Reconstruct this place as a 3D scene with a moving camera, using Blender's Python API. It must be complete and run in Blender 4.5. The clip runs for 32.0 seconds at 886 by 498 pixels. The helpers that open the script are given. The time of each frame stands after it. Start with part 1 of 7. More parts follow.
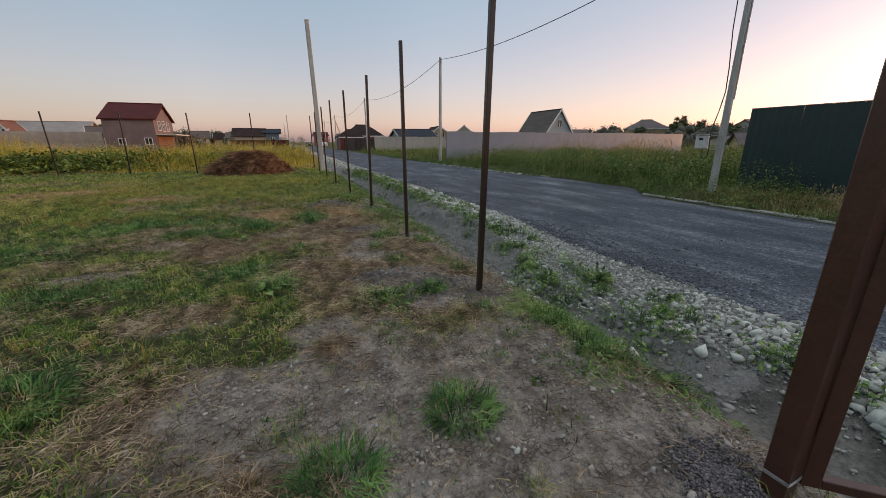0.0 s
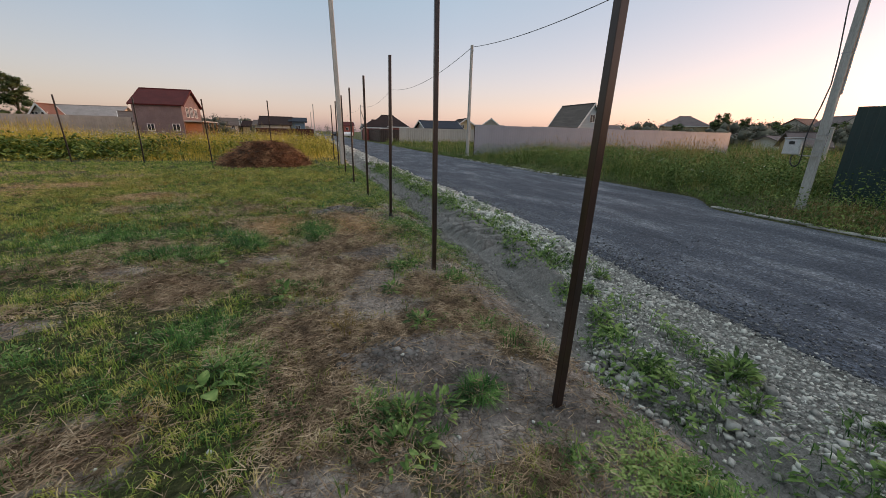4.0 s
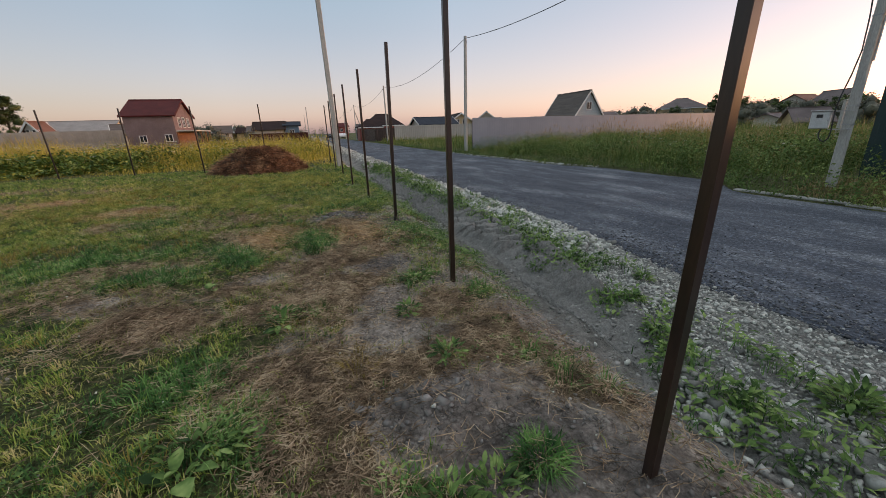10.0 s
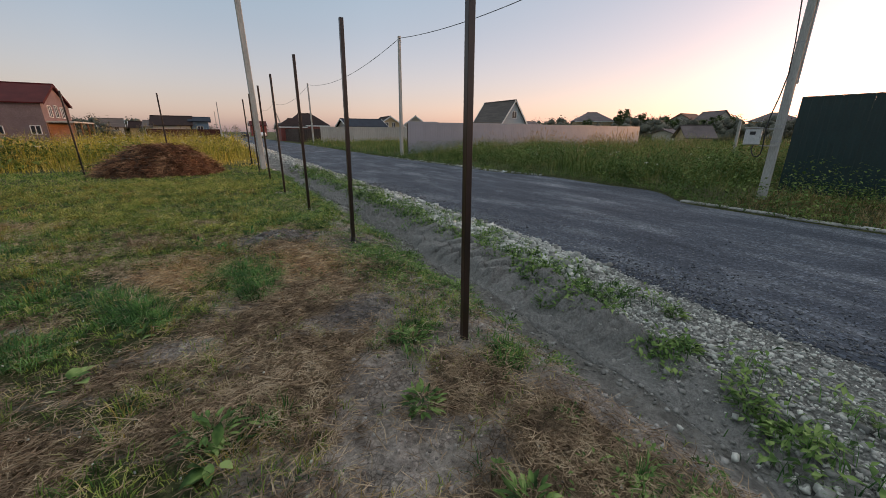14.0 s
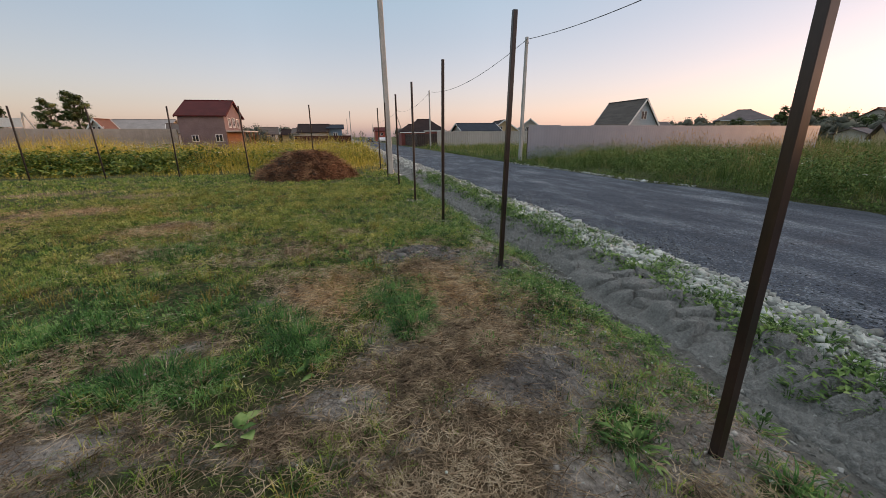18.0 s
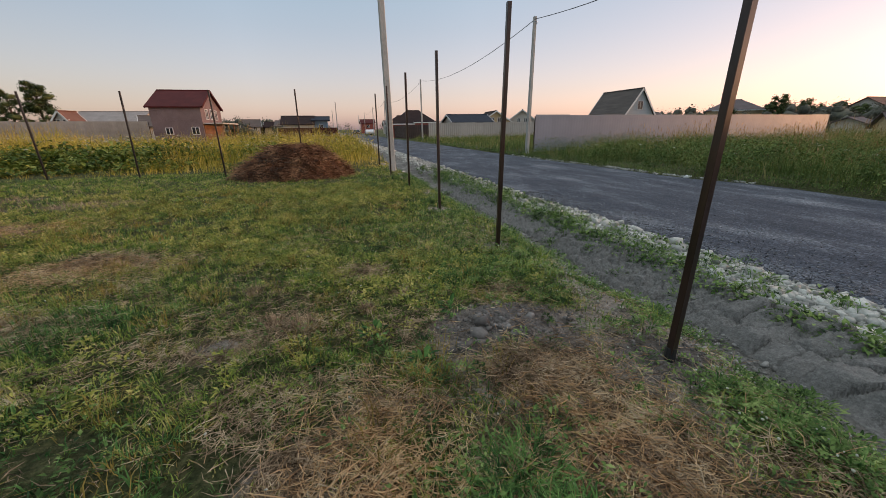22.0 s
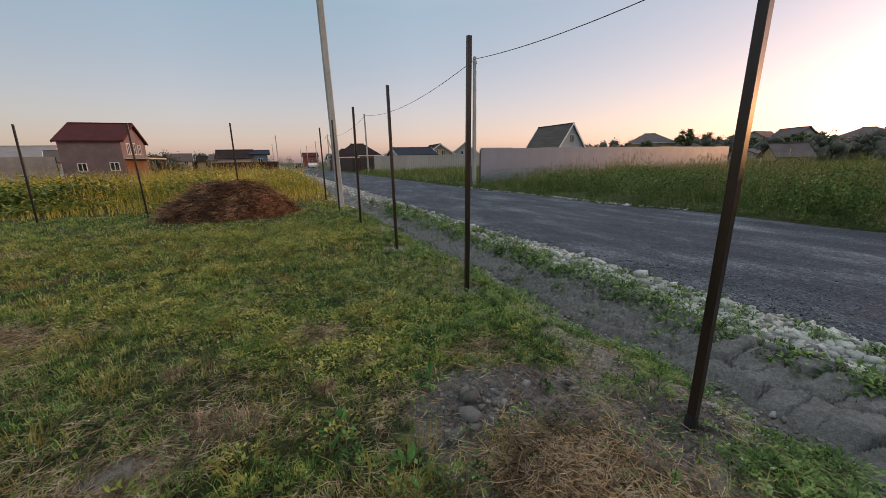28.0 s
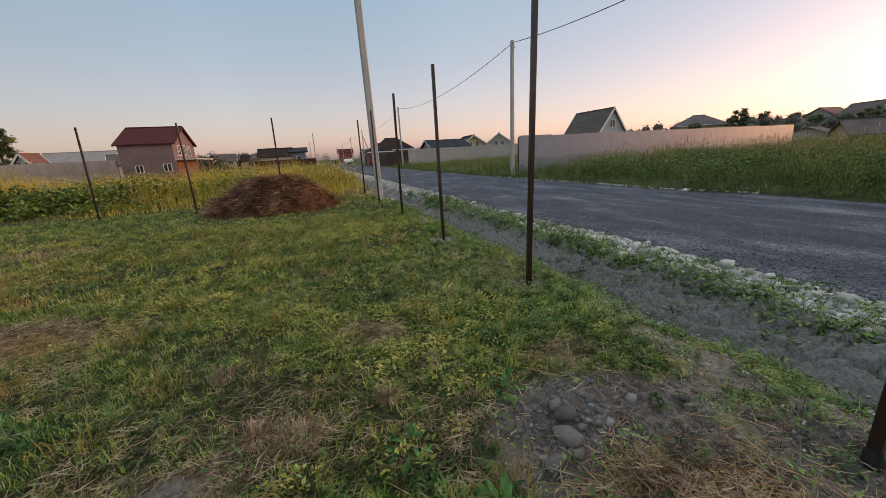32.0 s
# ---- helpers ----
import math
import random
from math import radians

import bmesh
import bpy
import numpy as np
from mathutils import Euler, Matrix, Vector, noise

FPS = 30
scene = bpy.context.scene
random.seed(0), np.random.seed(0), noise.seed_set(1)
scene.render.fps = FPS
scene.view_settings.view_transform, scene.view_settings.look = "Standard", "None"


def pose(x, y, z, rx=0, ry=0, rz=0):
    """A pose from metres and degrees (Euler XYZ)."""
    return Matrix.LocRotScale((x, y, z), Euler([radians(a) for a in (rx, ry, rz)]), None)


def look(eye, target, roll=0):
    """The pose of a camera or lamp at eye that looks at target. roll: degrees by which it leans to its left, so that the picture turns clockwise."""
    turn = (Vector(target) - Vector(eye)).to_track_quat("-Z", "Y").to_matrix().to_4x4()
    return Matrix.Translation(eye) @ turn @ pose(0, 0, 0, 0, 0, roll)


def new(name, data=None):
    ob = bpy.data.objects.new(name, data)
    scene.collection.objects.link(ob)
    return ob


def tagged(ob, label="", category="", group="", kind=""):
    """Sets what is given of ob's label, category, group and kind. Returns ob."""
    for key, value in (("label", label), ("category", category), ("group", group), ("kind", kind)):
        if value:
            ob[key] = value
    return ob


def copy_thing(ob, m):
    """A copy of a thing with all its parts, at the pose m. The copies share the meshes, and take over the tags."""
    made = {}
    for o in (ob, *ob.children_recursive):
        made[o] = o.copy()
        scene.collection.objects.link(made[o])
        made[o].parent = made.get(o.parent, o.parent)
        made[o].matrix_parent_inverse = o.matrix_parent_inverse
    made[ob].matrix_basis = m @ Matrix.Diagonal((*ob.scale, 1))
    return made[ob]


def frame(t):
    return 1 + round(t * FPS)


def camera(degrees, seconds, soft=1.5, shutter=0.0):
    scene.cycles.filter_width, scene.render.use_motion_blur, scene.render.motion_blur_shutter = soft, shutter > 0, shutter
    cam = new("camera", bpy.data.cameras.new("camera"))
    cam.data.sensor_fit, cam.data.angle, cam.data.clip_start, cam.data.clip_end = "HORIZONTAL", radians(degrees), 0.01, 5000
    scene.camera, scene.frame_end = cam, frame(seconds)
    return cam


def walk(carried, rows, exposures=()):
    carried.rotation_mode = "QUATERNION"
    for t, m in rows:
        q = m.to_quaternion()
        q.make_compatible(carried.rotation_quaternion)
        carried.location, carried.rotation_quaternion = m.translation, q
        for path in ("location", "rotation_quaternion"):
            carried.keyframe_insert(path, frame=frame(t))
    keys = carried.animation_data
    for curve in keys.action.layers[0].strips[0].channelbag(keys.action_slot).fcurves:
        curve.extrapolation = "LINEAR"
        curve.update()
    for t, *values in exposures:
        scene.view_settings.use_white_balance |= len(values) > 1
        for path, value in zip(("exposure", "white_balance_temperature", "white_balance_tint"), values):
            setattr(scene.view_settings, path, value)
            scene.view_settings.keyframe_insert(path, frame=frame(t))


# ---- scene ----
cam = camera(100.3, 32.0, soft=0.7)
PATH = [
    (0, (-1.429, -2.519, 1.31), (-0.702, -0.741, 0.752), -0.2),
    (0.5, (-1.446, -2.503, 1.286), (-0.77, -0.712, 0.706), -0.7),
    (1, (-1.467, -2.446, 1.29), (-0.797, -0.664, 0.678), -1.3),
    (1.5, (-1.436, -2.26, 1.256), (-0.807, -0.478, 0.603), -0.0),
    (2, (-1.33, -2.013, 1.294), (-0.719, -0.225, 0.638), 1.9),
    (2.5, (-1.24, -1.757, 1.28), (-0.624, 0.015, 0.585), 0.6),
    (3, (-1.213, -1.556, 1.322), (-0.619, 0.247, 0.691), -1.0),
    (3.5, (-1.175, -1.349, 1.321), (-0.584, 0.453, 0.686), -0.3),
    (4, (-1.082, -1.115, 1.398), (-0.462, 0.69, 0.802), 1.2),
    (4.5, (-1.094, -1.022, 1.313), (-0.434, 0.776, 0.737), 0.0),
    (6.5, (-1.039, -0.764, 1.386), (-0.365, 1.029, 0.813), -0.9),
    (7, (-1.05, -0.768, 1.388), (-0.347, 1.016, 0.822), -0.8),
    (7.5, (-1.053, -0.776, 1.394), (-0.325, 1.001, 0.835), -1.0),
    (8, (-1.061, -0.778, 1.397), (-0.317, 1.0, 0.86), -1.2),
    (8.5, (-1.055, -0.783, 1.392), (-0.312, 0.988, 0.833), -0.9),
    (9, (-1.063, -0.764, 1.389), (-0.348, 1.019, 0.83), -0.6),
    (9.5, (-1.084, -0.718, 1.364), (-0.383, 1.047, 0.738), -1.9),
    (10, (-1.064, -0.559, 1.354), (-0.452, 1.243, 0.739), -2.0),
    (10.5, (-1.041, -0.306, 1.36), (-0.439, 1.502, 0.751), 0.6),
    (11, (-1.075, -0.087, 1.339), (-0.426, 1.702, 0.724), -0.2),
    (11.5, (-1.13, 0.168, 1.347), (-0.401, 1.909, 0.684), -1.4),
    (12, (-1.158, 0.375, 1.343), (-0.436, 2.136, 0.727), -0.6),
    (12.5, (-1.166, 0.535, 1.358), (-0.248, 2.215, 0.778), -0.1),
    (13, (-1.189, 0.594, 1.353), (-0.215, 2.241, 0.773), -0.3),
    (13.5, (-1.195, 0.601, 1.343), (-0.223, 2.239, 0.733), 0.6),
    (14, (-1.207, 0.586, 1.345), (-0.247, 2.234, 0.744), 0.2),
    (14.5, (-1.223, 0.587, 1.353), (-0.273, 2.244, 0.759), 0.4),
    (15, (-1.245, 0.584, 1.354), (-0.429, 2.321, 0.791), 0.0),
    (15.5, (-1.286, 0.601, 1.369), (-0.754, 2.455, 0.84), 0.4),
    (17.5, (-1.375, 1.17, 1.391), (-0.94, 3.024, 0.781), 0.1),
    (18, (-1.475, 1.431, 1.409), (-1.019, 3.289, 0.826), -0.5),
    (18.5, (-1.499, 1.73, 1.399), (-1.154, 3.612, 0.817), -0.5),
    (19, (-1.517, 1.997, 1.405), (-1.192, 3.889, 0.843), -0.4),
    (19.5, (-1.598, 2.261, 1.397), (-1.095, 4.116, 0.841), 0.3),
    (20, (-1.653, 2.482, 1.4), (-1.047, 4.286, 0.787), -0.5),
    (20.5, (-1.661, 2.765, 1.394), (-1.215, 4.642, 0.866), -1.1),
    (21, (-1.677, 3.03, 1.388), (-1.232, 4.892, 0.809), 0.1),
    (21.5, (-1.736, 3.307, 1.373), (-1.23, 5.166, 0.834), -1.6),
    (22, (-1.764, 3.586, 1.357), (-1.249, 5.416, 0.736), -0.8),
    (22.5, (-1.763, 3.838, 1.393), (-1.32, 5.714, 0.861), -1.7),
    (23, (-1.796, 4.033, 1.383), (-1.217, 5.863, 0.823), 0.9),
    (23.5, (-1.794, 4.119, 1.403), (-0.974, 5.873, 0.903), -0.1),
    (24, (-1.787, 4.121, 1.4), (-0.905, 5.847, 0.907), 1.2),
    (24.5, (-1.78, 4.105, 1.392), (-0.867, 5.816, 0.906), 0.7),
    (26.5, (-1.757, 4.084, 1.401), (-0.826, 5.789, 0.927), 0.1),
    (27, (-1.77, 4.072, 1.41), (-0.891, 5.811, 0.961), -0.4),
    (27.5, (-1.779, 4.066, 1.406), (-0.933, 5.817, 0.941), -0.7),
    (28, (-1.781, 4.065, 1.413), (-0.992, 5.842, 0.942), -1.3),
    (28.5, (-1.787, 4.066, 1.41), (-1.038, 5.856, 0.928), -1.3),
    (29, (-1.792, 4.071, 1.408), (-1.086, 5.876, 0.917), -0.8),
    (29.5, (-1.8, 4.086, 1.408), (-1.175, 5.918, 0.906), -0.7),
    (30, (-1.825, 4.12, 1.398), (-1.279, 5.972, 0.878), -1.5),
    (30.5, (-1.832, 4.204, 1.395), (-1.215, 6.012, 0.801), -1.6),
    (31, (-1.82, 4.311, 1.391), (-1.325, 6.183, 0.886), -2.0),
    (31.5, (-1.862, 4.391, 1.311), (-1.364, 6.264, 0.816), -1.9),
    (32, (-1.873, 4.471, 1.304), (-1.257, 6.307, 0.803), -3.3),
]
walk(cam, [(t, look(eye, target, roll)) for t, eye, target, roll in PATH], [(0, -0.06, 6750, 11), (1, 0.04, 6750, 11), (12, 0.03, 6750, 11), (13, -0.1, 6750, 11), (15, -0.08, 6750, 11), (18, 0.1, 6750, 11), (19, 0.06, 6750, 11), (20, -0.04, 6750, 11), (21, 0.02, 6750, 11), (23, 0.05, 6750, 11), (24, -0.13, 6750, 11), (27, -0.13, 6750, 11), (28, -0.1, 6750, 11), (29, 0.0, 6750, 11), (30, 0.03, 6750, 11), (31, 0.06, 6750, 11), (32, -0.02, 6750, 11)])

# ---- world, sun, exposure ----
SUN_AZ, SUN_EL = 97.5, 4.4
world = bpy.data.worlds.new("evening_sky")
scene.world = world
world.use_nodes = True
wn = world.node_tree
wn.nodes.clear()
sky = wn.nodes.new("ShaderNodeTexSky")
sky.sky_type = "NISHITA"
sky.sun_disc = False
sky.sun_elevation = radians(SUN_EL)
sky.sun_rotation = radians(SUN_AZ)
sky.altitude = 100
sky.dust_density = 1.2
rosy = wn.nodes.new("ShaderNodeMix")
rosy.data_type, rosy.blend_type = "RGBA", "MULTIPLY"
rosy.inputs[0].default_value = 1.0
rosy.inputs[7].default_value = (0.265, 0.217, 0.2575, 1)
pale = wn.nodes.new("ShaderNodeHueSaturation")
pale.inputs["Saturation"].default_value = 0.72
wn.links.new(sky.outputs[0], pale.inputs["Color"])
wn.links.new(pale.outputs[0], rosy.inputs[6])
# thin even haze over the whole dome: rosy at the horizon, pale blue above
geo = wn.nodes.new("ShaderNodeTexCoord")
sepz = wn.nodes.new("ShaderNodeSeparateXYZ")
wn.links.new(geo.outputs["Generated"], sepz.inputs[0])
haze = wn.nodes.new("ShaderNodeValToRGB")
for _ in range(4):
    haze.color_ramp.elements.new(0.5)
for e, (p, c) in zip(haze.color_ramp.elements, ((0.0, (0.055, 0.085, 0.15)), (0.06, (0.05, 0.09, 0.155)), (0.16, (0.05, 0.12, 0.17)), (0.33, (0.04, 0.165, 0.21)), (0.55, (0.25, 0.39, 0.43)), (1.0, (0.64, 0.72, 0.75)))):
    e.position, e.color = p, (*c, 1)
wn.links.new(sepz.outputs["Z"], haze.inputs[0])
# the dome is dimmer away from the sun and peach-coloured towards it
SUN_DIR = Vector((math.sin(radians(SUN_AZ)) * math.cos(radians(SUN_EL)), math.cos(radians(SUN_AZ)) * math.cos(radians(SUN_EL)), math.sin(radians(SUN_EL))))
facing = wn.nodes.new("ShaderNodeVectorMath")
facing.operation = "DOT_PRODUCT"
facing.inputs[1].default_value = SUN_DIR
wn.links.new(geo.outputs["Generated"], facing.inputs[0])
turn_ = wn.nodes.new("ShaderNodeMapRange")
turn_.inputs[1].default_value, turn_.inputs[2].default_value = -1.0, 1.0
wn.links.new(facing.outputs["Value"], turn_.inputs[0])
tone = wn.nodes.new("ShaderNodeValToRGB")
for _ in range(2):
    tone.color_ramp.elements.new(0.5)
for e, (p, c) in zip(tone.color_ramp.elements, ((0.0, (0.235, 0.265, 0.262)), (0.36, (0.55, 0.545, 0.535)), (0.62, (0.615, 0.588, 0.572)), (0.9, (0.51, 0.475, 0.46)))):
    e.position, e.color = p, (*c, 1)
wn.links.new(turn_.outputs[0], tone.inputs[0])
bg = wn.nodes.new("ShaderNodeBackground")
bg.inputs["Strength"].default_value = 2.0
lit = wn.nodes.new("ShaderNodeMix")
lit.data_type, lit.blend_type = "RGBA", "MULTIPLY"
lit.inputs[0].default_value = 1.0
dome = wn.nodes.new("ShaderNodeMix")
dome.data_type, dome.blend_type = "RGBA", "ADD"
dome.inputs[0].default_value = 1.0
wn.links.new(rosy.outputs[2], dome.inputs[6])
wn.links.new(haze.outputs[0], dome.inputs[7])
wn.links.new(dome.outputs[2], lit.inputs[6])
wn.links.new(tone.outputs[0], lit.inputs[7])
wn.links.new(lit.outputs[2], bg.inputs[0])
out = wn.nodes.new("ShaderNodeOutputWorld")
wn.links.new(bg.outputs[0], out.inputs[0])

sun_data = bpy.data.lights.new("sun", "SUN")
sun_data.energy = 1.3
sun_data.angle = radians(0.6)
sun_data.color = (1.0, 0.47, 0.14)
sun = new("sun", sun_data)
sun.matrix_world = look(SUN_DIR * 200, (0, 0, 0))

# ---- materials ----
rng = np.random.default_rng(7)


def nodes_of(name):
    mat = bpy.data.materials.new(name)
    mat.use_nodes = True
    nt = mat.node_tree
    return mat, nt, nt.nodes["Principled BSDF"]


def ramp_node(nt, stops):
    r = nt.nodes.new("ShaderNodeValToRGB")
    while len(r.color_ramp.elements) < len(stops):
        r.color_ramp.elements.new(0.5)
    for e, (p, c) in zip(r.color_ramp.elements, stops):
        e.position, e.color = p, (*c, 1)
    return r


def noise_node(nt, scale, detail=4.0, rough=0.6, coord=None, stretch=None):
    n = nt.nodes.new("ShaderNodeTexNoise")
    n.inputs["Scale"].default_value, n.inputs["Detail"].default_value, n.inputs["Roughness"].default_value = scale, detail, rough
    if coord is not None:
        if stretch:
            m = nt.nodes.new("ShaderNodeMapping")
            m.inputs["Scale"].default_value = stretch
            nt.links.new(coord, m.inputs[0])
            coord = m.outputs[0]
        nt.links.new(coord, n.inputs["Vector"])
    return n


def mix_node(nt, a, b, f, mode="MIX"):
    m = nt.nodes.new("ShaderNodeMix")
    m.data_type, m.blend_type = "RGBA", mode
    for s, v in ((m.inputs[6], a), (m.inputs[7], b), (m.inputs[0], f)):
        if hasattr(v, "links"):
            nt.links.new(v, s)
        elif isinstance(v, tuple):
            s.default_value = (*v, 1)
        else:
            s.default_value = v
    return m.outputs[2]


def bump_to(nt, bsdf, height, strength, dist):
    b = nt.nodes.new("ShaderNodeBump")
    b.inputs["Strength"].default_value, b.inputs["Distance"].default_value = strength, dist
    nt.links.new(height, b.inputs["Height"])
    nt.links.new(b.outputs[0], bsdf.inputs["Normal"])


def surface(name, dark, light, scale=6.0, rough=0.8, metal=0.0, bump=0.3, grain=60.0, stretch=None, spread=0.0, dist=0.01):
    """Two-scale colour variation with fine relief; spread varies the tone from object to object."""
    mat, nt, bs = nodes_of(name)
    tc = nt.nodes.new("ShaderNodeTexCoord").outputs["Object"]
    n1 = noise_node(nt, scale, 5, 0.6, tc, stretch)
    n2 = noise_node(nt, grain, 3, 0.6, tc, stretch)
    r = ramp_node(nt, [(0.3, dark), (0.72, light)])
    nt.links.new(n1.outputs[0], r.inputs[0])
    r2 = ramp_node(nt, [(0.25, (0.75, 0.75, 0.75)), (0.75, (1.15, 1.15, 1.15))])
    nt.links.new(n2.outputs[0], r2.inputs[0])
    col = mix_node(nt, r.outputs[0], r2.outputs[0], 1.0, "MULTIPLY")
    if spread:
        info = nt.nodes.new("ShaderNodeObjectInfo")
        r3 = ramp_node(nt, [(0.0, (1 - spread,) * 3), (1.0, (1 + spread,) * 3)])
        nt.links.new(info.outputs["Random"], r3.inputs[0])
        col = mix_node(nt, col, r3.outputs[0], 1.0, "MULTIPLY")
    nt.links.new(col, bs.inputs["Base Color"])
    bs.inputs["Roughness"].default_value, bs.inputs["Metallic"].default_value = rough, metal
    bs.inputs["Specular IOR Level"].default_value = 0.2 if rough > 0.6 else 0.5
    if bump:
        bump_to(nt, bs, n2.outputs[0], bump, dist)
    return mat


def foliage(name, stops, rough=0.6, patch=0.35, scale=1.4, tuft=9.0, clumped=0.7):
    """Leaves and blades: each one its own tone, with larger patches of colour over them."""
    mat, nt, bs = nodes_of(name)
    g = nt.nodes.new("ShaderNodeNewGeometry")
    tc = nt.nodes.new("ShaderNodeTexCoord").outputs["Object"]
    n = noise_node(nt, scale, 6, 0.7, tc)
    # tufts a hand wide that differ from their neighbours
    n2 = noise_node(nt, tuft, 3, 0.55, tc)
    st2 = nt.nodes.new("ShaderNodeMapRange")
    st2.inputs[1].default_value, st2.inputs[2].default_value = 0.36, 0.64
    nt.links.new(n2.outputs[0], st2.inputs[0])
    own = nt.nodes.new("ShaderNodeMix")
    own.data_type = "FLOAT"
    own.inputs[0].default_value = clumped
    nt.links.new(g.outputs["Random Per Island"], own.inputs[2])
    nt.links.new(st2.outputs[0], own.inputs[3])
    add = nt.nodes.new("ShaderNodeMix")
    add.data_type = "FLOAT"
    add.inputs[0].default_value = patch
    nt.links.new(own.outputs[0], add.inputs[2])
    st = nt.nodes.new("ShaderNodeMapRange")
    st.inputs[1].default_value, st.inputs[2].default_value = 0.34, 0.66
    nt.links.new(n.outputs[0], st.inputs[0])
    nt.links.new(st.outputs[0], add.inputs[3])
    wide = nt.nodes.new("ShaderNodeMapRange")
    wide.inputs[1].default_value, wide.inputs[2].default_value = 0.2, 0.8
    nt.links.new(add.outputs[0], wide.inputs[0])
    r = ramp_node(nt, stops)
    nt.links.new(wide.outputs[0], r.inputs[0])
    nt.links.new(r.outputs[0], bs.inputs["Base Color"])
    bs.inputs["Roughness"].default_value = rough
    bs.inputs["Specular IOR Level"].default_value = 0.15
    tr = nt.nodes.new("ShaderNodeBsdfTranslucent")
    nt.links.new(r.outputs[0], tr.inputs[0])
    mx = nt.nodes.new("ShaderNodeMixShader")
    mx.inputs[0].default_value = 0.22
    nt.links.new(bs.outputs[0], mx.inputs[1])
    nt.links.new(tr.outputs[0], mx.inputs[2])
    nt.links.new(mx.outputs[0], nt.nodes["Material Output"].inputs[0])
    return mat


def ground_material():
    mat, nt, bs = nodes_of("earth")
    tc = nt.nodes.new("ShaderNodeTexCoord").outputs["Object"]
    at = nt.nodes.new("ShaderNodeAttribute")
    at.attribute_name = "cover"
    sep = nt.nodes.new("ShaderNodeSeparateColor")
    nt.links.new(at.outputs["Color"], sep.inputs[0])
    n1, n2, n3 = noise_node(nt, 2.2, 6, 0.65, tc), noise_node(nt, 28, 5, 0.7, tc), noise_node(nt, 120, 3, 0.7, tc)
    soil = ramp_node(nt, [(0.3, (0.29, 0.238, 0.2)), (0.52, (0.52, 0.445, 0.385)), (0.78, (0.72, 0.635, 0.565))])
    nt.links.new(n1.outputs[0], soil.inputs[0])
    speck = ramp_node(nt, [(0.3, (0.48, 0.47, 0.46)), (0.58, (1.02, 1.01, 1.0)), (0.82, (1.45, 1.43, 1.4))])
    nt.links.new(n2.outputs[0], speck.inputs[0])
    base = mix_node(nt, soil.outputs[0], speck.outputs[0], 1.0, "MULTIPLY")
    # crumbs of soil with dark gaps between them
    crumb = nt.nodes.new("ShaderNodeTexVoronoi")
    crumb.feature = "DISTANCE_TO_EDGE"
    crumb.inputs["Scale"].default_value = 34
    wob = nt.nodes.new("ShaderNodeVectorMath")
    wob.operation = "MULTIPLY_ADD"
    wob.inputs[1].default_value = (0.03, 0.03, 0.03)
    nt.links.new(noise_node(nt, 18, 4, 0.7, tc).outputs["Color"], wob.inputs[0])
    nt.links.new(tc, wob.inputs[2])
    nt.links.new(wob.outputs[0], crumb.inputs["Vector"])
    at3 = nt.nodes.new("ShaderNodeAttribute")
    at3.attribute_name = "dug"
    dig = mix_node(nt, base, (0.5, 0.52, 0.55), 1.0, "MULTIPLY")
    base = mix_node(nt, base, dig, at3.outputs["Fac"])
    gaps = ramp_node(nt, [(0.0, (0.42, 0.41, 0.4)), (0.16, (0.95, 0.95, 0.95)), (0.5, (1.12, 1.11, 1.1))])
    nt.links.new(crumb.outputs["Distance"], gaps.inputs[0])
    loose = ramp_node(nt, [(0.42, (0, 0, 0)), (0.6, (1, 1, 1))])
    nt.links.new(noise_node(nt, 5.0, 4, 0.65, tc).outputs[0], loose.inputs[0])
    base = mix_node(nt, base, mix_node(nt, base, gaps.outputs[0], 1.0, "MULTIPLY"), loose.outputs[0])
    ns = noise_node(nt, 110, 4, 0.75, tc)
    straw = ramp_node(nt, [(0.32, (0.1, 0.07, 0.046)), (0.52, (0.27, 0.196, 0.124)), (0.72, (0.5, 0.385, 0.25))])
    nt.links.new(ns.outputs[0], straw.inputs[0])
    green = ramp_node(nt, [(0.3, (0.03, 0.04, 0.015)), (0.5, (0.085, 0.095, 0.038)), (0.75, (0.21, 0.19, 0.092))])
    nt.links.new(n2.outputs[0], green.inputs[0])
    clay = ramp_node(nt, [(0.3, (0.15, 0.14, 0.126)), (0.55, (0.31, 0.293, 0.267)), (0.8, (0.47, 0.45, 0.415))])
    nt.links.new(n1.outputs[0], clay.inputs[0])
    clay2 = mix_node(nt, clay.outputs[0], speck.outputs[0], 0.7, "MULTIPLY")

    def edge(channel, lo=0.42, hi=0.58):
        add = nt.nodes.new("ShaderNodeMath")
        add.operation = "MULTIPLY_ADD"
        nt.links.new(n2.outputs[0], add.inputs[0])
        add.inputs[1].default_value = 0.9
        sub = nt.nodes.new("ShaderNodeMath")
        sub.operation = "SUBTRACT"
        nt.links.new(channel, sub.inputs[0])
        sub.inputs[1].default_value = 0.45
        nt.links.new(sub.outputs[0], add.inputs[2])
        m = nt.nodes.new("ShaderNodeMapRange")
        m.inputs[1].default_value, m.inputs[2].default_value = lo, hi
        nt.links.new(add.outputs[0], m.inputs[0])
        return m.outputs[0]

    mottle = ramp_node(nt, [(0.32, (0.62, 0.61, 0.6)), (0.5, (0.98, 0.98, 0.97)), (0.68, (1.3, 1.29, 1.28))])
    nt.links.new(noise_node(nt, 9.0, 4, 0.6, tc).outputs[0], mottle.inputs[0])
    at2 = nt.nodes.new("ShaderNodeAttribute")
    at2.attribute_name = "limestone"
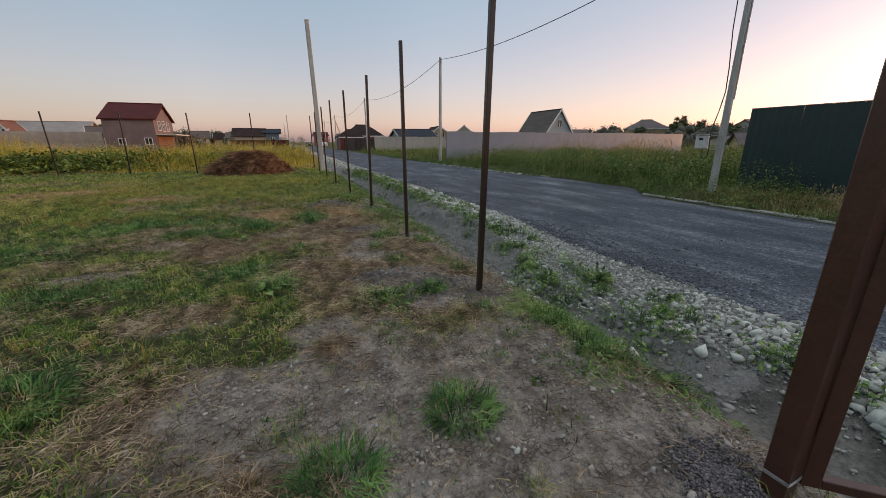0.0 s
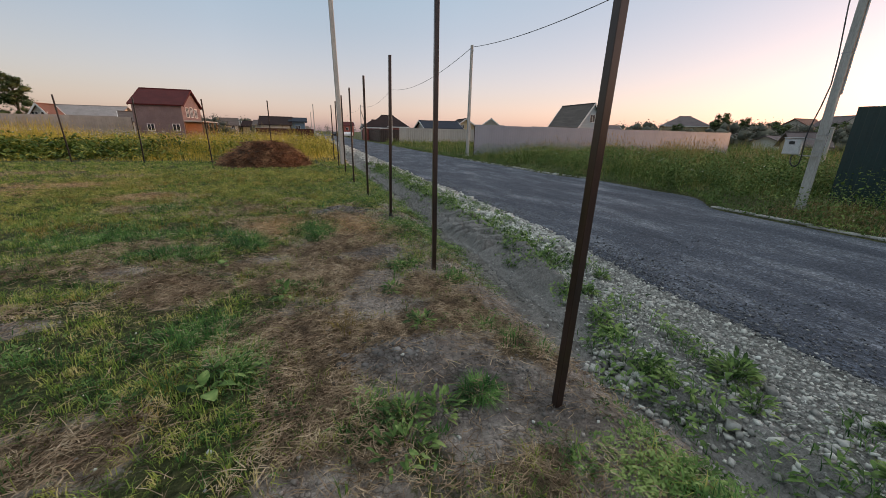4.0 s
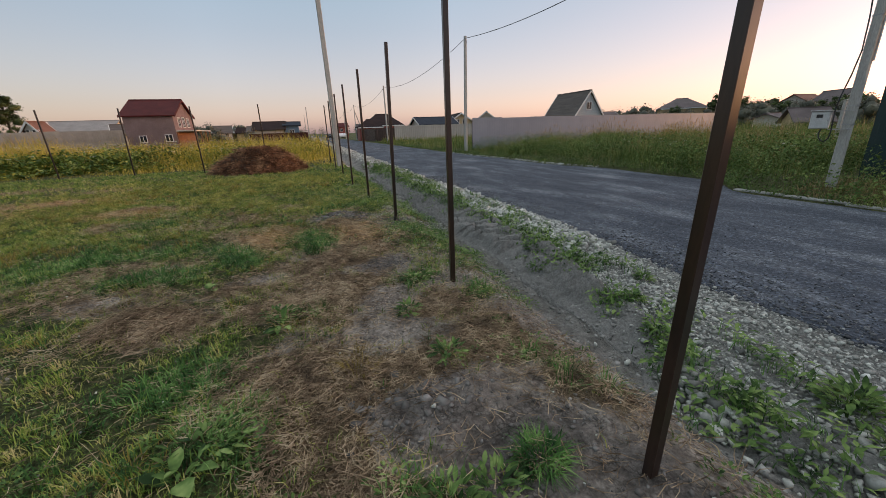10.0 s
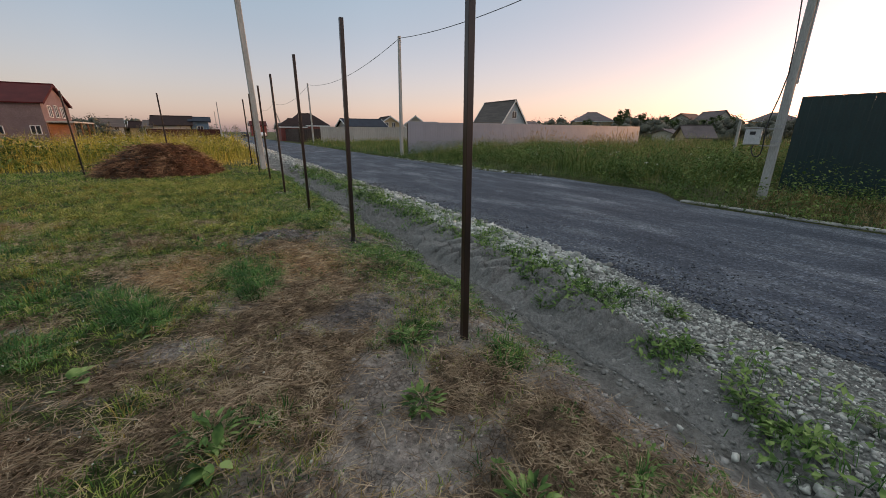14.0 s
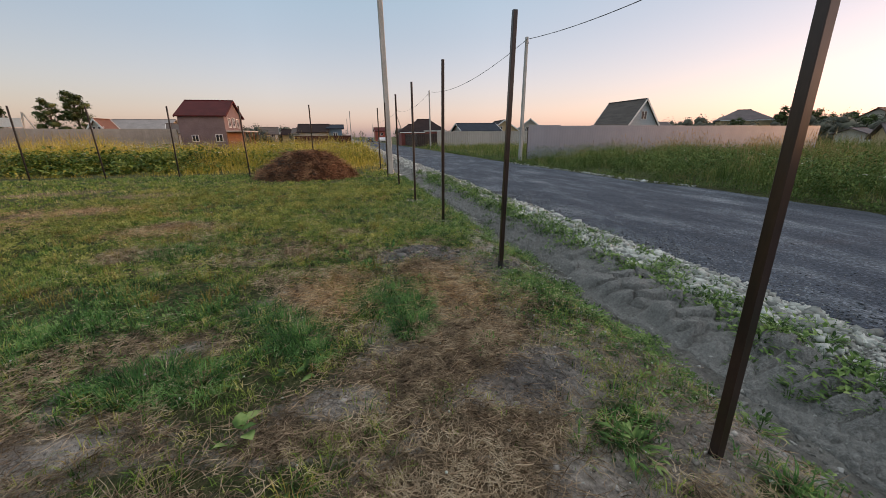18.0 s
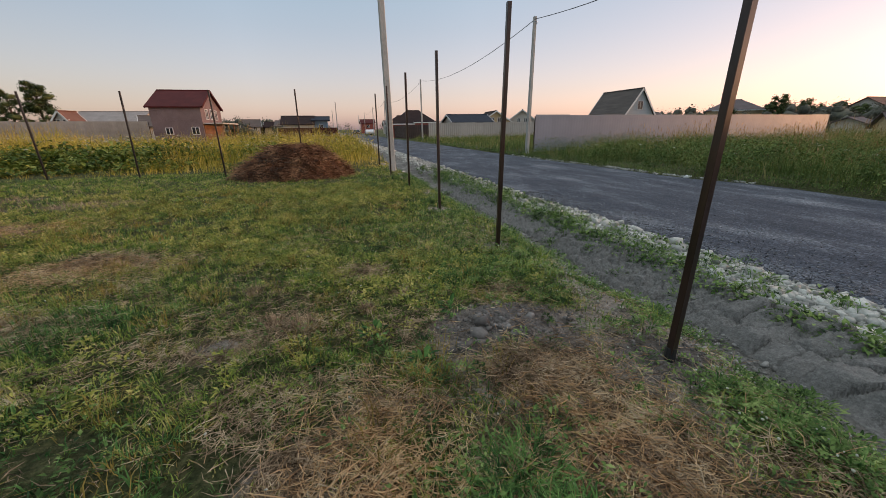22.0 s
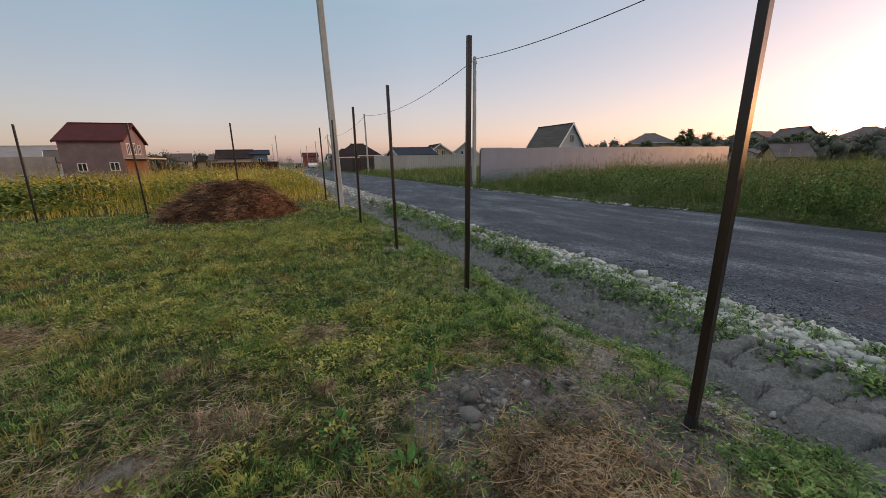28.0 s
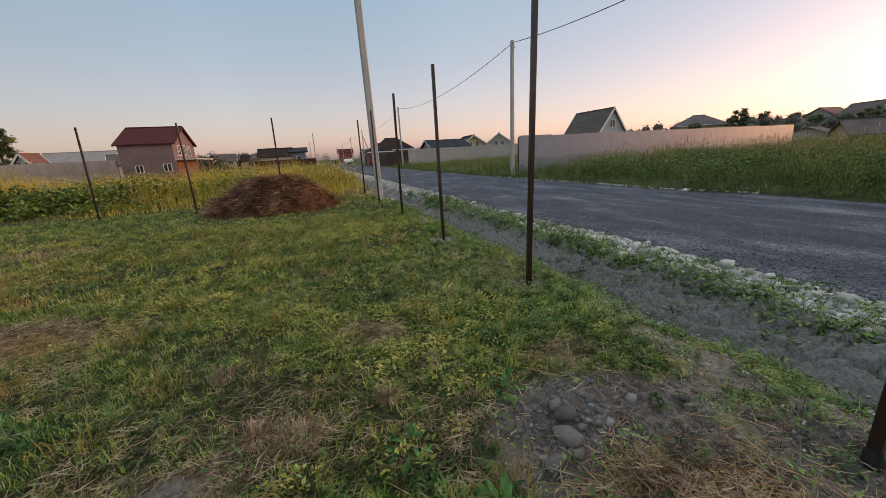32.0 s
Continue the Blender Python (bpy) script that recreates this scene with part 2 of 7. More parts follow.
    dust = ramp_node(nt, [(0.3, (0.12, 0.118, 0.108)), (0.5, (0.27, 0.267, 0.246)), (0.72, (0.47, 0.465, 0.43))])
    nt.links.new(n2.outputs[0], dust.inputs[0])
    col = mix_node(nt, base, clay2, edge(sep.outputs[2]))
    col = mix_node(nt, col, dust.outputs[0], edge(at2.outputs["Fac"]))
    col = mix_node(nt, col, straw.outputs[0], edge(sep.outputs[1]))
    col = mix_node(nt, col, green.outputs[0], edge(sep.outputs[0]))
    col = mix_node(nt, col, mottle.outputs[0], 0.8, "MULTIPLY")
    nt.links.new(col, bs.inputs["Base Color"])
    bs.inputs["Roughness"].default_value = 0.95
    bs.inputs["Specular IOR Level"].default_value = 0.15
    mixh = nt.nodes.new("ShaderNodeMath")
    mixh.operation = "MULTIPLY_ADD"
    nt.links.new(n3.outputs[0], mixh.inputs[0])
    mixh.inputs[1].default_value = 0.35
    nt.links.new(n2.outputs[0], mixh.inputs[2])
    bump_to(nt, bs, mixh.outputs[0], 1.0, 0.07)
    return mat


def road_material():
    mat, nt, bs = nodes_of("crushed_asphalt")
    tc = nt.nodes.new("ShaderNodeTexCoord").outputs["Object"]
    big = noise_node(nt, 0.75, 7, 0.72, tc, (1.5, 0.5, 1.0))
    fine = noise_node(nt, 70, 4, 0.7, tc)
    vor = nt.nodes.new("ShaderNodeTexVoronoi")
    vor.inputs["Scale"].default_value = 42
    nt.links.new(tc, vor.inputs["Vector"])
    r = ramp_node(nt, [(0.36, (0.027, 0.033, 0.047)), (0.52, (0.058, 0.067, 0.086)), (0.7, (0.175, 0.184, 0.202))])
    nt.links.new(big.outputs[0], r.inputs[0])
    s = ramp_node(nt, [(0.0, (0.3, 0.3, 0.32)), (0.6, (0.95, 0.95, 0.95)), (1.0, (2.6, 2.58, 2.55))])
    nt.links.new(vor.outputs["Color"], s.inputs[0])
    col = mix_node(nt, r.outputs[0], s.outputs[0], 0.8, "MULTIPLY")
    nt.links.new(col, bs.inputs["Base Color"])
    bs.inputs["Roughness"].default_value = 0.9
    h = nt.nodes.new("ShaderNodeMath")
    h.operation = "ADD"
    nt.links.new(vor.outputs["Distance"], h.inputs[0])
    nt.links.new(fine.outputs[0], h.inputs[1])
    bump_to(nt, bs, h.outputs[0], 0.6, 0.012)
    return mat


def stone_material(name, stops, rough=0.85):
    mat, nt, bs = nodes_of(name)
    g = nt.nodes.new("ShaderNodeNewGeometry")
    info = nt.nodes.new("ShaderNodeObjectInfo")
    add = nt.nodes.new("ShaderNodeMath")
    add.operation = "ADD"
    nt.links.new(g.outputs["Random Per Island"], add.inputs[0])
    nt.links.new(info.outputs["Random"], add.inputs[1])
    fr = nt.nodes.new("ShaderNodeMath")
    fr.operation = "FRACT"
    nt.links.new(add.outputs[0], fr.inputs[0])
    r = ramp_node(nt, stops)
    nt.links.new(fr.outputs[0], r.inputs[0])
    tc = nt.nodes.new("ShaderNodeTexCoord").outputs["Object"]
    n = noise_node(nt, 30, 4, 0.7, tc)
    r2 = ramp_node(nt, [(0.3, (0.72, 0.71, 0.7)), (0.7, (1.1, 1.1, 1.08))])
    nt.links.new(n.outputs[0], r2.inputs[0])
    nt.links.new(mix_node(nt, r.outputs[0], r2.outputs[0], 1.0, "MULTIPLY"), bs.inputs["Base Color"])
    bs.inputs["Roughness"].default_value = rough
    bump_to(nt, bs, n.outputs[0], 0.5, 0.01)
    return mat


M_EARTH = ground_material()
M_ROAD = road_material()
M_STONE = stone_material("pale_limestone", [(0.0, (0.2, 0.2, 0.182)), (0.3, (0.38, 0.38, 0.345)), (0.75, (0.54, 0.54, 0.495)), (1.0, (0.68, 0.68, 0.63))])
M_CHIP = stone_material("dusty_limestone", [(0.0, (0.17, 0.167, 0.153)), (0.4, (0.35, 0.346, 0.318)), (0.8, (0.54, 0.535, 0.49)), (1.0, (0.72, 0.715, 0.65))])
M_GRAVEL = stone_material("dark_gravel", [(0.0, (0.045, 0.047, 0.055)), (0.55, (0.1, 0.102, 0.112)), (0.85, (0.2, 0.2, 0.205)), (1.0, (0.36, 0.36, 0.35))])
M_PURPLE = stone_material("granite_gravel", [(0.0, (0.1, 0.085, 0.09)), (0.6, (0.17, 0.145, 0.15)), (1.0, (0.28, 0.25, 0.25))])
M_CLOD = stone_material("earth_clods", [(0.0, (0.11, 0.098, 0.09)), (0.6, (0.185, 0.168, 0.155)), (1.0, (0.29, 0.268, 0.25))], 0.95)
M_SANDCLOD = stone_material("sandy_clods", [(0.0, (0.19, 0.16, 0.137)), (0.6, (0.34, 0.293, 0.256)), (1.0, (0.52, 0.46, 0.41))], 0.95)
M_CLAYCRUMB = stone_material("clay_crumbs", [(0.0, (0.14, 0.133, 0.122)), (0.5, (0.27, 0.258, 0.238)), (1.0, (0.43, 0.413, 0.385))], 0.95)
M_CLAY = surface("grey_clay", (0.155, 0.149, 0.138), (0.285, 0.273, 0.253), 42.0, 0.95, 0, 0.9, 90, None, 0.0, 0.015)
M_GRASS = foliage("mown_grass", [(0.0, (0.025, 0.05, 0.011)), (0.15, (0.09, 0.155, 0.032)), (0.36, (0.195, 0.3, 0.053)), (0.62, (0.345, 0.395, 0.077)), (0.84, (0.51, 0.47, 0.14)), (1.0, (0.66, 0.52, 0.24))], 0.6, 0.3, 0.8)
M_LUSH = foliage("lush_grass", [(0.0, (0.014, 0.045, 0.012)), (0.3, (0.05, 0.125, 0.032)), (0.65, (0.11, 0.23, 0.057)), (1.0, (0.26, 0.42, 0.125))])
M_DRY = foliage("dry_grass", [(0.0, (0.12, 0.084, 0.055)), (0.35, (0.31, 0.217, 0.142)), (0.7, (0.55, 0.4, 0.258)), (1.0, (0.74, 0.59, 0.41))], 0.7, 0.35, 1.4, 9.0, 0.55)
# dry clippings, brightened towards orange to stand in for low sun on them
M_LITCLIPPINGS = foliage("sunlit_dry_clippings", [(0.0, (0.3, 0.17, 0.085)), (0.4, (0.56, 0.34, 0.175)), (0.75, (0.74, 0.49, 0.265)), (1.0, (0.82, 0.62, 0.38))], 0.7, 0.35, 1.4, 9.0, 0.4)
M_LEAFY = foliage("yellow_green_leaves", [(0.0, (0.06, 0.095, 0.02)), (0.3, (0.18, 0.22, 0.044)), (0.65, (0.38, 0.37, 0.075)), (1.0, (0.6, 0.51, 0.16))], 0.6, 0.3, 0.9, 5.0, 0.75)
M_WEED = foliage("weed_leaves", [(0.0, (0.022, 0.05, 0.013)), (0.25, (0.068, 0.125, 0.033)), (0.6, (0.15, 0.24, 0.063)), (1.0, (0.34, 0.43, 0.145))])
M_TALL = foliage("tall_meadow", [(0.0, (0.045, 0.085, 0.022)), (0.45, (0.125, 0.185, 0.048)), (0.78, (0.25, 0.26, 0.08)), (1.0, (0.42, 0.35, 0.16))], 0.7, 0.4, 0.6, 2.0)
M_MEADOW = foliage("sunny_meadow", [(0.0, (0.1, 0.13, 0.024)), (0.3, (0.3, 0.29, 0.045)), (0.65, (0.56, 0.43, 0.075)), (1.0, (0.72, 0.53, 0.16))], 0.7, 0.45, 0.35, 1.6)
M_TALLDRY = foliage("meadow_heads", [(0.0, (0.2, 0.14, 0.06)), (0.6, (0.34, 0.25, 0.12)), (1.0, (0.5, 0.42, 0.27))], 0.8)
M_NETTLE = foliage("nettle_leaves", [(0.0, (0.04, 0.08, 0.022)), (0.6, (0.12, 0.185, 0.05)), (1.0, (0.25, 0.3, 0.09))], 0.75, 0.35, 0.7, 2.5)
M_TAN = foliage("dry_meadow_tops", [(0.0, (0.1, 0.12, 0.035)), (0.4, (0.22, 0.19, 0.07)), (0.75, (0.36, 0.26, 0.11)), (1.0, (0.5, 0.38, 0.2))], 0.8, 0.5, 0.5, 2.0)
M_GOLD = foliage("yellowed_tufts", [(0.0, (0.16, 0.12, 0.03)), (0.5, (0.34, 0.25, 0.06)), (0.85, (0.5, 0.34, 0.11)), (1.0, (0.6, 0.44, 0.2))], 0.7, 0.6, 0.9)
M_HOGWEED = foliage("hogweed_leaves", [(0.0, (0.035, 0.065, 0.016)), (0.4, (0.1, 0.15, 0.03)), (0.75, (0.19, 0.24, 0.045)), (1.0, (0.33, 0.35, 0.1))], 0.6, 0.35, 0.6, 2.2)
M_UMBEL = foliage("umbel_flowers", [(0.0, (0.45, 0.45, 0.36)), (1.0, (0.7, 0.7, 0.6))], 0.8)
# aerial haze is mixed into this leaf colour: lifted and greyed
M_HAZETREE = foliage("hazy_tree_leaves", [(0.0, (0.085, 0.088, 0.07)), (0.6, (0.15, 0.152, 0.12)), (1.0, (0.23, 0.22, 0.16))], 0.8, 0.3, 0.3, 0.8)
M_TREE = foliage("tree_leaves", [(0.0, (0.042, 0.064, 0.028)), (0.6, (0.095, 0.13, 0.052)), (1.0, (0.17, 0.2, 0.08))], 0.7, 0.3, 0.3, 0.8)
M_BARK = surface("bark", (0.06, 0.045, 0.035), (0.16, 0.12, 0.09), 8, 0.95, 0, 0.6, 40)
M_POST = surface("brown_primer_steel", (0.013, 0.009, 0.008), (0.048, 0.024, 0.016), 9, 0.3, 0.0, 0.05, 90, (1, 1, 0.2), 0.15, 0.002)
M_GATE = surface("red_brown_paint", (0.05, 0.02, 0.014), (0.085, 0.034, 0.023), 7, 0.35, 0.0, 0.1, 80)
M_CONCRETE = surface("pole_concrete", (0.36, 0.35, 0.33), (0.52, 0.51, 0.48), 3, 0.85, 0, 0.25, 50, (1, 1, 0.25))
M_CURB = surface("curb_concrete", (0.27, 0.265, 0.25), (0.52, 0.51, 0.48), 4, 0.9, 0, 0.4, 40)
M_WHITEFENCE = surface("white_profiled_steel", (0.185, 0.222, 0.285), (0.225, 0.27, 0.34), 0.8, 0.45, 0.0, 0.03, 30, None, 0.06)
M_PALEFENCE = surface("cream_profiled_steel", (0.36, 0.335, 0.3), (0.45, 0.42, 0.375), 0.8, 0.5, 0.0, 0.03, 30, None, 0.06)
M_GREENFENCE = surface("green_profiled_steel", (0.006, 0.026, 0.029), (0.009, 0.037, 0.04), 1.0, 0.4, 0.0, 0.03, 30, None, 0.08)
M_BROWNFENCE = surface("brown_profiled_steel", (0.04, 0.022, 0.018), (0.07, 0.04, 0.03), 1.0, 0.5, 0.0, 0.03, 30, None, 0.1)
M_REDFENCE = surface("dark_red_boards", (0.045, 0.014, 0.012), (0.08, 0.026, 0.02), 1.0, 0.7, 0.0, 0.1, 30, None, 0.1)
M_GREYFENCE = surface("grey_slate_fence", (0.225, 0.217, 0.203), (0.36, 0.352, 0.33), 1.0, 0.8, 0.0, 0.1, 30, None, 0.12)
M_STEEL = surface("galvanised_steel", (0.35, 0.35, 0.36), (0.5, 0.5, 0.5), 10, 0.4, 0.8, 0.05, 80)
M_CABLE = surface("black_cable", (0.012, 0.012, 0.013), (0.025, 0.025, 0.027), 10, 0.5, 0, 0.05, 80)
M_BOX = surface("grey_plastic", (0.5, 0.5, 0.5), (0.62, 0.62, 0.62), 6, 0.45, 0, 0.05, 60)
M_DARK = surface("dark_plastic", (0.015, 0.015, 0.017), (0.03, 0.03, 0.032), 6, 0.4, 0, 0.05, 60)
M_TRIM = surface("white_trim", (0.66, 0.65, 0.63), (0.78, 0.77, 0.75), 3, 0.6, 0, 0.05, 40)
M_REDROOF = surface("dark_red_metal_roof", (0.065, 0.011, 0.011), (0.1, 0.018, 0.017), 1.0, 0.75, 0.0, 0.1, 20)
# brown roof for far houses, air haze painted in as a paler tone
M_HAZEROOF = surface("hazy_brown_roof", (0.12, 0.098, 0.097), (0.19, 0.155, 0.152), 0.6, 0.9, 0.0, 0.1, 20)
M_BROWNROOF = surface("brown_metal_roof", (0.024, 0.015, 0.015), (0.042, 0.026, 0.024), 1.0, 0.9, 0.0, 0.1, 20)
M_GREYROOF = surface("grey_shingle_roof", (0.095, 0.08, 0.073), (0.155, 0.13, 0.117), 1.2, 0.8, 0.0, 0.3, 14, (0.3, 0.3, 3))
M_BLUEROOF = surface("blue_grey_metal_roof", (0.022, 0.029, 0.043), (0.034, 0.043, 0.06), 1.0, 0.85, 0.0, 0.1, 20)
M_ORANGEROOF = surface("terracotta_roof", (0.15, 0.075, 0.055), (0.21, 0.11, 0.08), 1.0, 0.7, 0.0, 0.1, 20)
M_BLOCK = surface("taupe_block_wall", (0.185, 0.132, 0.132), (0.25, 0.182, 0.18), 1.0, 0.85, 0.0, 0.3, 9)
M_PALEROOF = surface("faded_slate_roof", (0.26, 0.235, 0.22), (0.36, 0.33, 0.31), 0.8, 0.85, 0.0, 0.1, 30)
M_PALEWALL = surface("pale_plaster", (0.5, 0.47, 0.42), (0.62, 0.58, 0.53), 0.8, 0.85, 0.0, 0.1, 30)
M_GREYWALL = surface("grey_siding", (0.36, 0.38, 0.4), (0.46, 0.48, 0.5), 0.8, 0.7, 0.0, 0.15, 12, (0.2, 0.2, 4))
M_BEIGEWALL = surface("beige_siding", (0.5, 0.38, 0.22), (0.6, 0.47, 0.29), 0.8, 0.75, 0.0, 0.15, 12, (0.2, 0.2, 4))
M_REDWALL = surface("red_cladding", (0.22, 0.05, 0.04), (0.32, 0.08, 0.06), 0.8, 0.6, 0.0, 0.1, 20)
M_BLUEWALL = surface("blue_cladding", (0.1, 0.165, 0.24), (0.14, 0.215, 0.3), 0.8, 0.6, 0.0, 0.1, 20)
M_WOODWALL = surface("varnished_timber", (0.2, 0.09, 0.04), (0.31, 0.15, 0.07), 2.0, 0.6, 0.0, 0.2, 20, (0.3, 0.3, 4))
M_GLASS = surface("window_glass", (0.02, 0.024, 0.03), (0.035, 0.04, 0.05), 2.0, 0.06, 0.0, 0.0, 20)
M_TYRE = surface("tyre_rubber", (0.015, 0.015, 0.015), (0.03, 0.03, 0.03), 8, 0.8, 0, 0.1, 60)
M_CARDARK = surface("dark_car_paint", (0.02, 0.022, 0.026), (0.03, 0.033, 0.038), 2, 0.2, 0.1, 0, 40)
M_CARWHITE = surface("white_car_paint", (0.6, 0.6, 0.6), (0.68, 0.68, 0.68), 2, 0.2, 0, 0, 40)
M_HAY = foliage("hay_heap", [(0.0, (0.08, 0.038, 0.024)), (0.5, (0.27, 0.128, 0.068)), (1.0, (0.56, 0.33, 0.18))], 0.85, 0.35, 1.4, 3.5)
M_PLASTIC = surface("white_plastic_bag", (0.6, 0.6, 0.6), (0.75, 0.75, 0.74), 8, 0.4, 0, 0.2, 40)


# ---- building helpers ----
def part(name, bm, material, parent=None, label=""):
    """One mesh object from a bmesh, under a thing or a part."""
    me = bpy.data.meshes.new(name)
    bm.to_mesh(me)
    bm.free()
    me.materials.append(material)
    ob = new(name, me)
    if parent is not None:
        ob.parent = parent
    if label:
        tagged(ob, label)
    return ob


def thing(name, x, y, z, label, category, group="", kind="", rz=0.0):
    ob = new(name)
    ob.matrix_basis = pose(x, y, z, 0, 0, rz)
    return tagged(ob, label, category, group, kind)


def add_box(bm, x0, x1, y0, y1, z0, z1, bevel=0.0):
    m = Matrix.LocRotScale(((x0 + x1) / 2, (y0 + y1) / 2, (z0 + z1) / 2), None, (abs(x1 - x0), abs(y1 - y0), abs(z1 - z0)))
    res = bmesh.ops.create_cube(bm, size=1.0, matrix=m)
    if bevel:
        edges = list({e for v in res["verts"] for e in v.link_edges})
        bmesh.ops.bevel(bm, geom=edges, offset=bevel, segments=1, affect="EDGES")
    return bm


def box_bm(*a, bevel=0.0):
    return add_box(bmesh.new(), *a, bevel=bevel)


def add_rod(bm, a, b, r0, r1=None, sides=8):
    a, b = Vector(a), Vector(b)
    d = b - a
    m = Matrix.Translation((a + b) / 2) @ d.to_track_quat("Z", "Y").to_matrix().to_4x4()
    bmesh.ops.create_cone(bm, cap_ends=True, segments=sides, radius1=r0, radius2=r0 if r1 is None else r1, depth=d.length, matrix=m)
    return bm


def tri_mesh(name, verts, tris, material, smooth=False):
    """A mesh object from arrays of corners and triangles."""
    me = bpy.data.meshes.new(name)
    v, t = np.asarray(verts, np.float32), np.asarray(tris, np.int32)
    me.vertices.add(len(v))
    me.vertices.foreach_set("co", v.ravel())
    me.loops.add(t.size)
    me.loops.foreach_set("vertex_index", t.ravel())
    me.polygons.add(len(t))
    me.polygons.foreach_set("loop_start", np.arange(0, t.size, 3, dtype=np.int32))
    me.update(calc_edges=True)
    if smooth:
        me.polygons.foreach_set("use_smooth", np.ones(len(t), dtype=bool))
    me.materials.append(material)
    return new(name, me)


def smooth_noise(x, y, scale, seed):
    """Value noise on a hashed lattice, 0 to 1."""
    x, y = np.asarray(x, float) * scale, np.asarray(y, float) * scale
    ix, iy = np.floor(x), np.floor(y)
    fx, fy = x - ix, y - iy
    fx, fy = fx * fx * (3 - 2 * fx), fy * fy * (3 - 2 * fy)

    def h(a, b):
        s = np.sin(a * 127.1 + b * 311.7 + seed * 74.7) * 43758.5453
        return s - np.floor(s)

    return (h(ix, iy) * (1 - fx) + h(ix + 1, iy) * fx) * (1 - fy) + (h(ix, iy + 1) * (1 - fx) + h(ix + 1, iy + 1) * fx) * fy


def fractal(x, y, scale, seed):
    return (smooth_noise(x, y, scale, seed) + 0.5 * smooth_noise(x, y, scale * 2.1, seed + 1) + 0.25 * smooth_noise(x, y, scale * 4.3, seed + 2)) / 1.75


def step(v, a, b):
    t = np.clip((np.asarray(v, float) - a) / (b - a), 0, 1)
    return t * t * (3 - 2 * t)


# ---- the lie of the land ----
SOIL = [(0.15, 5.15, 0.5, 0.4), (0.2, 5.9, 0.25, 0.5), (0.1, 2.5, 0.3, 0.22), (0.02, 7.5, 0.28, 0.2), (-0.07, 9.8, 0.3, 0.2), (-0.3, 0.2, 0.35, 0.2), (-2.6, 6.03, 0.2, 0.09), (0.3, 1.6, 0.15, 0.35), (-0.7, -1.3, 1.1, 0.7), (0.0, -1.7, 0.6, 0.6), (-1.7, -0.6, 0.7, 0.35), (-1.1, -0.85, 0.7, 0.45), (-0.17, -0.75, 0.6, 0.45), (-1.2, 0.05, 0.35, 0.22), (-0.1, 0.6, 0.4, 0.25), (0.12, 0.15, 0.3, 0.32), (-0.5, 0.9, 0.45, 0.28), (-0.67, 1.7, 0.35, 0.24),
        (-0.6, 2.27, 0.32, 0.3), (-0.72, 3.1, 0.3, 0.2), (-2.7, 4.05, 0.26, 0.13), (-0.4, 3.2, 0.3, 0.2), (-0.9, 5.75, 0.36, 0.34), (-0.45, 5.6, 0.42, 0.42), (-3.4, 2.1, 0.45, 0.2), (-2.9, 3.2, 0.3, 0.15), (-1.6, 3.2, 0.3, 0.15)]
STRAW = [(-2.7, 4.05, 0.42, 0.22), (-2.9, 3.2, 0.5, 0.25), (-2.55, 6.0, 0.45, 0.2), (-1.35, 6.5, 0.22, 0.1), (-3.1, 9.2, 0.4, 0.15), (-1.3, 1.47, 0.5, 0.4), (-2.35, 0.65, 0.5, 0.25), (-2.1, -0.6, 0.55, 0.4), (0.2, 0.8, 0.25, 0.4), (-1.1, 2.45, 0.45, 0.4), (-1.7, 3.1, 0.5, 0.3), (0.0, 1.45, 0.35, 0.45), (-0.25, 2.05, 0.3, 0.35), (-1.55, 2.5, 0.35, 0.25), (-2.2, 2.45, 0.45, 0.3), (-1.65, 5.15, 0.3, 0.25),
         (-0.55, 4.5, 0.35, 0.5), (-1.8, 4.5, 0.28, 0.35), (-2.05, 4.9, 0.25, 0.2), (-0.75, 3.9, 0.5, 0.45), (-0.62, 5.25, 0.42, 0.3), (-0.5, 6.25, 0.25, 0.2), (-4.5, 8.15, 0.75, 0.4), (-6.8, 10.3, 1.4, 0.6), (-4.3, 6.65, 0.6, 0.3), (-2.15, 6.1, 0.2, 0.12), (-1.1, 3.35, 0.6, 0.35), (-0.9, 2.85, 0.4, 0.3),
         (-0.7, 1.3, 0.45, 0.3), (-8.5, 9.6, 1.6, 0.5), (-6.5, 12.5, 1.4, 0.5), (-3.9, 1.1, 0.7, 0.3), (-1.6, -1.3, 0.6, 0.35), (-9.5, 13.5, 1.6, 0.6), (-1.62, 7.05, 0.3, 0.2)]
DUG = [(-0.66, 5.75, 0.5, 0.45), (-0.75, 5.4, 0.45, 0.3), (-0.66, 0.95, 0.35, 0.25), (-0.3, 0.55, 0.35, 0.3), (0.1, 0.25, 0.25, 0.25), (-0.45, 3.15, 0.35, 0.25), (0.1, 5.1, 0.3, 0.3)]
